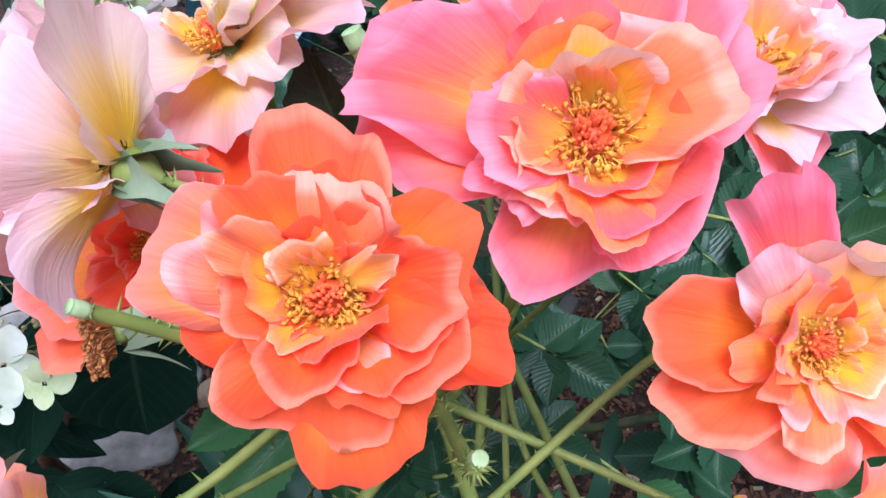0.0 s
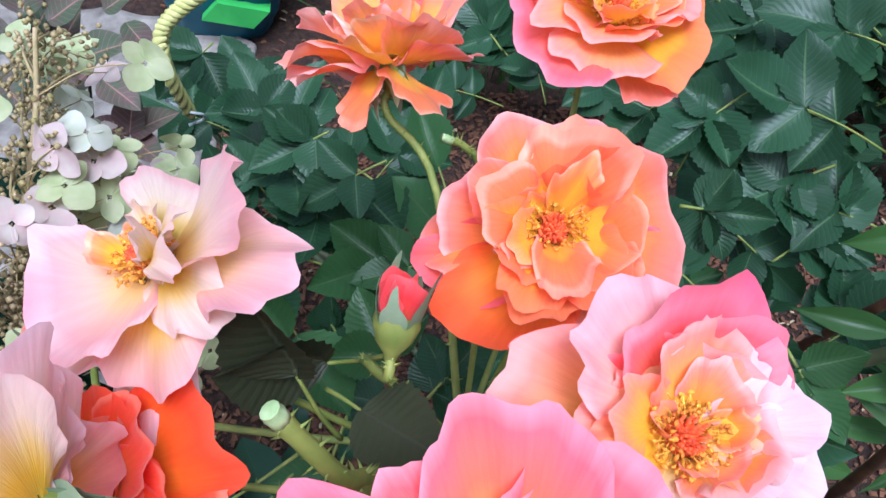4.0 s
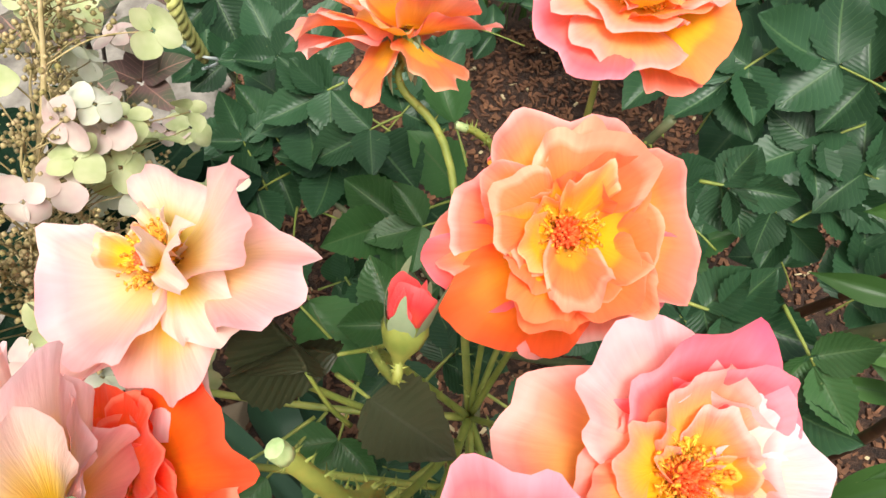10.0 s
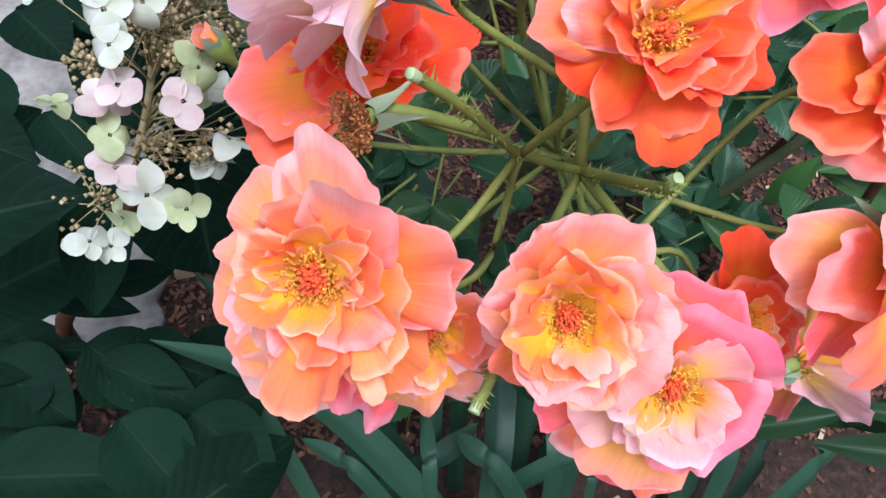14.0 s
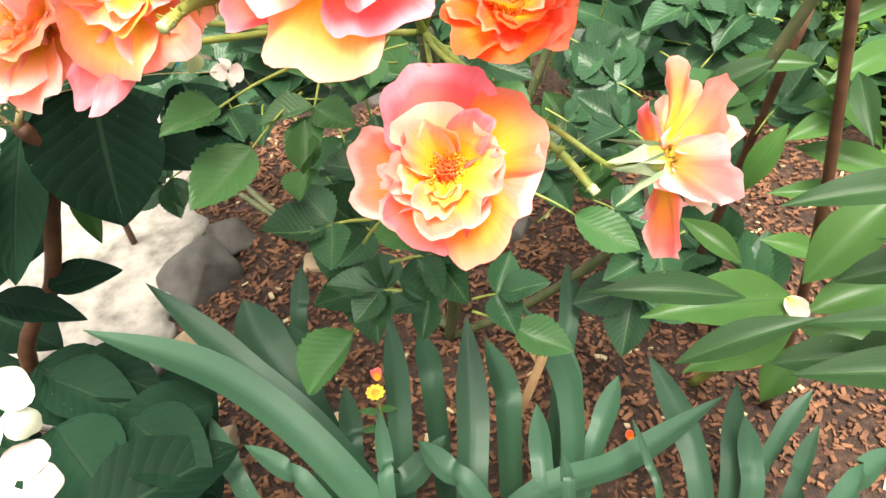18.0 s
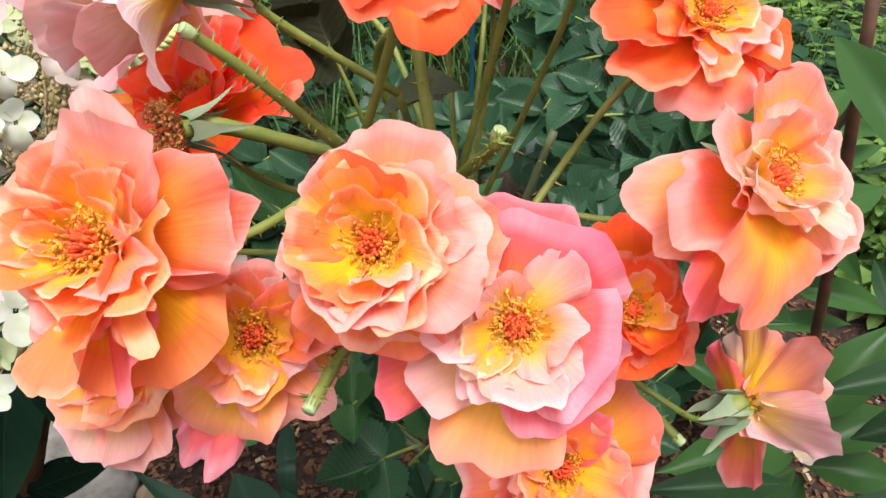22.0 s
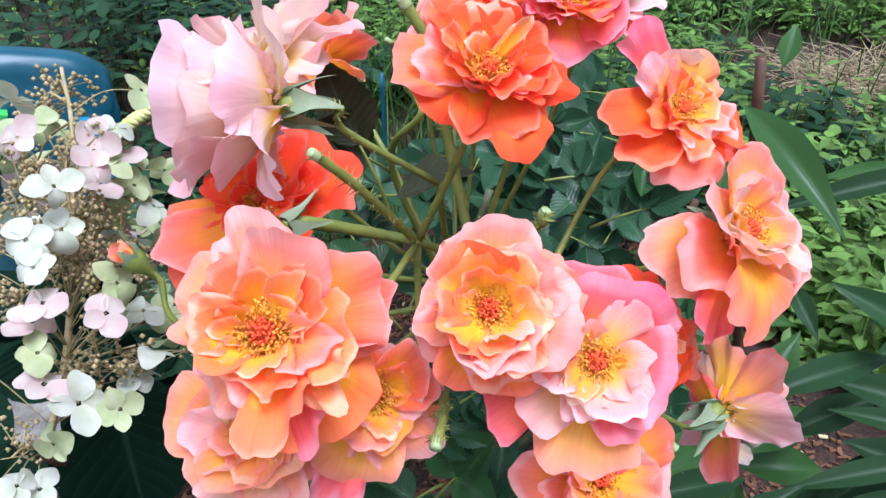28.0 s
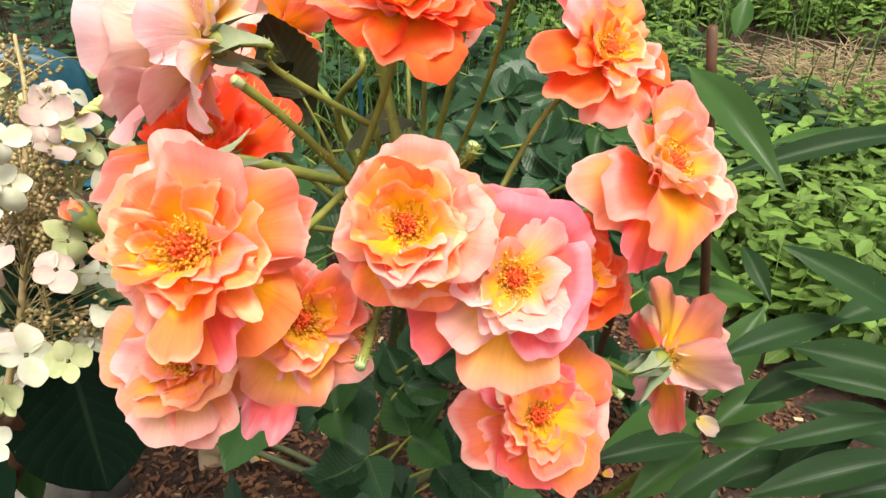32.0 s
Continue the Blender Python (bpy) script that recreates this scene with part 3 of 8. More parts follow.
def pistil_mesh(radius, rng):
    """A tuft of styles over a low red dome."""
    s = Soup()
    ring = [(radius * 0.50 * math.cos(k * 0.524), radius * 0.50 * math.sin(k * 0.524), radius * 0.02) for k in range(12)]
    mid = [(radius * 0.32 * math.cos(k * 0.524), radius * 0.32 * math.sin(k * 0.524), radius * 0.30) for k in range(12)]
    s.add(ring + mid + [(0, 0, radius * 0.40)], [(k, (k + 1) % 12, 12 + (k + 1) % 12, 12 + k) for k in range(12)] + [(12 + k, 12 + (k + 1) % 12, 24) for k in range(12)])
    for _ in range(60):
        a, r = rng.uniform(0, 2 * math.pi), radius * 0.46 * math.sqrt(rng.uniform(0, 1))
        h = radius * (0.80 - 0.8 * (r / radius) ** 2) * rng.uniform(0.8, 1.1)
        p = np.array([[r * 0.6 * math.cos(a), r * 0.6 * math.sin(a), 0], [r * math.cos(a), r * math.sin(a), h]])
        v, f, u = tube_data(p, radius * 0.032, radius * 0.048, 5)
        s.add(v, f, u)
    return s.mesh("pistil_tuft", PISTIL)


def sepal_mesh(length, width, rise, curl, seed):
    rng = np.random.default_rng(seed)
    nv, nu = 9, 5
    verts, uvs = [], []
    y = z = 0.0
    ph = rng.uniform(0, 6)
    for j in range(nv):
        v = j / (nv - 1)
        a = rise - curl * v * v
        if j:
            y += length / (nv - 1) * math.cos(a)
            z += length / (nv - 1) * math.sin(a)
        w = width * (0.55 + 0.45 * math.sin(math.pi * min(1, v * 1.5 + 0.2))) * (1 - v) ** 0.6 + 0.0003
        for i in range(nu):
            u = -1 + 2 * i / (nu - 1)
            verts.append((0.5 * w * u + 0.06 * length * math.sin(3 * v + ph) * v, y, z + 0.3 * w * u * u))
            uvs.append((0.5 + 0.5 * u, v))
    faces = [(j * nu + i, j * nu + i + 1, (j + 1) * nu + i + 1, (j + 1) * nu + i) for j in range(nv - 1) for i in range(nu - 1)]
    return mesh_of("sepal", verts, faces, SEPAL, uvs)


def rose(label, centre, normal, size, tone, seed, stem=(), petals=(), inner=None, heart="gold", curls=4, ring=5, sepals=True, stem_r=0.0015, sepal_rise=-28):
    """A half-double blossom round golden stamens. petals: turn in degrees, length, width, mean rise, curl and tone of each,
    lengths in blossom radii; ring and curls: how many short petals stand round the stamens."""
    rng = np.random.default_rng(seed)
    R = size * 0.475
    m = Matrix.Translation(centre) @ frame_of(normal)
    ob = thing("rose_blossom", label, "rose", "roses on the bush", m=m)
    tone2 = inner or tone
    specs = []
    d = rng.uniform
    for k, (turn, ln, wd, rise, curl, tn) in enumerate(petals):
        low = rise < 16
        z0 = (-0.12 if low else (-0.06 if rise < 36 else 0.0)) + 0.006 * (k % 5)
        cp = 0.08 if low else (0.14 if curl > -20 else 0.26)
        specs.append((turn / 360, ln, wd, rise, curl + d(-8, 8), cp, 0.105 if low else 0.12, tn, z0, d(-0.2, 1.0)))
    for i in range(ring + 1 if ring > 2 else 0):
        specs.append(((i + 0.4) / (ring + 1) + d(-.08, .08), 0.70 * d(0.8, 1.12), 0.56 * d(0.8, 1.2), 36 + d(-12, 12), d(-40, 34), 0.16, 0.13, tone2 if d() < 0.7 else tone, -0.03, d(-0.3, 0.9)))
    for i in range(ring):
        specs.append((i / ring + d(-.09, .09), 0.46 * d(0.74, 1.18), 0.46 * d(0.78, 1.22), 58 + d(-14, 12), d(-50, 30), 0.20, 0.12, tone2 if d() < 0.35 else heart, 0.0, d(-0.2, 0.8)))
    for i in range(curls):
        specs.append((d(0, 1), 0.34 * d(0.7, 1.25), 0.26 * d(0.8, 1.2), 52 + d(-20, 14), d(-40, 60), 0.26, 0.16, heart if i % 2 else "gold", 0.0, d(-0.4, 0.9)))
    for k, (turn, ln, wd, rise, curl, cp, rf, tn, z0, roll) in enumerate(specs):
        me = petal_mesh("petal", PETAL[tn], R * ln, R * wd, radians(rise), radians(curl), cp, rf, seed * 131 + k, 0.02 + 0.16 * d() ** 2, d(-0.15, 0.15), d(-0.08, 0.08), roll)
        pm = Matrix.Rotation(turn * 2 * math.pi, 4, "Z") @ Matrix.Translation((0, R * (0.06 if ln > 0.58 else 0.15), z0 * R)) @ Matrix.Rotation(d(-0.10, 0.10), 4, "Y")
        part("petal", me, ob, "", pm)
    fl, an = stamen_meshes(R * 0.27, rng)
    tagged(part("filament_tuft", fl, ob, "golden filaments"), kind="stuff")
    tagged(part("anther_tuft", an, ob, "rust-brown anthers"), kind="stuff")
    tagged(part("pistil_tuft", pistil_mesh(R * 0.25, rng), ob, "red pistils"), kind="stuff")
    # receptacle and sepals under the petals
    zb = -0.16 * R
    prof = [(0.0, 0.015 * R), (0.10 * R, 0.0), (0.15 * R, -0.06 * R), (0.13 * R, -0.17 * R), (0.06 * R, -0.25 * R), (stem_r, -0.29 * R)]
    vs, fs = [], []
    for r, z in prof:
        for s in range(10):
            a = 2 * math.pi * s / 10
            vs.append((r * math.cos(a), r * math.sin(a), z + zb * 0.4))
    for j in range(len(prof) - 1):
        for s in range(10):
            fs.append((j * 10 + s, j * 10 + (s + 1) % 10, (j + 1) * 10 + (s + 1) % 10, (j + 1) * 10 + s))
    part("hip", mesh_of("hip", vs, fs, STEM), ob, "green rose hip")
    if sepals:
        for k in range(5):
            me = sepal_mesh(R * rng.uniform(0.42, 0.58), R * 0.32, radians(sepal_rise + rng.uniform(-26, 16)), radians(rng.uniform(-10, 50)), seed * 17 + k)
            part("sepal", me, ob, "", Matrix.Rotation(2 * math.pi * k / 5 + 0.3, 4, "Z") @ Matrix.Translation((0, R * 0.10, -0.16 * R)))
    if stem:
        inv = m.inverted()
        foot = Vector((0, 0, zb * 0.4 - 0.27 * R))
        pts = [tuple(foot), tuple(foot + Vector((0, 0, -0.012)))] + [tuple(inv @ Vector(q)) for q in stem]
        part("flower_stalk", tube("flower_stalk", pts, stem_r * 0.8, stem_r, STEM, 6, 8, 0.05, seed), ob, "green prickly stalk")
        tagged(part("prickle_coat", prickles("prickle_coat", pts, stem_r, 40, seed), ob), kind="stuff")
    return ob


# ---- ground ----
def ground_height(x, y):
    return 0.012 * noise.noise(Vector((x * 5, y * 5, 3.1))) + 0.006 * noise.noise(Vector((x * 17, y * 17, 1.7)))


def build_ground():
    xs = sorted(set([round(-1.6 + 0.04 * i, 3) for i in range(101)] + [-60, -20, -8, -4, -2.5, 3.5, 6, 12, 30, 60]))
    ys = sorted(set([round(-0.8 + 0.04 * i, 3) for i in range(101)] + [-60, -20, -8, -4, -2, -1.2, 4.5, 8, 16, 60]))
    verts = [(x, y, ground_height(x, y) if abs(x) < 5 and abs(y) < 5 else 0.0) for y in ys for x in xs]
    n = len(xs)
    faces = [(j * n + i, j * n + i + 1, (j + 1) * n + i + 1, (j + 1) * n + i) for j in range(len(ys) - 1) for i in range(n - 1)]
    ob = new("ground", mesh_of("ground", verts, faces, SOIL))
    tagged(ob, "dark brown crumbly garden soil strewn with bark", "soil", kind="structure")


build_ground()


def scatter_chips():
    rng = np.random.default_rng(5)
    s, t = Soup(), Soup()
    for k in range(15000):
        x, y = (rng.uniform(-0.9, 1.5), rng.uniform(0.0, 2.2)) if k < 5000 else (rng.uniform(-0.45, 0.7), rng.uniform(0.15, 0.95))
        ln, wd, th = rng.uniform(0.003, 0.015), rng.uniform(0.002, 0.007), rng.uniform(0.001, 0.004)
        a, tilt = rng.uniform(0, 6.28), rng.uniform(-0.5, 0.5)
        ca, sa = math.cos(a), math.sin(a)
        z0 = ground_height(x, y) + 0.002
        vs = []
        for dz in (0, th):
            for u, w in ((-1, -0.7), (1, -1), (0.8, 0.9), (-0.9, 1)):
                px, py = u * ln / 2, w * wd / 2
                vs.append((x + px * ca - py * sa, y + px * sa + py * ca, z0 + dz + px * tilt))
        fs = [(3, 2, 1, 0), (4, 5, 6, 7), (0, 1, 5, 4), (1, 2, 6, 5), (2, 3, 7, 6), (3, 0, 4, 7)]
        (t if rng.uniform() < 0.025 else s).add(vs, fs)
    tagged(new("bark_chips", s.mesh("bark_chips", CHIP, False)), "brown bark chips lying on the soil", "bark mulch", kind="stuff")
    tagged(new("straw_bits", t.mesh("straw_bits", STRAW, False)), "pale dry bits of straw and wood on the soil", "straw", kind="stuff")


scatter_chips()


def rock(label, at, size, mat, seed, cat="rock"):
    bm = bmesh.new()
    bmesh.ops.create_icosphere(bm, subdivisions=4, radius=1.0)
    for v in bm.verts:
        p = v.co.copy()
        d = 1 + 0.34 * noise.noise(p * 1.1 + Vector((seed, 0, 0))) + 0.14 * noise.noise(p * 3 + Vector((0, seed, 0))) + 0.05 * noise.noise(p * 8)
        q = p * d
        # broken flat faces
        for nrm, lim in ((Vector((0.3, -0.5, 0.8)), 0.55), (Vector((-0.7, 0.1, 0.6)), 0.58), (Vector((0.6, 0.6, 0.4)), 0.62), (Vector((0.8, -0.5, 0.1)), 0.66), (Vector((-0.5, -0.8, 0.2)), 0.62), (Vector((-0.1, 0.4, 0.9)), 0.52)):
            nn = nrm.normalized()
            o = q.dot(nn) - lim
            if o > 0:
                q = q - nn * o * 0.93
        v.co = Vector((q.x * size[0], q.y * size[1], q.z * size[2]))
    me = bpy.data.meshes.new("rock")
    bm.to_mesh(me)
    bm.free()
    me.materials.append(mat)
    me.polygons.foreach_set("use_smooth", np.ones(len(me.polygons), dtype=bool))
    ob = new("rock", me)
    ob.matrix_basis = Matrix.Translation(at) @ Matrix.Rotation(seed, 4, "Z")
    return tagged(ob, label, cat, "stones in the bed")


rock("dark grey broken rock on the soil", (-0.300, 0.550, 0.020), (0.064, 0.060, 0.060), ROCK, 1.3)
rock("brown-grey rock beside the white slab", (-0.275, 0.625, 0.012), (0.045, 0.04, 0.040), ROCK, 2.9)
rock("brown broken rock half sunk in soil", (-0.305, 0.425, 0.002), (0.028, 0.026, 0.022), TAN, 4.1)
rock("small tan stone under the rose leaves", (-0.14, 0.56, 0.002), (0.03, 0.025, 0.018), TAN, 5.2)
rock("pale stone under the iris leaves", (-0.239, 0.255, 0.004), (0.034, 0.045, 0.030), TAN, 8.8)
rock("grey stone among the rose canes", (0.16, 0.60, 0.01), (0.035, 0.03, 0.025), ROCK, 6.4)
rock("flat grey rock at the bed's edge", (0.0, 1.10, 0.02), (0.13, 0.07, 0.05), ROCK, 7.7)


def build_slab():
    """A pale weathered slab with torn edges, lying beside the bed."""
    rng = np.random.default_rng(3)
    nx, ny = 40, 56
    grid, faces = [], []
    for lay in (1, 0):
        for j in range(ny):
            for i in range(nx):
                x = -1.15 + 0.78 * i / (nx - 1)
                y = 0.32 + 0.76 * j / (ny - 1)
                edge = 0.05 * noise.noise(Vector((y * 9, 0.3, 2))) + 0.025 * noise.noise(Vector((y * 26, 0.3, 2)))
                if i > nx * 0.6:
                    x += edge * (i / (nx - 1)) ** 2
                lowy = 0.04 * noise.noise(Vector((x * 9, 5.3, 2)))
                z = ground_height(x, y) * 0.5 + 0.022 * lay + 0.006 * noise.noise(Vector((x * 14, y * 14, 9))) - 0.004
                grid.append((x + 0.03 * (i / (nx - 1)), y + lowy, z))
    n = nx * ny
    for j in range(ny - 1):
        for i in range(nx - 1):
            a = j * nx + i
            faces.append((a, a + 1, a + nx + 1, a + nx))
            faces.append((n + a + nx, n + a + nx + 1, n + a + 1, n + a))
    rim = [i for i in range(nx)] + [j * nx + nx - 1 for j in range(1, ny)] + [(ny - 1) * nx + i for i in range(nx - 2, -1, -1)] + [j * nx for j in range(ny - 2, 0, -1)]
    for a, b in zip(rim, rim[1:] + rim[:1]):
        faces.append((b, a, n + a, n + b))
    ob = new("stone_slab", mesh_of("stone_slab", grid, faces, SLAB))
    tagged(ob, "pale weathered whitish slab with ragged edge on soil", "slab")


build_slab()


# ---- leaves ----
def blade_mesh(name, mat, base, tip, width, bow=0.12, fold=0.12, seed=1, shape="ovate", serrate=0.0, face=(0, -0.5, 1.0), nv=14, nu=7, wave=0.03):
    """A leaf from base to tip. face: where its upper side looks; bow lifts its middle; shape sets its outline."""
    rng = np.random.default_rng(seed)
    base, tip = np.array(base, float), np.array(tip, float)
    L = np.linalg.norm(tip - base)
    y = (tip - base) / L
    x = np.cross(y, np.array(face, float))
    x /= np.linalg.norm(x) + 1e-9
    z = np.cross(x, y)
    ph = rng.uniform(0, 6.28, 3)
    if shape == "strap":
        nv = 18
    verts, uvs = [], []
    for j in range(nv):
        v = j / (nv - 1)
        if shape == "ovate":
            p = math.sin(math.pi * v ** 0.74) ** 0.80
        elif shape == "leaflet":
            p = math.sin(math.pi * v ** 0.80) ** 0.86
        elif shape == "lance":
            p = math.sin(math.pi * v ** 0.85) ** 1.15
        elif shape == "round":
            p = math.sin(math.pi * v ** 0.9) ** 0.6
        else:
            p = 0.8 + 0.2 * math.sin(math.pi * v) if v < 0.72 else (0.8 + 0.2 * math.sin(math.pi * v)) * max(0.02, 1 - ((v - 0.72) / 0.28) ** 1.7)
        p = max(p, 0.02)
        if serrate:
            p *= 1 + serrate * (1 if j % 2 else -0.6)
        c = base + y * L * v + z * bow * L * math.sin(math.pi * v) - z * 0.25 * bow * L * v ** 3
        for i in range(nu):
            u = -1 + 2 * i / (nu - 1)
            lift = fold * width * (abs(u) - 0.5) * p + wave * width * math.sin(9 * v + ph[0] + 2 * u) * abs(u)
            verts.append(c + x * (0.5 * width * p * u) + z * lift)
            uvs.append((0.5 + 0.5 * u, v))
    faces = [(j * nu + i, j * nu + i + 1, (j + 1) * nu + i + 1, (j + 1) * nu + i) for j in range(nv - 1) for i in range(nu - 1)]
    return mesh_of(name, verts, faces, mat, uvs)


def strap(parent, kind, pts, width, seed, face=(0, -1.0, 0.25), name="blade", label="", fold=0.16):
    """A sword-shaped leaf along a bent line of points."""
    rng = np.random.default_rng(seed)
    line = smooth_line(pts, 8)
    n = len(line)
    tang = np.gradient(line, axis=0)
    tang /= np.linalg.norm(tang, axis=1)[:, None] + 1e-9
    ph = rng.uniform(0, 6.28)
    verts, uvs, nu = [], [], 7
    for j in range(n):
        v = j / (n - 1)
        x = np.cross(tang[j], np.array(face, float) / np.linalg.norm(face))
        x /= np.linalg.norm(x) + 1e-9
        z = np.cross(x, tang[j])
        p = (0.75 + 0.25 * v) if v < 0.70 else (0.75 + 0.25 * v) * max(0.015, 1 - ((v - 0.70) / 0.30) ** 1.8)
        for i in range(nu):
            u = -1 + 2 * i / (nu - 1)
            lift = fold * width * (0.5 - abs(u)) * p + 0.03 * width * math.sin(8 * v + ph) * u
            verts.append(line[j] + x * 0.5 * width * p * u + z * lift)
            uvs.append((0.5 + 0.5 * u, v))
    faces = [(j * nu + i, j * nu + i + 1, (j + 1) * nu + i + 1, (j + 1) * nu + i) for j in range(n - 1) for i in range(nu - 1)]
    return part(name, mesh_of(name, verts, faces, LEAF[kind], uvs), parent, label)


def leaf(parent, kind, base, tip, width, seed=1, bow=0.10, fold=0.25, shape="ovate", serrate=0.0, face=(0, -0.5, 1.0), label="", name="leaf", wave=0.03, stalk=True):
    nv = 14
    ob = part(name, blade_mesh(name, LEAF[kind], base, tip, width, bow, fold, seed, shape, serrate, face, 22 if serrate else nv, 7, wave), parent, label)
    return ob


def spray(parent, base, tip, size, seed, kind="rose", pairs=2, face=(0, -0.3, 1.0), spread=1.0):
    """A rose leaf: a stalk with a leaflet at its end and pairs at its sides."""
    rng = np.random.default_rng(seed)
    b, t = np.array(base, float), np.array(tip, float)
    d = t - b
    L = np.linalg.norm(d)
    d /= L
    f = np.array(face, float) / np.linalg.norm(face)
    s = np.cross(d, f)
    s /= np.linalg.norm(s) + 1e-9
    up = np.cross(s, d)
    mid = (b + t) / 2 + up * 0.06 * L
    stalk = part("leaf_stalk", tube("leaf_stalk", [b, mid, t], 0.0011, 0.0007, STEM, 4, 6, 0.0, seed), parent)
    jit = lambda k: rng.uniform(-k, k)
    tips = [(t, t + d * size + up * size * jit(0.2), 0.66)]
    for k in range(pairs):
        p = b + (t - b) * (0.88 - 0.62 * (k / max(1, pairs))) + up * 0.04 * L
        for sd in (-1, 1):
            w = s * sd * spread + d * rng.uniform(0.25, 0.6) + up * jit(0.3)
            w /= np.linalg.norm(w)
            tips.append((p, p + w * size * rng.uniform(0.78, 0.98) * (1 - 0.1 * k), 0.64))
    for k, (p, q, wd) in enumerate(tips):
        leaf(stalk, kind, p, q, size * wd * rng.uniform(0.9, 1.08), seed * 11 + k, rng.uniform(-0.02, 0.14), rng.uniform(0.15, 0.5), "leaflet", 0.06, f + np.array([jit(0.3), jit(0.3), 0]), "", "leaflet")
    return stalk


# ---- the rose bush ----
bush = thing("rose_bush", "tall rose bush with prickly canes and glossy leaves", "rose bush", at=(0.0, 0.0, 0.0))
FOOT = (0.05, 0.40, 0.0)
KNOT = (-0.001, 0.069, 0.692)
BRANCH = (0.016, 0.094, 0.701)
CROTCH = (0.027, 0.080, 0.668)
NODE = (0.034, 0.048, 0.650)
HUB = (0.050, 0.165, 0.570)
FORK = (0.034, 0.100, 0.645)
JOINT = (0.041, 0.125, 0.615)
ELBOW = (0.046, 0.148, 0.590)


def cane(pts, r0, r1, seed, name="cane", mat=None, spikes=30):
    ob = part(name, tube(name, pts, r0, r1, mat or CANE, 8, 9, 0.08, seed), bush, "green prickly cane")
    if spikes:
        tagged(part("prickle_coat", prickles("prickle_coat", pts, (r0 + r1) / 2, spikes, seed, 0.005), ob), kind="stuff")
    return ob


cane([FOOT, (0.06, 0.36, 0.15), (0.06, 0.28, 0.36), (0.055, 0.22, 0.48), HUB], 0.007, 0.005, 1)
cane([HUB, ELBOW, JOINT, FORK, CROTCH, KNOT], 0.0023, 0.0015, 2, mat=STEM)
cane([ELBOW, (0.030, 0.120, 0.640), BRANCH], 0.0018, 0.0014, 7, mat=STEM)
cane([JOINT, (0.040, 0.082, 0.628), NODE], 0.0019, 0.0014, 8, mat=STEM)
cane([FOOT, (0.09, 0.42, 0.16), (0.15, 0.44, 0.33), (0.19, 0.44, 0.46)], 0.006, 0.004, 3)
cane([(0.05, 0.41, 0.01), (-0.06, 0.50, 0.035), (-0.20, 0.60, 0.09), (-0.30, 0.68, 0.20)], 0.0055, 0.004, 4)
cane([(0.045, 0.42, 0.01), (-0.05, 0.53, 0.02), (-0.17, 0.60, 0.04), (-0.25, 0.66, 0.06)], 0.005, 0.0045, 5)
cane([FOOT, (0.16, 0.34, 0.14), (0.26, 0.30, 0.30), (0.31, 0.27, 0.48), (0.33, 0.24, 0.60)], 0.006, 0.0045, 6)


# ---- the blossoms ----
rose("large apricot-orange open rose with golden stamens", (0.07, 0.186, 0.724), (-0.04, -0.37, 0.93), 0.092, "peach", 11, [(0.07, 0.19, 0.66), HUB], inner="apricot",
     petals=[(18, 0.89, 0.96, 8, 18, "peach"), (86, 0.77, 0.83, 6, 18, "peach"), (105, 0.91, 0.79, 2, 18, "peach"), (125, 0.95, 0.70, 0, 18, "pink"), (159, 0.89, 1.01, 5, 18, "orange"), (285, 0.89, 1.05, 8, 18, "peach"), (260, 0.85, 0.55, -4, 18, "pink"), (199, 0.79, 1.00, 0, 18, "peach"), (350, 0.75, 0.80, 36, 10, "apricot"), (73, 0.61, 0.70, 40, -10, "apricot"), (110, 0.45, 0.58, 52, -10, "apricot"), (276, 0.61, 0.79, 42, -10, "apricot"), (354, 0.69, 0.32, 58, -10, "gold"), (177, 0.69, 0.54, 38, 10, "apricot"), (200, 0.72, 0.44, 52, -10, "apricot"), (234, 0.72, 0.75, 44, -50, "apricot")])
rose("cupped pink and cream rose with yellow heart", (0.09, 0.111, 0.764), (0.08, -0.22, 0.97), 0.07, "shell", 12, [(0.08, 0.13, 0.69), HUB], inner="pale", heart="pale", ring=4,
     petals=[(76, 1.13, 1.01, 16, -60, "pale"), (37, 1.05, 0.98, 24, 10, "blush"), (0, 0.95, 1.05, 34, -50, "pink"), (330, 0.87, 0.82, 30, -40, "pink"), (298, 0.61, 0.88, 38, -50, "blush"), (272, 0.87, 0.77, 10, 18, "shell"), (247, 0.47, 1.00, 5, 18, "shell"), (221, 0.77, 0.67, -8, 18, "pink"), (19, 0.65, 0.77, 34, -60, "pink"), (347, 0.53, 0.67, 44, -50, "blush"), (92, 0.73, 0.74, 24, -60, "pale"), (240, 0.45, 0.72, 60, -60, "blush")])
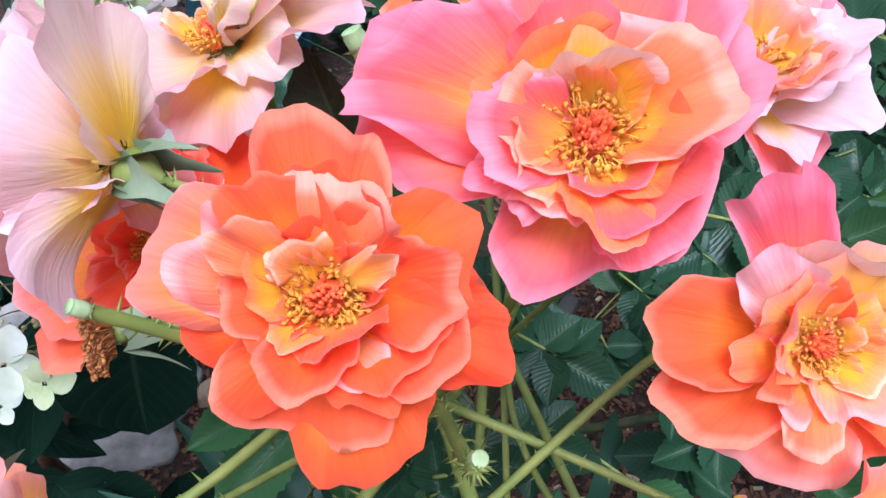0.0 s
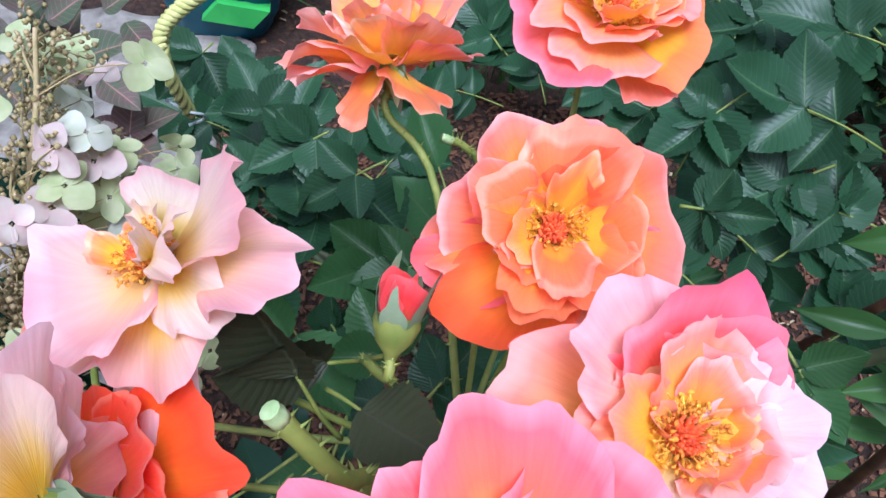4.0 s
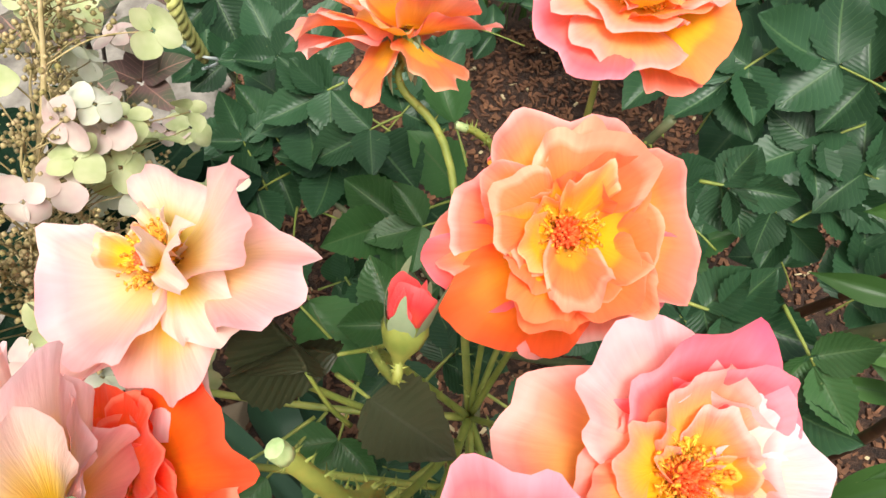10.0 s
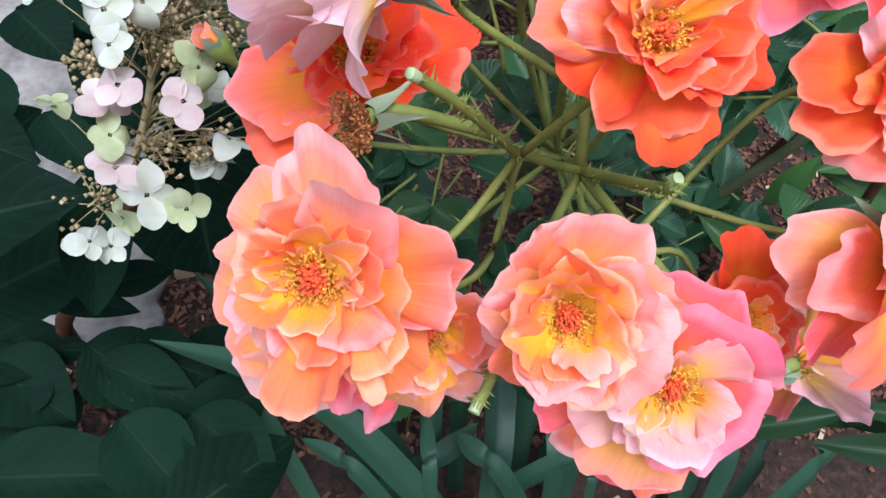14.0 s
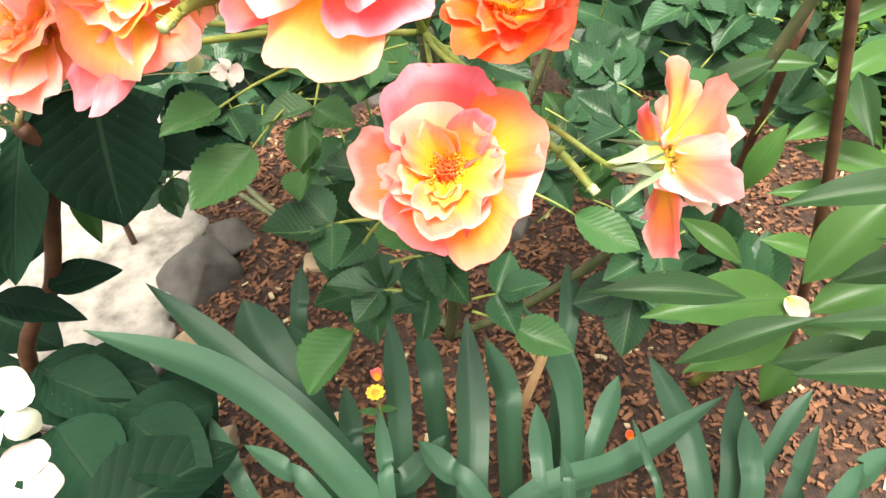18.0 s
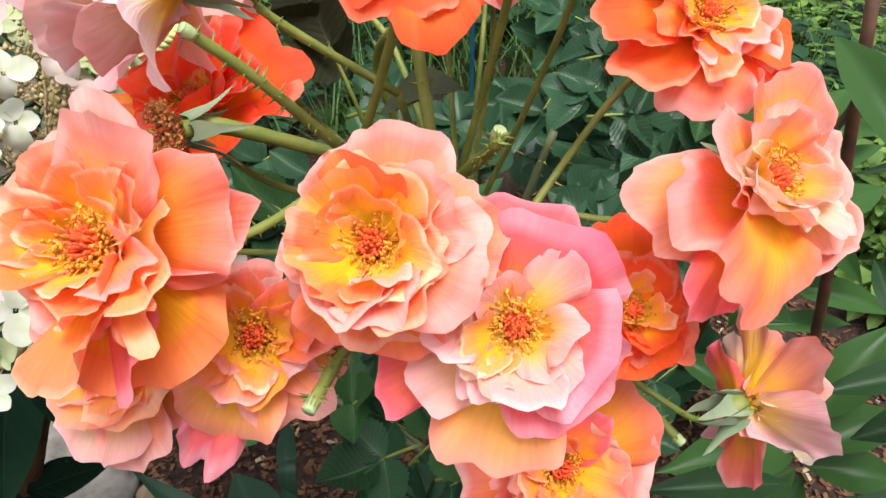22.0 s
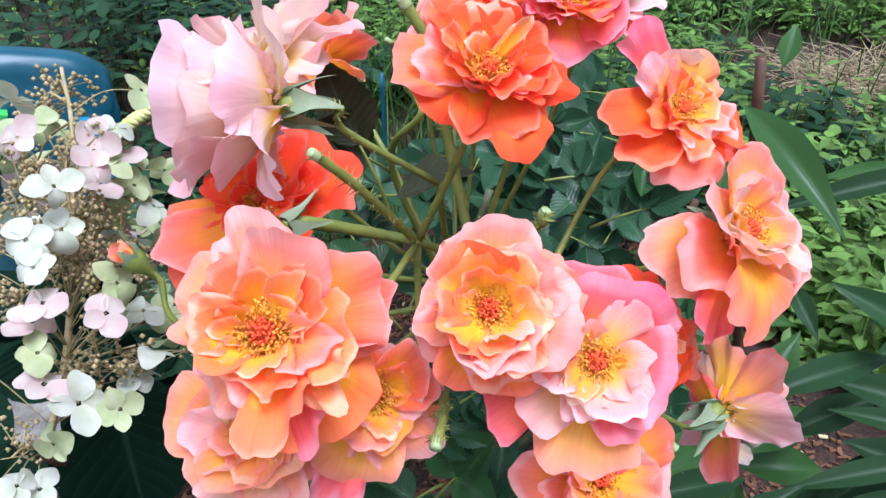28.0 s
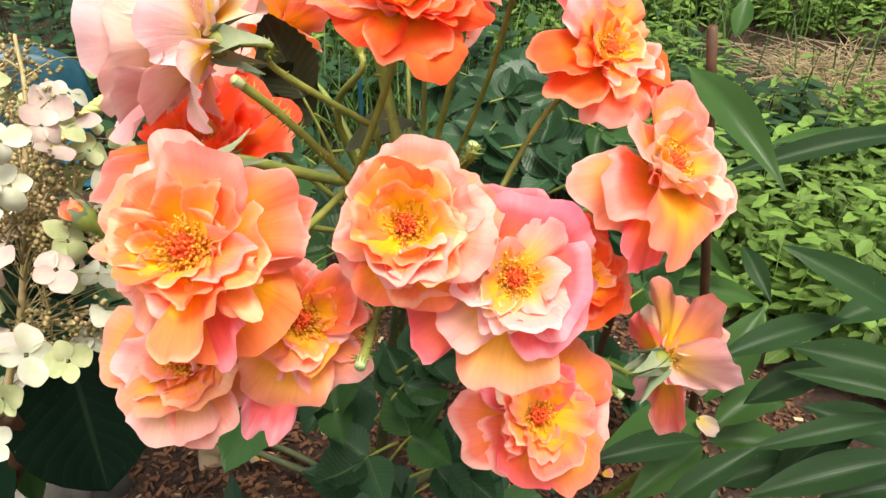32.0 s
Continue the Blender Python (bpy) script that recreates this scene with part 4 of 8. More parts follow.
rose("salmon rose seen from its side with green sepals", (0.004, 0.305, 0.68), (-0.05, 0.78, 0.62), 0.092, "pale", 13, [(0.03, 0.26, 0.64), HUB], inner="pale", ring=3, curls=2,
     petals=[(182, 1.06, 1.30, 54, -14, "pale"), (128, 1.08, 1.30, 44, -18, "pale"), (200, 0.90, 1.05, 48, -14, "cream"), (248, 1.00, 1.10, 24, 0, "pale"), (275, 1.08, 1.00, 4, 0, "pale"), (312, 0.82, 1.15, 14, -20, "gold"), (95, 0.92, 1.00, 12, 0, "peach"), (60, 0.74, 1.10, 18, -20, "pale"), (18, 0.58, 1.05, 26, -20, "gold"), (287, 1.00, 0.72, -14, 14, "peach"), (316, 0.80, 0.52, -50, 10, "apricot"), (58, 0.74, 1.00, -46, 8, "apricot"), (172, 1.16, 0.50, 62, 20, "pink")], sepal_rise=-62, stem_r=0.0021)
rose("coral-pink rose with yellow throat and loose petals", (0.091, 0.277, 0.735), (0.2, -0.1, 0.97), 0.088, "peach", 14, [(0.08, 0.25, 0.66), HUB], inner="pale", ring=2,
     petals=[(91, 1.01, 1.07, 16, 10, "pale"), (62, 0.91, 0.67, 28, 10, "pale"), (130, 0.97, 1.07, 4, 18, "pink"), (215, 0.91, 0.71, -8, 18, "peach"), (168, 0.81, 1.00, 12, 18, "pale"), (255, 0.83, 1.21, 10, 18, "apricot"), (279, 0.75, 0.66, 26, 10, "pale"), (322, 0.63, 0.86, 48, -10, "apricot"), (4, 0.51, 0.78, 46, -10, "blush"), (85, 0.65, 0.91, 42, -10, "pale"), (172, 0.63, 0.86, 30, 10, "pale"), (220, 0.43, 0.89, 40, -10, "apricot")])
rose("cream-pink rose with bare yellow stamens", (-0.044, 0.16, 0.733), (-0.4, -0.05, 0.92), 0.08, "ivory", 15, [(-0.02, 0.15, 0.67), ELBOW], heart="cream", ring=0, curls=3,
     petals=[(215, 0.87, 1.34, 22, -40, "blush"), (58, 0.57, 0.96, 20, 10, "ivory"), (3, 1.38, 0.74, 25, 0, "ivory"), (345, 1.34, 0.86, 4, 0, "blush"), (337, 0.95, 0.46, 38, 10, "ivory"), (264, 0.97, 0.95, -5, 8, "blush"), (319, 0.87, 0.65, 12, 18, "ivory"), (251, 1.39, 0.64, -25, 18, "shell"), (211, 1.59, 0.82, -10, 18, "blush"), (325, 0.72, 0.22, 60, -10, "ivory"), (27, 0.35, 0.40, 65, -10, "cream")])
rose("fiery red-orange rose below paler blossoms", (-0.053, 0.106, 0.698), (-0.15, -0.25, 0.93), 0.07, "red", 16, [(-0.03, 0.12, 0.65), JOINT], heart="orange",
     petals=[(329, 1.23, 1.28, 14, 18, "red"), (295, 1.07, 0.76, 0, 18, "red"), (41, 0.83, 1.02, 22, 10, "red"), (136, 0.59, 0.76, 10, 18, "red"), (244, 0.57, 0.84, 5, 18, "red"), (141, 1.33, 1.03, 10, 18, "peach"), (160, 1.47, 1.02, 0, 18, "orange"), (137, 1.19, 1.38, 8, 18, "peach"), (338, 0.95, 0.92, 36, 10, "red"), (300, 0.89, 0.73, 34, 10, "red"), (82, 0.53, 0.73, 38, 10, "orange"), (238, 0.65, 0.56, 40, -10, "orange")])
rose("fading blush-pink rose turned away showing its sepals", (-0.046, 0.09, 0.748), (-0.92, 0.22, 0.12), 0.078, "shell", 17, [(-0.022, 0.088, 0.735), BRANCH], inner="ivory", heart="cream", ring=3,
     petals=[(20, 1.06, 1.24, 52, -40, "shell"), (80, 1.12, 1.24, 46, -40, "ivory"), (140, 1.18, 1.24, 58, -40, "shell"), (200, 1.06, 1.24, 52, -40, "shell"), (260, 1.12, 1.24, 46, -40, "ivory"), (320, 1.18, 1.24, 58, -40, "shell"), (50, 0.92, 1.10, 30, -30, "shell"), (140, 0.92, 1.10, 22, -30, "shell"), (230, 0.92, 1.10, 34, -30, "ivory"), (320, 0.92, 1.10, 26, -30, "shell"), (10, 1.12, 0.72, 12, 6, "ivory"), (150, 1.10, 0.66, 8, 14, "blush"), (250, 0.95, 0.70, 6, 16, "shell")], sepal_rise=-62)
rose("big coral-pink rose with brown anthers", (0.0534, 0.0691, 0.7806), (-0.04, -0.5, 0.85), 0.066, "pink", 18, [(0.052, 0.09, 0.73), FORK], inner="apricot", ring=3,
     petals=[(8, 1.22, 0.95, 4, 18, "pink"), (338, 1.10, 0.85, 2, 18, "pink"), (81, 1.29, 1.07, 5, 18, "pink"), (35, 1.09, 0.67, -8, 18, "pink"), (318, 0.95, 1.07, 0, 18, "pink"), (238, 0.63, 0.91, 15, 10, "pink"), (187, 0.79, 1.01, 4, 18, "pink"), (125, 0.73, 0.46, 22, 10, "pink"), (76, 1.37, 0.89, 5, 18, "pink"), (339, 0.53, 0.90, 26, 10, "peach"), (144, 0.53, 0.59, 32, 10, "peach"), (219, 0.61, 0.74, 30, 10, "pink"), (210, 0.35, 0.52, 50, -50, "pink"), (59, 0.55, 0.84, 45, -60, "apricot"), (12, 0.49, 0.55, 72, -40, "cream"), (101, 0.72, 0.59, 42, -10, "pink"), (289, 0.43, 0.61, 42, -10, "pink")])
rose("glowing orange rose with red-yellow heart", (0.014, 0.042, 0.77), (0.05, -0.58, 0.8), 0.059, "orange", 19, [(0.013, 0.054, 0.742), KNOT], inner="orange",
     petals=[(69, 1.01, 0.84, 8, 18, "peach"), (3, 0.99, 0.77, 10, 18, "orange"), (282, 0.83, 0.96, 12, 18, "orange"), (256, 0.97, 0.73, 0, 18, "red"), (197, 1.05, 0.85, 0, 18, "orange"), (170, 0.79, 1.03, 6, 18, "orange"), (114, 0.83, 0.91, 4, 18, "red"), (73, 0.83, 0.62, 20, 10, "peach"), (26, 0.77, 0.56, 36, 10, "orange"), (352, 0.72, 0.67, 40, -10, "apricot"), (319, 0.72, 0.49, 40, -10, "orange"), (273, 0.81, 0.56, 32, 10, "orange"), (245, 0.77, 0.68, 18, 10, "orange"), (178, 0.41, 0.77, 44, -60, "pale"), (54, 0.71, 0.35, 45, -10, "apricot"), (302, 0.72, 0.24, 58, -10, "gold")])
rose("orange-coral rose with curled cream inner petals", (0.107, 0.066, 0.731), (0.05, -0.62, 0.76), 0.058, "orange", 20, [(0.09, 0.09, 0.69), NODE], inner="pale", ring=3,
     petals=[(17, 1.41, 0.72, 20, 10, "pink"), (80, 1.21, 0.88, 10, 18, "orange"), (114, 1.19, 1.03, 0, 18, "orange"), (165, 1.09, 1.16, 0, 18, "peach"), (206, 0.91, 1.03, 5, 18, "peach"), (289, 0.75, 0.83, 15, 10, "orange"), (244, 1.01, 0.94, 5, 18, "orange"), (205, 0.97, 1.09, 5, 18, "orange"), (7, 0.95, 0.88, 32, -70, "cream"), (53, 0.69, 0.72, 48, -40, "pale"), (98, 0.77, 0.54, 30, 10, "apricot"), (44, 0.95, 0.60, 28, 10, "blush"), (199, 0.49, 1.04, 26, 10, "peach"), (172, 0.81, 0.48, 18, 10, "apricot"), (10, 0.79, 1.24, 35, 10, "pale")])
rose("layered peach-orange rose with pink outer petals", (-0.064, 0.014, 0.713), (-0.3, -0.62, 0.72), 0.076, "peach", 21, [(-0.03, 0.032, 0.698), KNOT], inner="apricot", ring=4,
     petals=[(62, 0.81, 0.85, 10, 18, "pale"), (92, 0.65, 0.78, 6, 18, "pale"), (135, 0.65, 0.76, 8, 18, "pale"), (8, 0.97, 0.81, 6, 18, "pale"), (296, 1.11, 0.88, 10, 18, "peach"), (227, 0.97, 1.08, 0, 18, "apricot"), (205, 0.95, 0.71, 4, 18, "pink"), (281, 1.05, 0.56, 5, 18, "peach"), (333, 0.89, 0.74, 30, 10, "pale"), (268, 0.95, 0.76, 28, -20, "gold"), (243, 0.99, 0.55, 25, 10, "gold"), (206, 0.95, 0.70, 28, 10, "apricot"), (43, 0.41, 0.71, 32, 10, "pale"), (161, 0.37, 0.52, 40, -10, "gold"), (320, 0.67, 0.30, 42, -10, "gold"), (248, 0.75, 0.46, 38, -30, "pale")])
rose("ruffled orange rose with a pale folded centre", (0.0, 0.001, 0.713), (-0.18, -0.66, 0.73), 0.067, "apricot", 22, [(0.01, 0.04, 0.68), NODE], inner="apricot",
     petals=[(342, 0.91, 0.90, 10, 18, "pale"), (15, 0.73, 0.89, 15, 10, "peach"), (78, 0.67, 0.84, 14, 18, "pale"), (126, 0.67, 0.88, 8, 18, "peach"), (180, 0.73, 1.15, 0, 18, "peach"), (209, 0.75, 1.00, 0, 18, "apricot"), (281, 0.95, 0.86, 6, 18, "pale"), (251, 0.87, 1.00, 18, 10, "pale"), (298, 0.77, 0.77, 26, 10, "pale"), (341, 0.63, 0.75, 40, -10, "gold"), (46, 0.63, 0.70, 45, -10, "gold"), (116, 0.71, 0.52, 48, -10, "gold"), (155, 0.72, 0.76, 44, -50, "pale"), (196, 0.72, 0.72, 40, -10, "pale"), (210, 0.57, 0.45, 68, -50, "cream"), (251, 0.63, 0.65, 48, -10, "gold")])
rose("wilting pink rose with crumpled white petals", (0.031, -0.012, 0.694), (-0.2, -0.74, 0.64), 0.062, "pink", 23, [(0.03, 0.03, 0.66), NODE], inner="blush", ring=3,
     petals=[(339, 0.97, 1.33, 20, 10, "pink"), (357, 1.05, 1.12, 0, 18, "pink"), (259, 0.79, 1.38, 25, 10, "pink"), (223, 0.95, 1.17, 5, 18, "pink"), (172, 1.19, 1.22, 0, 18, "pale"), (124, 0.97, 0.79, 12, 18, "blush"), (106, 1.29, 0.96, -5, 18, "pink"), (115, 0.72, 0.56, 50, -60, "cream"), (139, 0.72, 0.59, 45, -60, "cream"), (173, 0.72, 0.82, 40, -40, "blush"), (91, 0.72, 0.58, 40, -10, "blush"), (259, 0.51, 0.59, 55, -10, "blush")])
rose("small vivid orange rose half hidden", (0.078, 0.022, 0.655), (0.05, -0.45, 0.88), 0.054, "orange", 24, [(0.07, 0.06, 0.64), NODE], inner="orange",
     petals=[(240, 0.85, 1.04, 5, 18, "orange"), (291, 0.81, 0.88, 20, 10, "orange"), (339, 1.37, 1.04, 8, 18, "red"), (169, 0.73, 1.14, 0, 18, "orange"), (203, 0.73, 1.05, 10, 18, "red"), (58, 0.71, 1.07, 5, 18, "orange"), (116, 0.91, 0.91, 5, 18, "orange"), (317, 0.69, 0.73, 40, -10, "orange"), (189, 0.55, 0.78, 40, -10, "orange"), (37, 0.72, 0.82, 40, -10, "orange")])
rose("pale peach rose with browned petal edges", (0.114, 0.025, 0.698), (0.2, -0.62, 0.75), 0.074, "pale", 25, [(0.09, 0.06, 0.66), CROTCH], inner="ivory", heart="pale", ring=3,
     petals=[(331, 0.97, 0.78, 20, 10, "peach"), (239, 0.67, 1.13, 20, 10, "pale"), (200, 0.87, 0.95, 8, 18, "peach"), (131, 1.29, 0.80, 18, 10, "peach"), (135, 1.31, 0.55, -8, 18, "pink"), (84, 1.07, 0.99, -15, 18, "pale"), (95, 0.95, 0.89, 10, 18, "peach"), (54, 0.85, 0.92, 28, 10, "pale"), (131, 0.35, 0.79, 72, -50, "cream"), (276, 0.37, 0.45, 40, -10, "peach"), (125, 0.72, 0.60, 45, -10, "pale")])
rose("peach rose facing away with green calyx", (0.146, 0.036, 0.575), (0.93, 0.2, -0.05), 0.084, "pale", 26, [(0.10, 0.04, 0.59), (0.06, 0.10, 0.59), HUB], inner="cream", heart="cream", ring=3,
     petals=[(321, 0.93, 0.60, 25, 10, "pale"), (19, 1.01, 0.62, 25, 10, "pale"), (76, 0.91, 0.78, 20, 10, "blush"), (173, 1.37, 0.58, 10, 18, "peach"), (254, 0.73, 0.75, 15, 10, "pink"), (204, 1.59, 0.61, 20, 10, "blush"), (171, 0.72, 0.68, 40, -10, "cream"), (16, 0.49, 0.57, 45, -10, "cream")], sepal_rise=-62)
rose("salmon-pink rose with red and gold heart", (0.054, 0.005, 0.601), (-0.04, -0.67, 0.74), 0.074, "pink", 27, [(0.055, 0.05, 0.58), HUB], inner="pale", ring=4,
     petals=[(6, 1.05, 1.27, 10, 18, "pink"), (89, 0.99, 0.98, 6, 18, "peach"), (117, 0.75, 0.81, 4, 18, "peach"), (156, 0.79, 0.90, 8, 18, "pink"), (212, 0.91, 0.95, 8, 18, "peach"), (259, 0.91, 0.90, 8, 18, "peach"), (304, 1.07, 1.07, 10, 18, "peach"), (357, 0.57, 1.15, 42, -50, "cream"), (80, 0.51, 0.84, 38, 10, "peach"), (258, 0.72, 0.59, 42, -10, "pale"), (184, 0.73, 0.70, 36, 10, "peach"), (221, 0.71, 0.65, 34, 10, "peach")])
rose("coral rose tucked under a larger blossom", (-0.035, 0.015, 0.675), (0.05, -0.75, 0.66), 0.064, "peach", 28, [(-0.01, 0.05, 0.65), KNOT], inner="pale", ring=4,
     petals=[(303, 0.55, 0.61, 30, 10, "blush"), (239, 0.87, 0.69, 15, 10, "pale"), (197, 0.91, 0.86, 10, 18, "pale"), (146, 0.99, 1.02, 5, 18, "pale"), (147, 1.45, 0.61, -10, 18, "pink"), (108, 0.73, 0.90, 10, 18, "pale"), (13, 0.53, 0.86, 10, 18, "peach"), (160, 0.53, 0.83, 36, -40, "gold"), (225, 0.47, 0.55, 40, -10, "blush"), (69, 0.49, 0.59, 40, -10, "gold")])
rose("pale peach drooping rose with overlapping petals", (-0.074, 0.027, 0.66), (-0.35, -0.45, 0.8), 0.068, "pale", 29, [(-0.04, 0.06, 0.63), ELBOW], inner="blush", heart="pale", ring=5,
     petals=[(90, 1.05, 1.00, 10, 18, "pale"), (125, 0.81, 1.07, 8, 18, "pale"), (184, 0.93, 1.07, 8, 18, "blush"), (215, 0.91, 0.84, 5, 18, "pale"), (71, 0.77, 1.17, 15, 10, "pale"), (245, 0.77, 0.93, 5, 18, "pale"), (111, 0.45, 1.21, 35, 10, "blush"), (203, 0.71, 0.98, 35, 10, "pale"), (242, 0.81, 0.84, 35, 10, "gold")])


# ---- the hydrangea ----
hydrangea = thing("hydrangea", "panicle hydrangea with white and lime flowers, big leaves", "hydrangea")
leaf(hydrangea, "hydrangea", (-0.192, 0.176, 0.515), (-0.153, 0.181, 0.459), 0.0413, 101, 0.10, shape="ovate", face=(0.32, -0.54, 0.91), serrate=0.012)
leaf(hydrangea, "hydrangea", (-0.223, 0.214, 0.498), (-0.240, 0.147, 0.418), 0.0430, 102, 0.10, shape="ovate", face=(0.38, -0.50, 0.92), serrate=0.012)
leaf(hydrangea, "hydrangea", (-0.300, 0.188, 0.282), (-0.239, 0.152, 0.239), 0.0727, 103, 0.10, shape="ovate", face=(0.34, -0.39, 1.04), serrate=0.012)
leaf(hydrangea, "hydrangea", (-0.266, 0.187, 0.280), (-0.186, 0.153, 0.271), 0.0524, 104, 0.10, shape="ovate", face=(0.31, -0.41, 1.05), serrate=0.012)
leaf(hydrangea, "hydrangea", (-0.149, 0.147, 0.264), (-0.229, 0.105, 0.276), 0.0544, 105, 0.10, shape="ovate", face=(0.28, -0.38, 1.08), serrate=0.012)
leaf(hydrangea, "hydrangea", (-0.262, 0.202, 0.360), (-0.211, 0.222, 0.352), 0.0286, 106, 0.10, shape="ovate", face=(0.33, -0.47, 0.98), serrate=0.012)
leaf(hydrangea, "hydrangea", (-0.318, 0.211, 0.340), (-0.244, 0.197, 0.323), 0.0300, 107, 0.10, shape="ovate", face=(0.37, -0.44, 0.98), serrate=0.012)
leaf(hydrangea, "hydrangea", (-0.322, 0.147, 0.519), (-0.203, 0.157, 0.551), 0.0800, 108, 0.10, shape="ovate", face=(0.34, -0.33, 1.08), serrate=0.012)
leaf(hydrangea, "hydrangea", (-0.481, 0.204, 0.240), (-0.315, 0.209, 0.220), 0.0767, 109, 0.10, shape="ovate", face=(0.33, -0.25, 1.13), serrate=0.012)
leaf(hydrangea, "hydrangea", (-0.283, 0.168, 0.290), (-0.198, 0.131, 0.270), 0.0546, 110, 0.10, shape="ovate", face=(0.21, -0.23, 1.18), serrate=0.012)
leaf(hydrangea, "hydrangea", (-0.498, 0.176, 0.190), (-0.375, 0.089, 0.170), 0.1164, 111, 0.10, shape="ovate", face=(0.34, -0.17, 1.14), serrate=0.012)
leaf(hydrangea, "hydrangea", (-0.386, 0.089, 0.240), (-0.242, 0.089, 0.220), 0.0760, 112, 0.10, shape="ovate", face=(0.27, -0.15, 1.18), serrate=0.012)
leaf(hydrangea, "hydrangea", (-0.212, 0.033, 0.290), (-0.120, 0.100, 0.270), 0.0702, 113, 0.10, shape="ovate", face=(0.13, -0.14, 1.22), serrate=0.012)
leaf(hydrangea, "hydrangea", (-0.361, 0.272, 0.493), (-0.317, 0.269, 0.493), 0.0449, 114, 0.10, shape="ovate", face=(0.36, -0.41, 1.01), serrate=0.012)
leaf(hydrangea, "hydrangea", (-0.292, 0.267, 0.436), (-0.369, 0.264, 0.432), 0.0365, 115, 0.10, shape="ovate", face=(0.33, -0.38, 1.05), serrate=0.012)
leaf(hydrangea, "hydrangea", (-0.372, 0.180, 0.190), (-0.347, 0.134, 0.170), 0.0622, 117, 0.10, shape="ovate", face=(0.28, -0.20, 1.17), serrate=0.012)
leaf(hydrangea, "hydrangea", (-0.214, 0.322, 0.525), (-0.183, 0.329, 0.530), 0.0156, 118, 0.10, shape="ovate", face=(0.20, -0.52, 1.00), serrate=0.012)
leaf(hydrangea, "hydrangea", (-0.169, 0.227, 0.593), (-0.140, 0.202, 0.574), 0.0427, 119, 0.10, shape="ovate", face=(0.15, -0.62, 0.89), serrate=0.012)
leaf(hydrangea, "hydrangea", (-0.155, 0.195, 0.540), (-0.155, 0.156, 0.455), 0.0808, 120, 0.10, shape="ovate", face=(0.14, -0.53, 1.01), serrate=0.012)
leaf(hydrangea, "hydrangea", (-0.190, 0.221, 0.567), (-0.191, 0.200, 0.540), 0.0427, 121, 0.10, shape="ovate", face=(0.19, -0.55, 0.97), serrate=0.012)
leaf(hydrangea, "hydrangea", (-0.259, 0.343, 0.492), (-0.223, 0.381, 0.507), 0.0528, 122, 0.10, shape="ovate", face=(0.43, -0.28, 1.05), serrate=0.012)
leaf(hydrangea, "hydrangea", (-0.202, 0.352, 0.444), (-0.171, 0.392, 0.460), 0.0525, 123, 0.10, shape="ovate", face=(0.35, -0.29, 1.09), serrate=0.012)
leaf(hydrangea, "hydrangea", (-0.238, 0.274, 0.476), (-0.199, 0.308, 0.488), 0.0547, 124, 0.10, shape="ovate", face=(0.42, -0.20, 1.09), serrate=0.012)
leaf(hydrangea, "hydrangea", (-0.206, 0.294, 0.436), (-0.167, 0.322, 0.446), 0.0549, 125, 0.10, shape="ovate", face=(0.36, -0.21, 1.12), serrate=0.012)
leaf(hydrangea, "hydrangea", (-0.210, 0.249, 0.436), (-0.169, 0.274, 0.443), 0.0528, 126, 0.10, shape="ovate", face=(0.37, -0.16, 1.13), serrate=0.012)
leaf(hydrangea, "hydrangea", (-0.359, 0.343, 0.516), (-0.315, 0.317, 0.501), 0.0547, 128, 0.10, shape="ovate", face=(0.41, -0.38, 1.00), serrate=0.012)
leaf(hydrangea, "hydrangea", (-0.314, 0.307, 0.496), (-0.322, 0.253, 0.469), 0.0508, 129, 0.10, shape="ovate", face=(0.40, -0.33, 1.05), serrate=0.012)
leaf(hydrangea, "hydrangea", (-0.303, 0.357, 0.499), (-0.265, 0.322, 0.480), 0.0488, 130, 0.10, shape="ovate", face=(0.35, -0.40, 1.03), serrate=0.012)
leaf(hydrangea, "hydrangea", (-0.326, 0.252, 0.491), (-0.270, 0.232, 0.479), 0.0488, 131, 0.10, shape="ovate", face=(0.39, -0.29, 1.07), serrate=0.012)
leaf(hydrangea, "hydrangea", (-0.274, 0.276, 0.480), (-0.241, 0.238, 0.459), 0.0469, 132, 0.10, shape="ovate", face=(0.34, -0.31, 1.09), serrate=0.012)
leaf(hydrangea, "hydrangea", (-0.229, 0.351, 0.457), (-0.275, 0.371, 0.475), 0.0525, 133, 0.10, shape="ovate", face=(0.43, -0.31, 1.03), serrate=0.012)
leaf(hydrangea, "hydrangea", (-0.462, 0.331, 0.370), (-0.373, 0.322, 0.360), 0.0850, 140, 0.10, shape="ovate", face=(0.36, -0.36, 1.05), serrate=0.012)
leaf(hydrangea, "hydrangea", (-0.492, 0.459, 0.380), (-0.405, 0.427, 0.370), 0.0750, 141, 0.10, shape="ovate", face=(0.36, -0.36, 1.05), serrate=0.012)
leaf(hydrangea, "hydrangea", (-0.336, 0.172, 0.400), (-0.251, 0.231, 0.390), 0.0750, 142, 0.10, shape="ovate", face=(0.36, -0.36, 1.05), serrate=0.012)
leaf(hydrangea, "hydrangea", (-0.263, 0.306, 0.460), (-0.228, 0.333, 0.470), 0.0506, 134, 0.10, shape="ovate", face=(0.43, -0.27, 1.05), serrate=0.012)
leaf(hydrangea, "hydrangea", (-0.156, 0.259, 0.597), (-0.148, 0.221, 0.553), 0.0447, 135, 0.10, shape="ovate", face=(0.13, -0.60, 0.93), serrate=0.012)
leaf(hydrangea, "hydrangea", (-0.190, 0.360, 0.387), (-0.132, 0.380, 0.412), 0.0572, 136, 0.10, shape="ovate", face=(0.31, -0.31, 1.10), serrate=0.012)
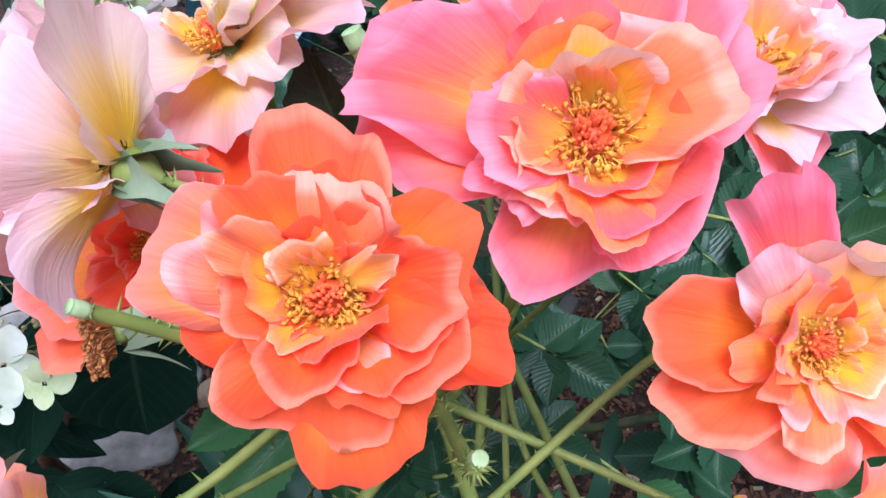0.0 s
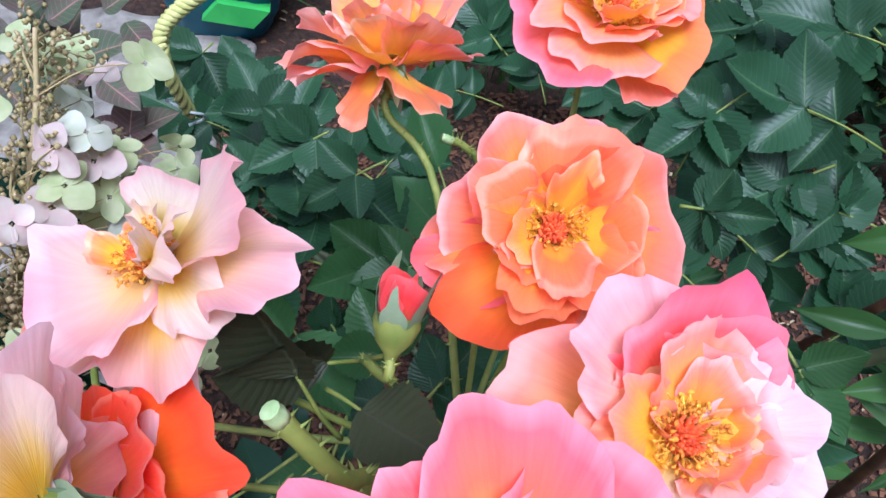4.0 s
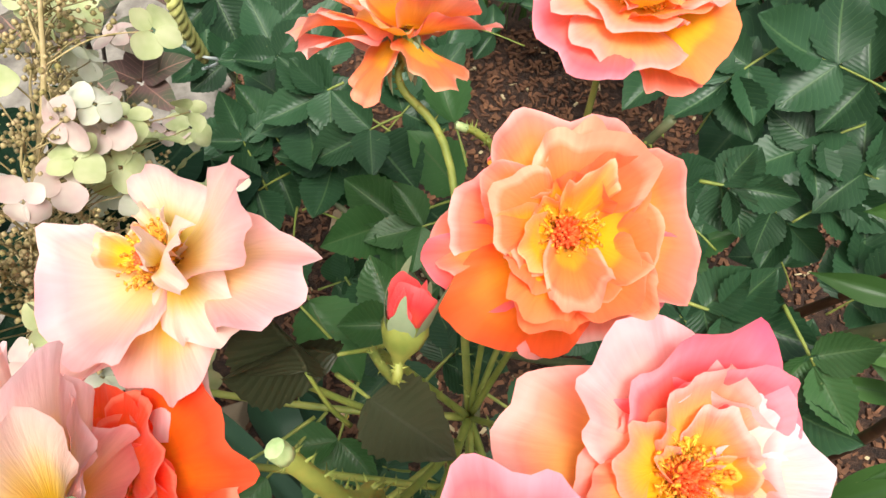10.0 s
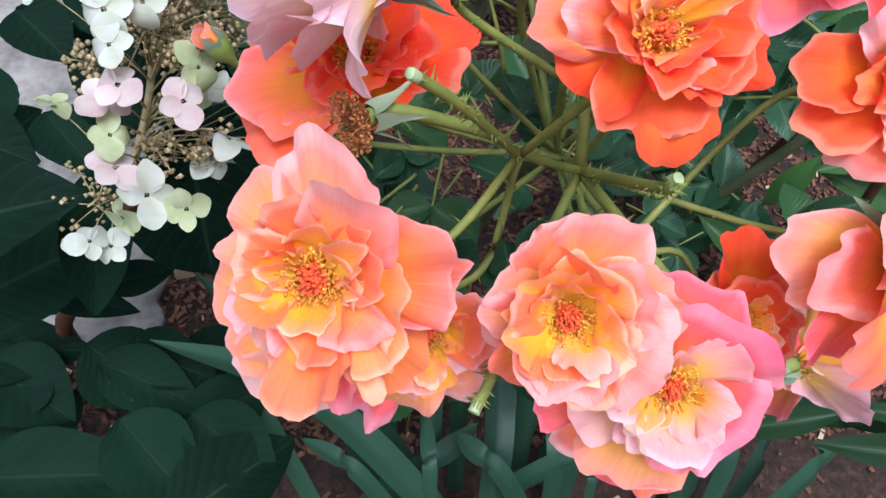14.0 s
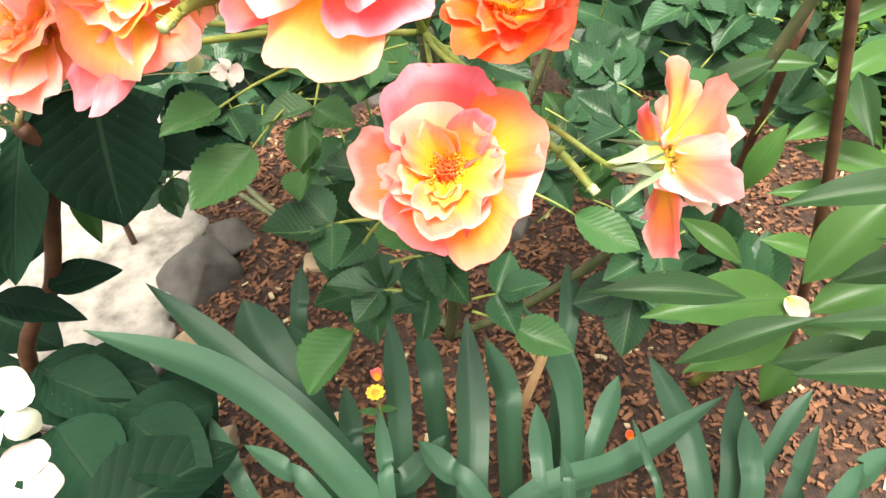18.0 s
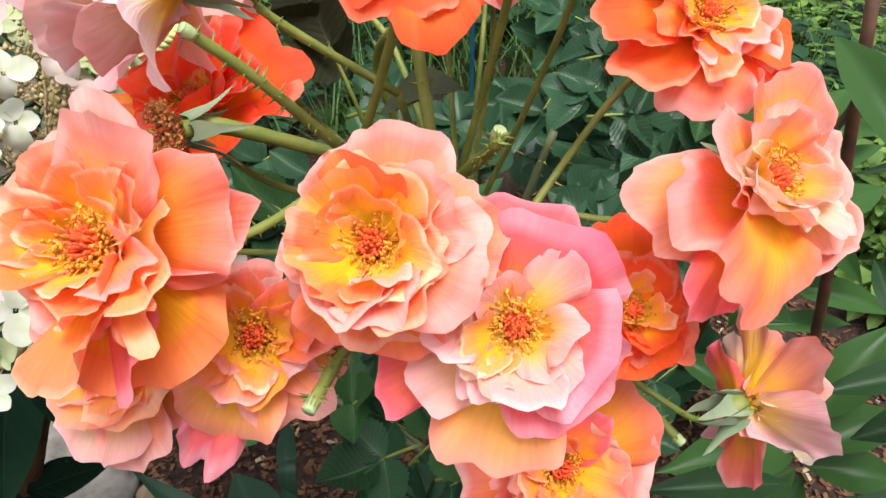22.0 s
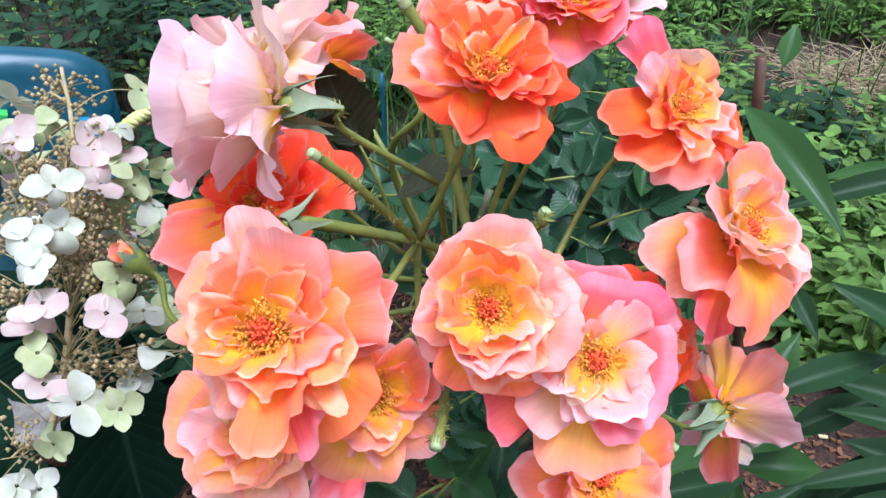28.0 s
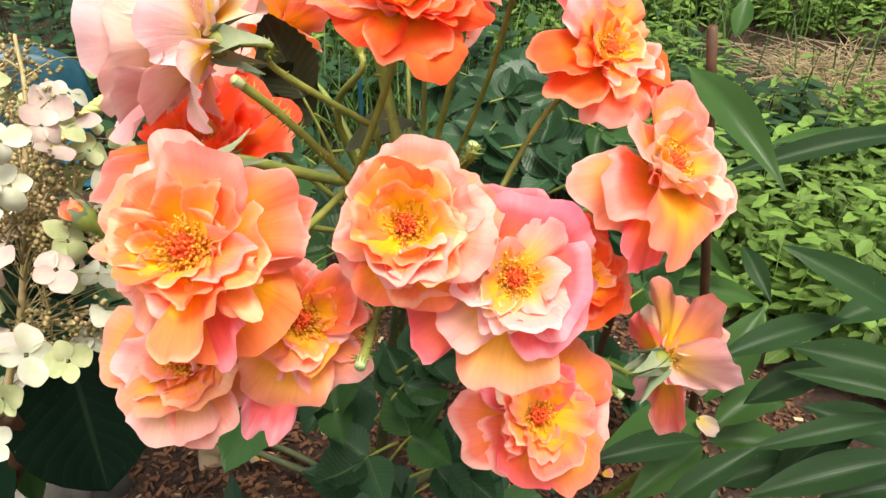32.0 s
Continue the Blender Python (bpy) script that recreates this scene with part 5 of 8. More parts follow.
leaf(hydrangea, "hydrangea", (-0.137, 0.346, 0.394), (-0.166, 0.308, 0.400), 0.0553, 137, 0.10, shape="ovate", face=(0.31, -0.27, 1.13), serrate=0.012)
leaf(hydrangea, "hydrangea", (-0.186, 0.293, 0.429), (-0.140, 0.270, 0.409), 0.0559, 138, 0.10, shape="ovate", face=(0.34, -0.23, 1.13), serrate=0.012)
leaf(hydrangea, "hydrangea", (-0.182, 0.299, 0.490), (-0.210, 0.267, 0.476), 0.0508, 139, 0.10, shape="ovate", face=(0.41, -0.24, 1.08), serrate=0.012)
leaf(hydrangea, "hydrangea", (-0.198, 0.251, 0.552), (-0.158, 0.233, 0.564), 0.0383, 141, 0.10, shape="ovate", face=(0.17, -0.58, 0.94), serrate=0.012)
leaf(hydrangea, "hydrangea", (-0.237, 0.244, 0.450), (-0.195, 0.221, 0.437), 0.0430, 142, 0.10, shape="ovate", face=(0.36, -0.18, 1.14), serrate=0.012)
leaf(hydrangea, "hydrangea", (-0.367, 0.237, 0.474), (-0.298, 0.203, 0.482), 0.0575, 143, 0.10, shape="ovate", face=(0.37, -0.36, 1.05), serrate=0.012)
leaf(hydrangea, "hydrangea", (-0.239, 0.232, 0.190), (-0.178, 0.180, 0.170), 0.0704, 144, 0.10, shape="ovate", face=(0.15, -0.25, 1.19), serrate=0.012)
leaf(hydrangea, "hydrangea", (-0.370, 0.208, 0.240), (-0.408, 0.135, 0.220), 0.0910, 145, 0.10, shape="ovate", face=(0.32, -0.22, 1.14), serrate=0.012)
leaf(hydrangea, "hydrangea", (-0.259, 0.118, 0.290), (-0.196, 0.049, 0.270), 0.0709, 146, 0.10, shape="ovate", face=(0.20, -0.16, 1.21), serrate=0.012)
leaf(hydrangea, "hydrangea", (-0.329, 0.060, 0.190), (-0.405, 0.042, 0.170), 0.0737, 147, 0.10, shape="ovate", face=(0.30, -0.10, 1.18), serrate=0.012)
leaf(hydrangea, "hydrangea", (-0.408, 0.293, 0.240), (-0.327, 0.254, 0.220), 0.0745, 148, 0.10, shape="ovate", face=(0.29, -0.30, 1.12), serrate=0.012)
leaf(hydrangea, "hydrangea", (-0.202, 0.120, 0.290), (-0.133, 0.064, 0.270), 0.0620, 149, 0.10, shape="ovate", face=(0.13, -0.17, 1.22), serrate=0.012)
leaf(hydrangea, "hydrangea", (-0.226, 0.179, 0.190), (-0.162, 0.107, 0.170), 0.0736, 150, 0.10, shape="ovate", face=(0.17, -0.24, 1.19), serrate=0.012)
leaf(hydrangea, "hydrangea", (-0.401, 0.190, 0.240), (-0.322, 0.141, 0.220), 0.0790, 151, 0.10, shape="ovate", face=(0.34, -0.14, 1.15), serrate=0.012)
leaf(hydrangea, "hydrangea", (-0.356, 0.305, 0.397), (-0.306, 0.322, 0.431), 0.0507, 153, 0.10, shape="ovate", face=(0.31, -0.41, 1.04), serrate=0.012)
leaf(hydrangea, "fresh", (-0.357, 0.370, 0.488), (-0.350, 0.349, 0.477), 0.0258, 154, 0.10, shape="ovate", face=(0.34, -0.47, 0.97))
leaf(hydrangea, "fresh", (-0.340, 0.359, 0.483), (-0.334, 0.322, 0.464), 0.0206, 155, 0.10, shape="ovate", face=(0.33, -0.46, 0.99))
leaf(hydrangea, "fresh", (-0.207, 0.248, 0.464), (-0.231, 0.243, 0.360), 0.0246, 156, 0.10, shape="ovate", face=(0.19, -0.51, 1.01))
HYD_STEM = [(-0.189, 0.164, 0.532), (-0.190, 0.176, 0.499), (-0.225, 0.199, 0.434), (-0.270, 0.216, 0.345), (-0.342, 0.225, 0.232)]


# ---- iris clump ----
iris = thing("iris_clump", "clump of grey-green sword-shaped iris leaves in soil", "iris", at=(0, 0, 0))
strap(iris, "iris", [(0.069, -0.006, 0.000), (-0.020, 0.060, 0.230), (-0.115, 0.130, 0.309), (-0.222, 0.157, 0.356)], 0.0344, 157, (0.00, -0.85, 0.5))
strap(iris, "iris", [(0.036, 0.057, 0.000), (-0.052, 0.124, 0.209), (-0.134, 0.186, 0.266), (-0.207, 0.236, 0.321)], 0.0300, 158, (0.12, -0.85, 0.5))
strap(iris, "iris", [(-0.030, 0.095, 0.000), (-0.084, 0.171, 0.200), (-0.119, 0.220, 0.243), (-0.135, 0.247, 0.277)], 0.0490, 159, (0.24, -0.85, 0.5))
strap(iris, "iris", [(0.046, -0.017, 0.000), (0.057, 0.074, 0.188), (0.064, 0.134, 0.228), (0.066, 0.199, 0.285)], 0.0315, 160, (-0.24, -0.85, 0.5))
strap(iris, "iris", [(-0.003, 0.054, 0.000), (-0.001, 0.110, 0.167), (0.001, 0.163, 0.229), (0.000, 0.206, 0.292)], 0.0246, 161, (-0.12, -0.85, 0.5))
strap(iris, "iris", [(0.037, 0.105, 0.000), (0.032, 0.165, 0.194), (0.030, 0.191, 0.228), (0.024, 0.206, 0.263)], 0.0244, 162, (0.00, -0.85, 0.5))
strap(iris, "iris", [(0.118, 0.009, 0.000), (0.120, 0.079, 0.165), (0.121, 0.116, 0.196), (0.120, 0.143, 0.229)], 0.0223, 163, (0.12, -0.85, 0.5))
strap(iris, "iris", [(0.152, 0.067, 0.000), (0.152, 0.107, 0.136), (0.152, 0.167, 0.219), (0.115, 0.203, 0.289)], 0.0280, 164, (0.24, -0.85, 0.5))
strap(iris, "iris", [(0.096, 0.080, 0.000), (0.096, 0.139, 0.197), (0.096, 0.161, 0.227), (0.081, 0.185, 0.270)], 0.0266, 165, (-0.24, -0.85, 0.5))
strap(iris, "iris", [(-0.026, 0.046, 0.000), (0.104, 0.084, 0.169), (0.192, 0.110, 0.176), (0.288, 0.149, 0.207)], 0.0305, 166, (-0.12, -0.85, 0.5))
strap(iris, "iris", [(0.131, 0.061, 0.000), (0.166, 0.120, 0.149), (0.186, 0.154, 0.178), (0.201, 0.179, 0.208)], 0.0248, 167, (0.00, -0.85, 0.5))
strap(iris, "iris", [(0.268, 0.014, 0.000), (0.262, 0.084, 0.141), (0.257, 0.138, 0.175), (0.230, 0.191, 0.220)], 0.0295, 168, (0.12, -0.85, 0.5))
strap(iris, "iris", [(0.279, 0.041, 0.000), (0.292, 0.091, 0.120), (0.303, 0.133, 0.156), (0.309, 0.170, 0.199)], 0.0268, 169, (0.24, -0.85, 0.5))
strap(iris, "iris", [(0.297, 0.021, 0.000), (0.305, 0.081, 0.139), (0.309, 0.111, 0.163), (0.305, 0.136, 0.194)], 0.0230, 170, (-0.24, -0.85, 0.5))
strap(iris, "iris", [(-0.004, -0.041, 0.000), (-0.007, 0.059, 0.230), (-0.008, 0.089, 0.254), (-0.009, 0.115, 0.285)], 0.0149, 171, (-0.12, -0.85, 0.5))
strap(iris, "iris", [(0.122, -0.071, 0.000), (0.129, 0.043, 0.241), (0.130, 0.059, 0.252), (0.128, 0.072, 0.271)], 0.0110, 172, (0.00, -0.85, 0.5))
strap(iris, "iris", [(0.048, -0.019, 0.000), (-0.055, 0.062, 0.232), (-0.088, 0.088, 0.252), (-0.116, 0.101, 0.271)], 0.0193, 173, (0.12, -0.85, 0.5))
strap(iris, "iris", [(-0.072, 0.004, 0.000), (-0.123, 0.084, 0.198), (-0.142, 0.114, 0.222), (-0.154, 0.141, 0.255)], 0.0197, 174, (0.24, -0.85, 0.5))
strap(iris, "iris", [(0.158, 0.217, 0.000), (0.173, 0.270, 0.129), (0.183, 0.306, 0.160), (0.183, 0.336, 0.196)], 0.0244, 175, (-0.24, -0.85, 0.5))
strap(iris, "iris", [(-0.109, 0.209, 0.000), (-0.106, 0.286, 0.174), (-0.105, 0.314, 0.196), (-0.099, 0.337, 0.224)], 0.0214, 176, (-0.12, -0.85, 0.5))
strap(iris, "iris", [(0.254, -0.024, 0.000), (0.359, 0.056, 0.171), (0.392, 0.081, 0.176), (0.426, 0.099, 0.185)], 0.0315, 177, (0.00, -0.85, 0.5))
strap(iris, "iris", [(0.308, 0.020, 0.000), (0.348, 0.084, 0.114), (0.368, 0.116, 0.125), (0.390, 0.147, 0.149)], 0.0272, 178, (0.12, -0.85, 0.5))
strap(iris, "iris", [(-0.066, 0.124, 0.000), (-0.085, 0.190, 0.162), (-0.097, 0.231, 0.198), (-0.102, 0.256, 0.229)], 0.0350, 179, (0.24, -0.85, 0.5))
strap(iris, "iris", [(0.137, 0.109, 0.000), (0.155, 0.168, 0.140), (0.164, 0.197, 0.164), (0.162, 0.230, 0.202)], 0.0252, 180, (-0.24, -0.85, 0.5))
strap(iris, "iris", [(-0.036, 0.043, 0.000), (-0.042, 0.123, 0.180), (-0.044, 0.150, 0.201), (-0.046, 0.176, 0.233)], 0.0230, 181, (-0.12, -0.85, 0.5))
strap(iris, "iris", [(0.290, 0.079, 0.000), (0.330, 0.119, 0.092), (0.374, 0.163, 0.116), (0.407, 0.192, 0.136)], 0.0244, 182, (0.00, -0.85, 0.5))
strap(iris, "iris", [(0.150, -0.010, 0.000), (0.068, 0.064, 0.206), (0.039, 0.090, 0.227), (0.018, 0.106, 0.248)], 0.0227, 183, (0.12, -0.85, 0.5))
strap(iris, "iris", [(0.230, -0.013, 0.000), (0.214, 0.065, 0.179), (0.208, 0.094, 0.202), (0.196, 0.119, 0.233)], 0.0084, 184, (0.24, -0.85, 0.5))
strap(iris, "iris", [(-0.156, 0.029, 0.000), (-0.034, 0.079, 0.193), (0.005, 0.095, 0.204), (0.041, 0.118, 0.232)], 0.0263, 185, (-0.24, -0.85, 0.5))
leaf(iris, "dry", (0.128, 0.180, 0.238), (0.103, 0.201, 0.287), 0.014, 7, 0.2, 0.5, "strap", name="withered_blade", label="withered tan blade")
leaf(iris, "dry", (0.106, 0.157, 0.186), (0.143, 0.191, 0.277), 0.008, 8, 0.1, 0.5, "strap", name="withered_blade", label="withered tan blade")


# ---- lilies ----
lily_a = thing("lily_plant", "fresh green lily with broad glossy leaves", "lily", "lilies by the roses")
part("stem", tube("stem", [(0.345, 0.300, 0.0), (0.346, 0.241, 0.138), (0.348, 0.183, 0.275)], 0.006, 0.004, STEM), lily_a)
leaf(lily_a, "lily", (0.337, 0.177, 0.299), (0.204, 0.162, 0.313), 0.0484, 186, 0.12, shape="lance", face=(-0.25, -0.44, 1.05))
leaf(lily_a, "lily", (0.342, 0.172, 0.262), (0.246, 0.154, 0.242), 0.0397, 187, 0.12, shape="lance", face=(-0.26, -0.40, 1.08))
leaf(lily_a, "lily", (0.342, 0.185, 0.309), (0.422, 0.219, 0.381), 0.0438, 188, 0.12, shape="lance", face=(-0.36, -0.45, 0.98))
leaf(lily_a, "lily", (0.345, 0.170, 0.291), (0.431, 0.183, 0.306), 0.0375, 189, 0.12, shape="lance", face=(-0.36, -0.41, 1.02))
leaf(lily_a, "lily", (0.349, 0.173, 0.264), (0.428, 0.143, 0.260), 0.0381, 190, 0.12, shape="lance", face=(-0.35, -0.38, 1.04))
leaf(lily_a, "lily", (0.375, 0.194, 0.289), (0.434, 0.167, 0.288), 0.0286, 191, 0.12, shape="lance", face=(-0.37, -0.40, 1.02))
leaf(lily_a, "lily", (0.358, 0.177, 0.238), (0.329, 0.155, 0.181), 0.0305, 192, 0.12, shape="lance", face=(-0.29, -0.38, 1.08))
lily_b = thing("lily_plant", "tall lily with dark stem and lance-shaped leaves", "lily", "lilies by the roses")
part("stem", tube("stem", [(0.360, 0.420, 0.0), (0.358, 0.373, 0.238), (0.357, 0.327, 0.477)], 0.006, 0.004, BROWN), lily_b)
leaf(lily_b, "lily", (0.369, 0.314, 0.430), (0.427, 0.267, 0.374), 0.0233, 193, 0.12, shape="lance", face=(-0.36, -0.53, 0.90))
leaf(lily_b, "lily", (0.372, 0.316, 0.433), (0.300, 0.337, 0.423), 0.0217, 194, 0.12, shape="lance", face=(-0.30, -0.57, 0.88))
leaf(lily_b, "lily", (0.368, 0.304, 0.357), (0.469, 0.259, 0.338), 0.0285, 195, 0.12, shape="lance", face=(-0.36, -0.49, 0.93))
leaf(lily_b, "lily", (0.352, 0.293, 0.313), (0.453, 0.285, 0.304), 0.0213, 196, 0.12, shape="lance", face=(-0.34, -0.49, 0.96))
leaf(lily_b, "lily", (0.353, 0.280, 0.266), (0.421, 0.265, 0.248), 0.0241, 197, 0.12, shape="lance", face=(-0.31, -0.46, 1.00))
leaf(lily_b, "lily", (0.370, 0.315, 0.462), (0.448, 0.329, 0.480), 0.0169, 198, 0.12, shape="lance", face=(-0.37, -0.56, 0.83))
leaf(lily_b, "lily", (0.368, 0.311, 0.396), (0.422, 0.302, 0.386), 0.0192, 199, 0.12, shape="lance", face=(-0.35, -0.53, 0.90))
leaf(lily_b, "lily", (0.351, 0.292, 0.374), (0.424, 0.304, 0.388), 0.0240, 200, 0.12, shape="lance", face=(-0.34, -0.52, 0.92))
leaf(lily_b, "lily", (0.335, 0.266, 0.250), (0.284, 0.314, 0.273), 0.0266, 201, 0.12, shape="lance", face=(-0.25, -0.49, 1.01))
leaf(lily_b, "lily", (0.361, 0.327, 0.508), (0.436, 0.318, 0.497), 0.0182, 202, 0.12, shape="lance", face=(-0.37, -0.58, 0.80))
leaf(lily_b, "lily", (0.349, 0.342, 0.525), (0.302, 0.347, 0.499), 0.0203, 203, 0.12, shape="lance", face=(-0.30, -0.62, 0.80))
leaf(lily_b, "lily", (0.357, 0.302, 0.385), (0.328, 0.296, 0.311), 0.0248, 204, 0.12, shape="lance", face=(-0.30, -0.52, 0.94))
leaf(lily_b, "lily", (0.368, 0.288, 0.430), (0.460, 0.324, 0.439), 0.0267, 205, 0.12, shape="lance", face=(-0.37, -0.54, 0.86))
lily_c = thing("lily_plant", "lily with long drooping dark green leaves", "lily", "lilies by the roses")
part("stem", tube("stem", [(0.420, 0.260, 0.0), (0.380, 0.240, 0.30), (0.302, 0.234, 0.663)], 0.006, 0.004, BROWN), lily_c)
leaf(lily_c, "lily", (0.229, 0.162, 0.671), (0.230, 0.069, 0.637), 0.0225, 206, 0.10, shape="lance", face=(-0.47, -0.50, 0.79))
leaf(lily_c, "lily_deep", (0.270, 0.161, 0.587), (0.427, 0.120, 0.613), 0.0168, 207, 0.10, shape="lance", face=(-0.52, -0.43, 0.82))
leaf(lily_c, "lily", (0.300, 0.162, 0.603), (0.421, 0.178, 0.578), 0.0089, 208, 0.10, shape="lance", face=(-0.52, -0.44, 0.81))
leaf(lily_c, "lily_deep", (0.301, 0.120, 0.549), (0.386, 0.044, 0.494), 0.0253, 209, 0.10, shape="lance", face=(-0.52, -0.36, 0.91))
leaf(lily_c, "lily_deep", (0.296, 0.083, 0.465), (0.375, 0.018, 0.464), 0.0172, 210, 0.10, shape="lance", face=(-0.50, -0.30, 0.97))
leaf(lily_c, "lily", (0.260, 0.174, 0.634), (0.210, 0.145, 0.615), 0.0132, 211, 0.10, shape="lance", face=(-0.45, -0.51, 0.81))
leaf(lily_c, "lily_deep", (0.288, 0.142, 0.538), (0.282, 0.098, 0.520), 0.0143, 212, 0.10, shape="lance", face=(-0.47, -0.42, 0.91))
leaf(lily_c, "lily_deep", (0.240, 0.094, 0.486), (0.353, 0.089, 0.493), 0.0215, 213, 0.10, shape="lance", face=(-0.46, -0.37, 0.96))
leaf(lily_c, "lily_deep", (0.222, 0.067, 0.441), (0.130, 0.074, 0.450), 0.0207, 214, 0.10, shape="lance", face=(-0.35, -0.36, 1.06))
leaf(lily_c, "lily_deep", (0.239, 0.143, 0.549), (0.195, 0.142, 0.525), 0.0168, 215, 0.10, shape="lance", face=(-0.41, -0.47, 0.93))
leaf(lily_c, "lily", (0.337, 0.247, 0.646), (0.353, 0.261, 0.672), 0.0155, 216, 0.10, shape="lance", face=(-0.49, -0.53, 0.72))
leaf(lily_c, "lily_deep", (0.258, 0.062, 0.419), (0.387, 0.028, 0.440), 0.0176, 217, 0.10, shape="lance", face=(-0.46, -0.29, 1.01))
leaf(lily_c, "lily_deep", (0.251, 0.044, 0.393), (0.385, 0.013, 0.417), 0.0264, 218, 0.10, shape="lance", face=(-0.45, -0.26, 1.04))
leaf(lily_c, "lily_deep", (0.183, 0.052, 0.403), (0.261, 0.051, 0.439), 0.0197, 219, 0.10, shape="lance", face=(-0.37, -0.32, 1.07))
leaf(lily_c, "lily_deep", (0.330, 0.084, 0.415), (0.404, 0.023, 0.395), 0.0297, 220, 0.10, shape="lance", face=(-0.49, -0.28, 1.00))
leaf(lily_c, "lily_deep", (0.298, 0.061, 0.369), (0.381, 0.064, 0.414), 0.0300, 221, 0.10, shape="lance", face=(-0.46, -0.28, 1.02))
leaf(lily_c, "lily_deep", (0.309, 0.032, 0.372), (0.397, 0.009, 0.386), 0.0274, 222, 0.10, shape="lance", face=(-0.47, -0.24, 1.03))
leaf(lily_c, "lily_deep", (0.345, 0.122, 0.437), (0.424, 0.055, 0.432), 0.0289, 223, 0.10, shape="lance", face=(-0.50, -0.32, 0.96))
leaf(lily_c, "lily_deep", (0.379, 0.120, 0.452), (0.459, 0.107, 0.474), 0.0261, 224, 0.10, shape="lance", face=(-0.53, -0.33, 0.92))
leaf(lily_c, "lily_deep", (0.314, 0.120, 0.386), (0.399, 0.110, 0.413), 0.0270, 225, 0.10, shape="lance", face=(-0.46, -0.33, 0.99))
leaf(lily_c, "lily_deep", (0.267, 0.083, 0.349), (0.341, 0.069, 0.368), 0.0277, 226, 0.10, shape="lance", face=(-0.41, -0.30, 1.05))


# ---- hydrangea stems and flower heads ----
part("stem", tube("stem", HYD_STEM + [(-0.36, 0.26, 0.0)], 0.005, 0.008, BROWN), hydrangea, "reddish-brown woody stem")


def floret_mesh(name, mat, size, rng):
    """A sterile floret: four rounded sepals round a tiny eye."""
    s = Soup()
    nu, nv = 6, 6
    for k in range(4):
        a = k * math.pi / 2 + rng.uniform(-0.2, 0.2)
        ln, wd = (size * rng.uniform(0.50, 0.60), size * rng.uniform(0.50, 0.62)) if k % 2 else (size * rng.uniform(0.38, 0.50), size * rng.uniform(0.36, 0.48))
        rise, curl = rng.uniform(-0.1, 0.5), rng.uniform(-0.3, 0.9)
        vs, uv = [], []
        for j in range(nv):
            v = j / (nv - 1)
            w = wd * max(0.12, math.sin(math.pi * (0.06 + 0.86 * v)) ** 0.65)
            al = rise - curl * v
            for i in range(nu):
                u = -1 + 2 * i / (nu - 1)
                y = ln * v * (1 - 0.08 * u * u * v)
                p = (0.5 * w * u, 0.04 * size + y * math.cos(al), y * math.sin(al) + 0.10 * w * u * u)
                vs.append((p[0] * math.cos(a) - p[1] * math.sin(a), p[0] * math.sin(a) + p[1] * math.cos(a), p[2] + 0.015 * size * (k % 2)))
                uv.append((0.5 + 0.5 * u, v))
        s.add(vs, [(j * nu + i, j * nu + i + 1, (j + 1) * nu + i + 1, (j + 1) * nu + i) for j in range(nv - 1) for i in range(nu - 1)], uv)
    return s.mesh(name, mat)


FLORETS = []
frng = np.random.default_rng(77)
for fmat in (WHITE, WHITE, LIME, LIME, LIME, ROSY):
    FLORETS.append(floret_mesh("floret", fmat, 1.0, frng))


HEAD_AXIS = smooth_line([(-0.19, 0.164, 0.532), (-0.165, 0.185, 0.585), (-0.150, 0.215, 0.635), (-0.140, 0.255, 0.675), (-0.140, 0.285, 0.700)], 8)


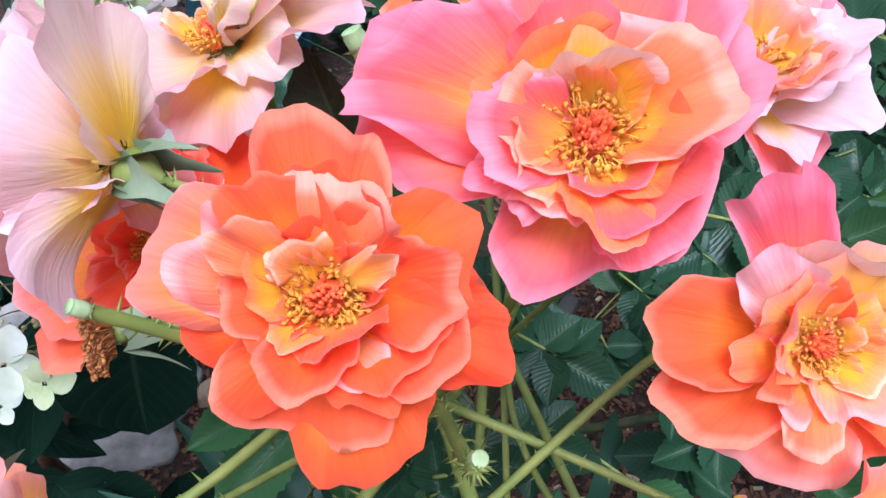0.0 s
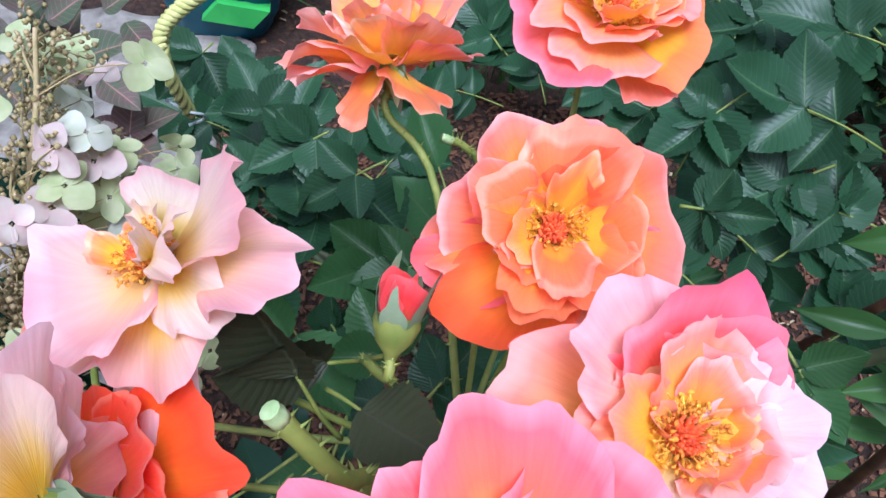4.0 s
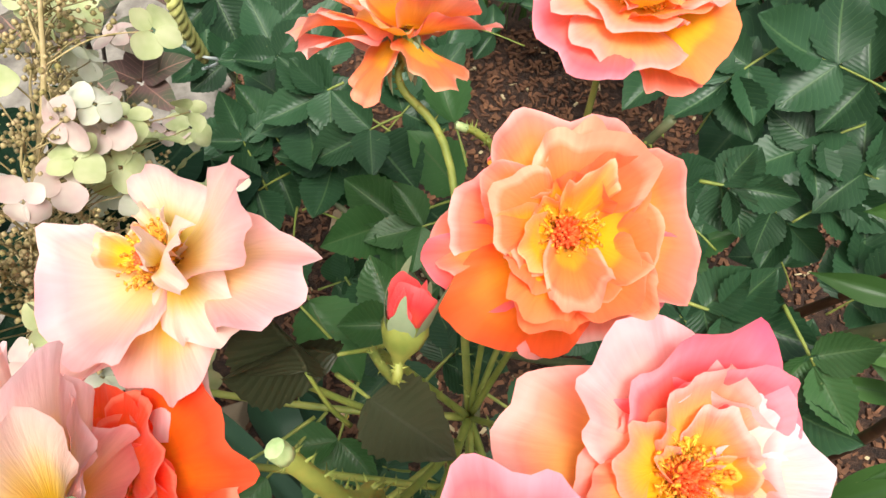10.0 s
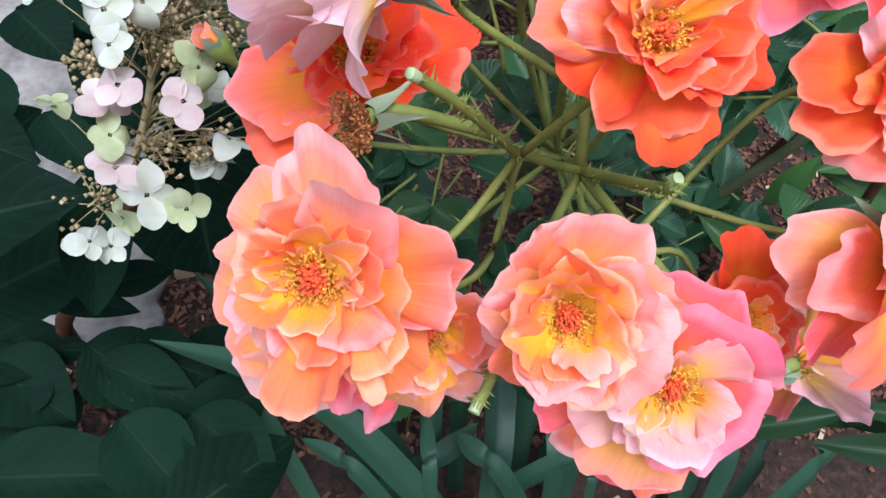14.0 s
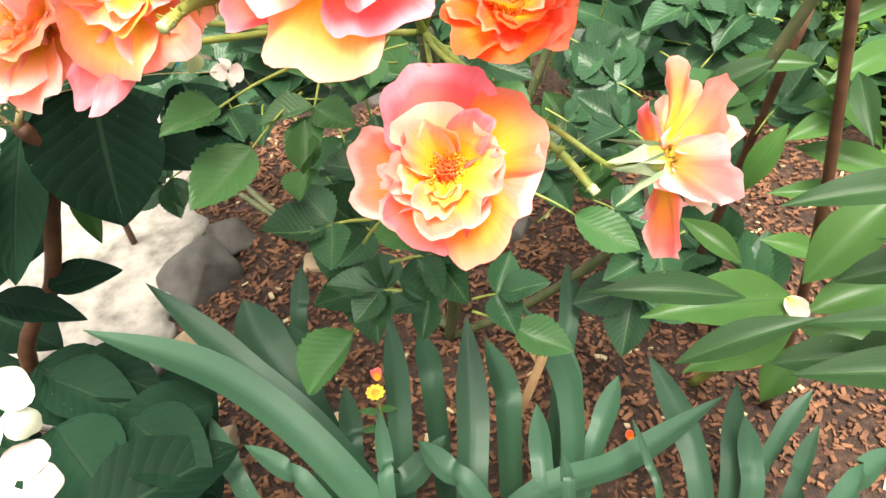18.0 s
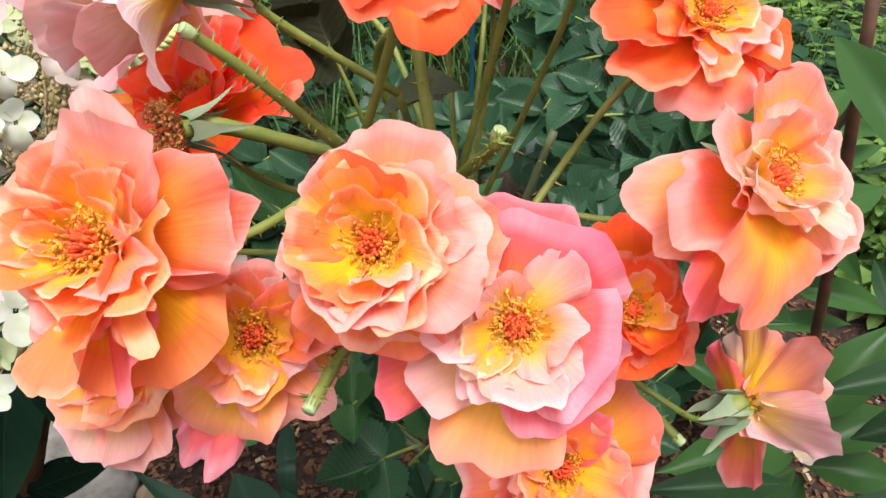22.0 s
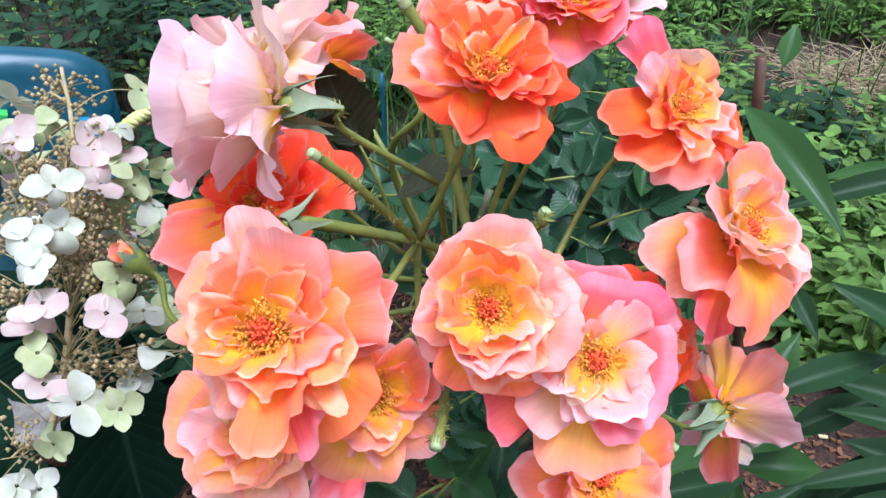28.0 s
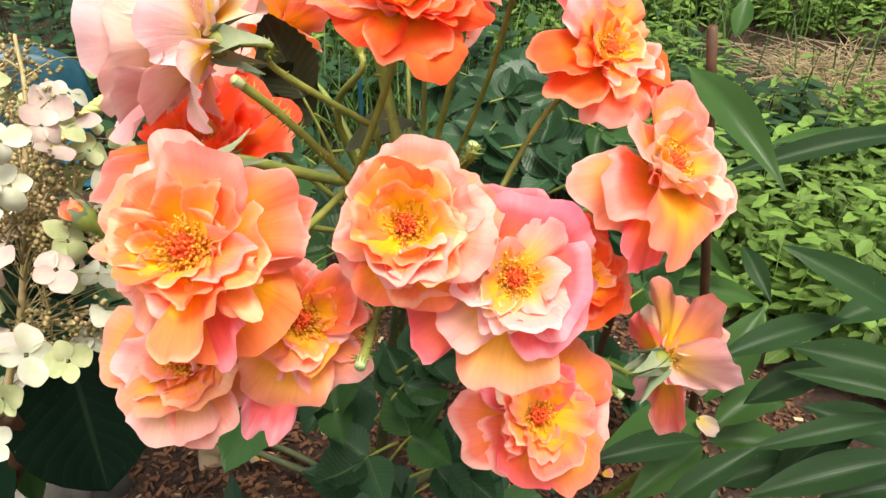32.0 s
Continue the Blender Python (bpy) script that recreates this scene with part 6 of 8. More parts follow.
def flower_head(florets, clusters, seed):
    """The panicle: twigs from the axis carry tan bud clusters and long-stalked white florets."""
    rng = np.random.default_rng(seed)
    v, f, u = tube_data(HEAD_AXIS, 0.0024, 0.0010, 7)
    head = part("flower_head", mesh_of("flower_head", v, f, BUDS, u), hydrangea, "cone of white florets and tan buds")
    bud, twig = Soup(), Soup()

    def connect(p, r):
        p = np.array(p, float)
        k = int(np.argmin(np.linalg.norm(HEAD_AXIS - p, axis=1)))
        root = HEAD_AXIS[max(0, k - 4)]
        v, f, u = tube_data(smooth_line([root, (root + p) / 2 + (0, 0, 0.006), p], 4), r, r * 0.7, 5)
        twig.add(v, f, u)
        return root

    for c in clusters:
        root = connect(c, 0.0008)
        c = np.array(c, float)
        out = (c - root) / (np.linalg.norm(c - root) + 1e-9)
        for _ in range(8):
            hub = c + rng.normal(size=3) * 0.0085 - out * 0.004
            v, f, u = tube_data(np.array([c - out * 0.008, hub]), 0.0004, 0.0003, 4)
            twig.add(v, f, u)
            for _ in range(9):
                q = hub + rng.normal(size=3) * 0.0030
                k = rng.uniform(0.0010, 0.0020)
                bud.add([q + (k, 0, 0), q + (0, k, 0), q - (k, 0, 0), q - (0, k, 0), q + (0, 0, k), q - (0, 0, k)], [(0, 1, 4), (1, 2, 4), (2, 3, 4), (3, 0, 4), (1, 0, 5), (2, 1, 5), (3, 2, 5), (0, 3, 5)])
    for p in florets:
        root = connect(p, 0.00042)
        d = np.array(p, float) - root
        d /= np.linalg.norm(d) + 1e-9
        nrm = d * 0.5 + np.array([0.05, -0.35, 0.65]) + rng.normal(size=3) * 0.40
        mt = Matrix.Translation(p) @ frame_of(nrm, rng.uniform(0, 6)) @ Matrix.Scale(rng.uniform(0.0195, 0.0265), 4)
        part("floret", FLORETS[rng.integers(len(FLORETS))], head, "", mt)
    tagged(part("bud_cluster", bud.mesh("bud_cluster", BUDS), head, "tiny tan fertile buds"), kind="stuff")
    tagged(part("branchlet", twig.mesh("branchlet", BUDS), head, "thin tan twigs"), kind="stuff")


FRONT = [(-0.155, 0.249, 0.686), (-0.160, 0.226, 0.689), (-0.141, 0.177, 0.685), (-0.118, 0.253, 0.674), (-0.116, 0.262, 0.653), (-0.103, 0.291, 0.678), (-0.125, 0.233, 0.662), (-0.102, 0.288, 0.625), (-0.114, 0.259, 0.616), (-0.135, 0.249, 0.627), (-0.158, 0.168, 0.665), (-0.144, 0.175, 0.663), (-0.156, 0.155, 0.658), (-0.155, 0.145, 0.645), (-0.163, 0.146, 0.635), (-0.128, 0.170, 0.630), (-0.134, 0.154, 0.625), (-0.124, 0.191, 0.593), (-0.116, 0.204, 0.578), (-0.121, 0.161, 0.589), (-0.162, 0.133, 0.627), (-0.162, 0.124, 0.616), (-0.149, 0.114, 0.609), (-0.133, 0.110, 0.603), (-0.168, 0.120, 0.582), (-0.192, 0.122, 0.558), (-0.185, 0.125, 0.548), (-0.131, 0.156, 0.578), (-0.164, 0.259, 0.695)]
CROWN = [(-0.167, 0.312, 0.657), (-0.164, 0.330, 0.644), (-0.135, 0.308, 0.653), (-0.127, 0.242, 0.676), (-0.120, 0.250, 0.658), (-0.119, 0.276, 0.615), (-0.127, 0.317, 0.568), (-0.094, 0.281, 0.571), (-0.109, 0.239, 0.629), (-0.103, 0.251, 0.602), (-0.130, 0.225, 0.657), (-0.116, 0.242, 0.643), (-0.127, 0.202, 0.679), (-0.136, 0.190, 0.596), (-0.190, 0.332, 0.646), (-0.156, 0.308, 0.632), (-0.128, 0.297, 0.559), (-0.088, 0.204, 0.584), (-0.076, 0.199, 0.579), (-0.082, 0.176, 0.567), (-0.091, 0.261, 0.501), (-0.221, 0.257, 0.625)]
BACK = [(-0.221, 0.233, 0.647), (-0.209, 0.223, 0.631), (-0.211, 0.186, 0.589), (-0.195, 0.341, 0.619), (-0.187, 0.365, 0.608), (-0.166, 0.312, 0.622), (-0.150, 0.302, 0.615), (-0.139, 0.294, 0.586), (-0.137, 0.311, 0.572), (-0.135, 0.323, 0.555), (-0.134, 0.270, 0.596), (-0.156, 0.260, 0.616), (-0.139, 0.247, 0.607), (-0.129, 0.265, 0.570), (-0.114, 0.257, 0.541), (-0.139, 0.234, 0.578), (-0.149, 0.226, 0.597), (-0.124, 0.235, 0.531), (-0.117, 0.278, 0.506), (-0.190, 0.298, 0.573), (-0.129, 0.305, 0.522)]
LOW_BUDS = [(-0.145, 0.298, 0.685), (-0.159, 0.296, 0.678), (-0.136, 0.255, 0.668), (-0.142, 0.234, 0.673), (-0.166, 0.214, 0.669), (-0.168, 0.204, 0.656), (-0.123, 0.215, 0.623), (-0.142, 0.194, 0.638), (-0.151, 0.187, 0.642), (-0.138, 0.186, 0.630), (-0.177, 0.175, 0.633), (-0.140, 0.149, 0.599), (-0.129, 0.166, 0.591), (-0.152, 0.152, 0.597), (-0.199, 0.147, 0.552), (-0.126, 0.254, 0.638)]
HIGH_BUDS = [(-0.184, 0.305, 0.632), (-0.168, 0.294, 0.626), (-0.151, 0.309, 0.588), (-0.157, 0.254, 0.639), (-0.130, 0.224, 0.624), (-0.135, 0.211, 0.651), (-0.136, 0.210, 0.617), (-0.183, 0.326, 0.620), (-0.141, 0.189, 0.640), (-0.187, 0.328, 0.611), (-0.162, 0.290, 0.588), (-0.164, 0.291, 0.611), (-0.147, 0.259, 0.569), (-0.136, 0.292, 0.539), (-0.159, 0.249, 0.565), (-0.143, 0.291, 0.563), (-0.174, 0.303, 0.619), (-0.156, 0.240, 0.606)]
flower_head(FRONT + CROWN + BACK, LOW_BUDS + HIGH_BUDS, 5)

# ---- rose foliage ----
spray(bush, (0.444, 0.548, 0.283), (0.295, 0.570, 0.328), 0.0943, 201, "rose", 2, (-0.27, -0.35, 1.14))
spray(bush, (0.427, 0.616, 0.339), (0.361, 0.611, 0.364), 0.1025, 202, "rose", 1, (-0.29, -0.40, 1.10))
spray(bush, (0.386, 0.554, 0.291), (0.359, 0.545, 0.288), 0.0900, 203, "rose", 1, (-0.27, -0.34, 1.15))
spray(bush, (0.411, 0.443, 0.169), (0.378, 0.475, 0.209), 0.0722, 204, "rose", 2, (-0.27, -0.25, 1.20))
spray(bush, (0.400, 0.379, 0.117), (0.364, 0.407, 0.133), 0.0875, 205, "rose", 2, (-0.25, -0.19, 1.23))
spray(bush, (0.472, 0.365, 0.049), (0.423, 0.375, 0.091), 0.0914, 206, "rose", 2, (-0.28, -0.16, 1.22))
spray(bush, (0.138, 0.364, 0.286), (0.178, 0.408, 0.304), 0.0645, 207, "fresh", 1, (-0.10, -0.24, 1.25))
spray(bush, (0.150, 0.343, 0.252), (0.201, 0.364, 0.281), 0.0628, 208, "fresh", 1, (-0.11, -0.20, 1.26))
spray(bush, (0.070, 0.369, 0.360), (0.030, 0.384, 0.415), 0.0680, 209, "fresh", 0, (0.01, -0.27, 1.25))
spray(bush, (0.080, 0.370, 0.360), (0.103, 0.388, 0.389), 0.0600, 210, "fresh", 1, (-0.04, -0.27, 1.25))
spray(bush, (-0.069, 0.258, 0.541), (-0.043, 0.226, 0.546), 0.0579, 211, "fresh", 0, (0.20, -0.15, 1.25))
spray(bush, (-0.014, 0.197, 0.525), (-0.044, 0.217, 0.559), 0.0457, 212, "fresh", 0, (0.14, -0.18, 1.26))
spray(bush, (0.036, 0.328, 0.474), (0.005, 0.317, 0.471), 0.0391, 213, "fresh", 1, (0.04, -0.31, 1.23))
spray(bush, (-0.122, 0.645, 0.174), (-0.188, 0.705, 0.208), 0.0774, 214, "rose", 2, (0.16, -0.39, 1.15))
spray(bush, (-0.266, 0.609, 0.169), (-0.266, 0.692, 0.231), 0.0626, 215, "rose", 2, (0.24, -0.37, 1.14))
spray(bush, (0.099, 0.873, 0.155), (0.081, 0.891, 0.165), 0.0703, 218, "rose", 2, (-0.02, -0.48, 1.11))
spray(bush, (0.156, 0.818, 0.124), (0.140, 0.865, 0.148), 0.0703, 219, "rose", 2, (-0.06, -0.46, 1.13))
spray(bush, (0.254, 0.897, 0.155), (0.315, 0.857, 0.130), 0.0703, 220, "rose", 2, (-0.14, -0.47, 1.10))
spray(bush, (0.094, 0.808, 0.124), (0.012, 0.823, 0.138), 0.0547, 221, "rose", 2, (0.01, -0.45, 1.14))
spray(bush, (-0.105, 0.532, 0.326), (-0.131, 0.510, 0.350), 0.0632, 222, "rose", 2, (0.18, -0.42, 1.13))
spray(bush, (-0.216, 0.602, 0.259), (-0.285, 0.618, 0.274), 0.0598, 223, "rose", 2, (0.25, -0.42, 1.10))
spray(bush, (-0.055, 0.506, 0.307), (-0.023, 0.544, 0.328), 0.0703, 224, "rose", 2, (0.11, -0.42, 1.15))
spray(bush, (0.159, 0.389, 0.279), (0.197, 0.411, 0.314), 0.0647, 225, "fresh", 1, (-0.10, -0.33, 1.21))
spray(bush, (0.184, 0.400, 0.261), (0.245, 0.416, 0.290), 0.0610, 226, "fresh", 1, (-0.13, -0.32, 1.21))
spray(bush, (0.130, 0.366, 0.244), (0.095, 0.364, 0.269), 0.0610, 227, "rose", 2, (-0.03, -0.29, 1.24))
spray(bush, (0.017, 0.163, 0.407), (-0.000, 0.160, 0.434), 0.0498, 228, "rose", 1, (0.07, -0.50, 1.09))
spray(bush, (0.016, 0.153, 0.394), (-0.002, 0.134, 0.404), 0.0518, 229, "rose", 1, (0.07, -0.47, 1.11))
spray(bush, (0.014, 0.134, 0.403), (-0.015, 0.115, 0.380), 0.0586, 230, "fresh", 0, (0.08, -0.45, 1.13))
spray(bush, (0.056, 0.154, 0.365), (0.035, 0.145, 0.370), 0.0355, 231, "rose", 1, (0.02, -0.46, 1.13))
spray(bush, (0.069, 0.151, 0.362), (0.089, 0.146, 0.372), 0.0397, 232, "rose", 1, (-0.03, -0.46, 1.13))
spray(bush, (0.068, 0.139, 0.363), (0.096, 0.124, 0.361), 0.0451, 233, "fresh", 0, (-0.03, -0.44, 1.14))
spray(bush, (-0.024, 0.168, 0.537), (-0.051, 0.133, 0.526), 0.0504, 234, "fresh", 0, (0.15, -0.56, 0.99))
spray(bush, (0.114, 0.169, 0.445), (0.141, 0.158, 0.432), 0.0508, 235, "fresh", 0, (-0.10, -0.51, 1.07))
spray(bush, (-0.026, 0.160, 0.558), (-0.061, 0.131, 0.555), 0.0353, 236, "fresh", 0, (0.17, -0.57, 0.96))
spray(bush, (-0.184, 0.352, 0.352), (-0.207, 0.342, 0.340), 0.0383, 237, "rose", 2, (0.24, -0.52, 1.01))
spray(bush, (-0.189, 0.356, 0.356), (-0.167, 0.369, 0.372), 0.0383, 238, "rose", 2, (0.22, -0.54, 0.99))
spray(bush, (-0.057, 0.317, 0.372), (-0.038, 0.300, 0.352), 0.0387, 239, "rose", 2, (0.11, -0.54, 1.04))
spray(bush, (-0.029, 0.307, 0.422), (-0.021, 0.288, 0.399), 0.0388, 240, "rose", 2, (0.09, -0.56, 1.01))
spray(bush, (-0.088, 0.325, 0.319), (-0.059, 0.334, 0.331), 0.0383, 241, "rose", 2, (0.13, -0.52, 1.05))
spray(bush, (0.226, 0.466, 0.409), (0.240, 0.489, 0.436), 0.0528, 242, "rose", 2, (-0.16, -0.61, 0.92))
spray(bush, (0.185, 0.430, 0.412), (0.218, 0.414, 0.394), 0.0478, 243, "rose", 2, (-0.14, -0.59, 0.95))
spray(bush, (0.244, 0.416, 0.365), (0.220, 0.405, 0.352), 0.0521, 244, "rose", 2, (-0.16, -0.56, 0.98))
spray(bush, (0.313, 0.404, 0.382), (0.348, 0.425, 0.407), 0.0563, 245, "rose", 2, (-0.25, -0.56, 0.95))
spray(bush, (0.280, 0.433, 0.386), (0.319, 0.413, 0.362), 0.0521, 246, "rose", 2, (-0.22, -0.56, 0.96))
spray(bush, (0.157, 0.370, 0.373), (0.189, 0.355, 0.355), 0.0438, 247, "rose", 2, (-0.11, -0.56, 1.01))
spray(bush, (0.250, 0.306, 0.220), (0.243, 0.288, 0.198), 0.0703, 248, "rose", 1, (-0.17, -0.45, 1.11))
spray(bush, (0.282, 0.289, 0.277), (0.254, 0.279, 0.265), 0.0602, 249, "rose", 1, (-0.20, -0.46, 1.08))
spray(bush, (0.139, 0.311, 0.365), (0.148, 0.301, 0.353), 0.0413, 250, "rose", 2, (-0.09, -0.54, 1.04))
spray(bush, (0.192, 0.298, 0.318), (0.213, 0.290, 0.310), 0.0478, 251, "rose", 1, (-0.15, -0.50, 1.07))
spray(bush, (0.353, 0.361, 0.362), (0.376, 0.371, 0.374), 0.0547, 252, "rose", 1, (-0.28, -0.52, 0.97))
spray(bush, (0.022, 0.111, 0.537), (0.043, 0.111, 0.547), 0.0295, 253, "rose", 2, (-0.15, -0.48, 1.08))
spray(bush, (0.005, 0.101, 0.515), (0.028, 0.107, 0.534), 0.0295, 254, "rose", 2, (-0.12, -0.47, 1.11))
spray(bush, (0.014, 0.089, 0.505), (-0.009, 0.078, 0.513), 0.0353, 255, "rose", 1, (-0.10, -0.44, 1.14))
spray(bush, (0.007, 0.091, 0.486), (0.025, 0.089, 0.510), 0.0365, 256, "fresh", 1, (-0.12, -0.43, 1.14))
spray(bush, (0.020, 0.088, 0.472), (0.048, 0.084, 0.480), 0.0378, 257, "rose", 2, (-0.14, -0.41, 1.15))
spray(bush, (-0.027, 0.109, 0.510), (-0.015, 0.098, 0.536), 0.0288, 259, "fresh", 1, (-0.06, -0.47, 1.12))
spray(bush, (0.025, 0.084, 0.452), (0.011, 0.088, 0.450), 0.0317, 260, "rose", 2, (-0.12, -0.39, 1.17))
spray(bush, (0.136, 0.225, 0.603), (0.166, 0.215, 0.606), 0.0391, 261, "rose", 2, (-0.29, -0.55, 0.92))
spray(bush, (0.158, 0.196, 0.578), (0.188, 0.176, 0.600), 0.0345, 262, "rose", 2, (-0.33, -0.51, 0.94))
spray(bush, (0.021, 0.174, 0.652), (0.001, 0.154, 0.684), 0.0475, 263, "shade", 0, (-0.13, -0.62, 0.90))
spray(bush, (0.154, 0.287, 0.608), (0.171, 0.283, 0.611), 0.0301, 264, "rose", 2, (-0.28, -0.58, 0.88))
spray(bush, (0.184, 0.218, 0.619), (0.193, 0.190, 0.622), 0.0306, 265, "fresh", 1, (-0.34, -0.53, 0.90))
spray(bush, (0.017, 0.195, 0.557), (0.007, 0.212, 0.566), 0.0361, 266, "fresh", 1, (-0.11, -0.42, 1.15))
spray(bush, (0.024, 0.183, 0.551), (0.043, 0.204, 0.563), 0.0328, 267, "rose", 2, (-0.14, -0.40, 1.15))
spray(bush, (-0.008, 0.183, 0.550), (-0.017, 0.151, 0.532), 0.0361, 268, "fresh", 1, (-0.07, -0.37, 1.19))
spray(bush, (0.057, 0.183, 0.552), (0.081, 0.172, 0.547), 0.0328, 269, "rose", 2, (-0.20, -0.37, 1.16))
spray(bush, (0.045, 0.146, 0.532), (0.072, 0.137, 0.529), 0.0328, 270, "rose", 2, (-0.18, -0.32, 1.20))
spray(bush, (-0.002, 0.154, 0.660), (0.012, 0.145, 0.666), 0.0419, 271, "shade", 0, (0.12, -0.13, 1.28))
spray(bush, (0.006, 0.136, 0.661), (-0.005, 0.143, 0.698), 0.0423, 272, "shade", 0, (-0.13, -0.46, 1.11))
spray(bush, (0.180, 0.126, 0.526), (0.204, 0.133, 0.530), 0.0375, 274, "fresh", 1, (-0.33, -0.22, 1.17))
spray(bush, (0.396, 0.480, 0.446), (0.302, 0.495, 0.482), 0.0715, 275, "rose", 2, (-0.31, -0.44, 1.04))
spray(bush, (0.269, 0.500, 0.486), (0.229, 0.473, 0.469), 0.0563, 276, "rose", 2, (-0.23, -0.47, 1.06))
spray(bush, (0.354, 0.469, 0.439), (0.308, 0.449, 0.427), 0.0582, 277, "rose", 2, (-0.30, -0.42, 1.08))
spray(bush, (0.225, 0.544, 0.445), (0.201, 0.521, 0.430), 0.0567, 278, "rose", 1, (-0.18, -0.49, 1.07))
spray(bush, (0.411, 0.585, 0.469), (0.365, 0.594, 0.476), 0.0722, 279, "rose", 2, (-0.32, -0.49, 0.99))
spray(bush, (0.359, 0.655, 0.445), (0.310, 0.642, 0.437), 0.0619, 280, "rose", 2, (-0.26, -0.52, 1.00))
spray(bush, (0.393, 0.428, 0.411), (0.353, 0.437, 0.418), 0.0582, 281, "rose", 2, (-0.33, -0.38, 1.08))
spray(bush, (0.314, 0.700, 0.404), (0.275, 0.717, 0.416), 0.0610, 282, "rose", 2, (-0.21, -0.53, 1.00))
spray(bush, (-0.066, 0.435, 0.474), (-0.084, 0.426, 0.468), 0.0499, 283, "rose", 2, (0.13, -0.46, 1.12))
spray(bush, (-0.122, 0.462, 0.445), (-0.133, 0.477, 0.455), 0.0485, 284, "rose", 2, (0.18, -0.46, 1.10))
spray(bush, (-0.017, 0.407, 0.478), (-0.043, 0.394, 0.470), 0.0481, 285, "rose", 1, (0.08, -0.44, 1.14))
spray(bush, (0.072, 0.627, 0.395), (0.053, 0.644, 0.408), 0.0528, 286, "rose", 2, (-0.03, -0.53, 1.05))
spray(bush, (0.250, 0.375, 0.373), (0.224, 0.393, 0.383), 0.0563, 287, "rose", 2, (-0.20, -0.31, 1.19))
spray(bush, (0.228, 0.289, 0.388), (0.209, 0.303, 0.396), 0.0473, 288, "rose", 2, (-0.20, -0.23, 1.23))
spray(bush, (0.349, 0.337, 0.348), (0.373, 0.350, 0.375), 0.0600, 289, "rose", 2, (-0.32, -0.25, 1.17))
spray(bush, (0.298, 0.292, 0.330), (0.268, 0.310, 0.340), 0.0516, 290, "rose", 2, (-0.25, -0.21, 1.22))
spray(bush, (-0.034, 0.444, 0.401), (-0.065, 0.458, 0.410), 0.0533, 291, "rose", 1, (0.11, -0.39, 1.17))
spray(bush, (-0.143, 0.533, 0.340), (-0.184, 0.584, 0.367), 0.0563, 292, "rose", 1, (0.20, -0.42, 1.12))
spray(bush, (0.016, 0.583, 0.321), (-0.004, 0.602, 0.331), 0.0645, 293, "rose", 1, (0.04, -0.45, 1.14))
spray(bush, (-0.135, 0.387, 0.380), (-0.157, 0.417, 0.418), 0.0381, 294, "rose", 2, (0.22, -0.33, 1.18))
spray(bush, (-0.080, 0.421, 0.393), (-0.099, 0.441, 0.426), 0.0524, 295, "rose", 1, (0.16, -0.37, 1.17))
spray(bush, (-0.165, 0.447, 0.386), (-0.178, 0.422, 0.374), 0.0516, 296, "rose", 2, (0.28, -0.34, 1.14))
spray(bush, (-0.099, 0.457, 0.381), (-0.121, 0.467, 0.390), 0.0619, 297, "rose", 2, (0.22, -0.37, 1.15))
spray(bush, (-0.131, 0.388, 0.370), (-0.150, 0.376, 0.366), 0.0550, 298, "rose", 2, (0.26, -0.30, 1.18))
spray(bush, (-0.090, 0.380, 0.383), (-0.082, 0.398, 0.392), 0.0533, 299, "rose", 2, (0.21, -0.32, 1.19))
spray(bush, (-0.193, 0.551, 0.449), (-0.202, 0.540, 0.444), 0.0567, 300, "rose", 1, (0.30, -0.44, 1.06))
spray(bush, (0.019, 0.255, 0.434), (-0.001, 0.231, 0.424), 0.0469, 301, "rose", 1, (0.13, -0.19, 1.26))
spray(bush, (0.404, 0.805, 0.268), (0.356, 0.815, 0.280), 0.0797, 302, "rose", 2, (-0.20, -0.48, 1.07))
spray(bush, (0.315, 0.846, 0.245), (0.258, 0.850, 0.255), 0.0774, 303, "rose", 2, (-0.13, -0.50, 1.08))
spray(bush, (0.218, 0.862, 0.210), (0.172, 0.874, 0.223), 0.0743, 304, "rose", 2, (-0.07, -0.50, 1.09))
spray(bush, (0.247, 0.721, 0.246), (0.205, 0.738, 0.261), 0.0731, 305, "rose", 2, (-0.10, -0.46, 1.12))
spray(bush, (0.107, 0.902, 0.190), (0.074, 0.911, 0.199), 0.0703, 306, "rose", 2, (0.00, -0.51, 1.08))
spray(bush, (0.461, 0.825, 0.271), (0.418, 0.848, 0.289), 0.0797, 307, "rose", 2, (-0.24, -0.48, 1.05))
spray(bush, (0.313, 0.714, 0.441), (0.281, 0.727, 0.453), 0.0625, 308, "rose", 2, (-0.20, -0.57, 0.95))
spray(bush, (0.433, 0.635, 0.439), (0.397, 0.656, 0.457), 0.0645, 309, "rose", 2, (-0.30, -0.52, 0.96))
spray(bush, (-0.115, 0.480, 0.420), (-0.097, 0.419, 0.435), 0.0600, 320, "rose", 0, (0.10, -0.45, 1.10))
spray(bush, (-0.085, 0.475, 0.420), (-0.041, 0.415, 0.435), 0.0720, 321, "rose", 0, (0.10, -0.45, 1.10))
spray(bush, (-0.120, 0.418, 0.390), (-0.134, 0.429, 0.405), 0.0500, 322, "rose", 1, (0.10, -0.45, 1.10))
spray(bush, (-0.073, 0.440, 0.400), (-0.076, 0.391, 0.415), 0.0520, 323, "rose", 1, (0.10, -0.45, 1.10))
spray(bush, (-0.119, 0.407, 0.380), (-0.142, 0.373, 0.395), 0.0580, 324, "rose", 1, (0.10, -0.45, 1.10))
spray(bush, (-0.096, 0.360, 0.400), (-0.060, 0.377, 0.415), 0.0550, 325, "rose", 0, (0.10, -0.45, 1.10))
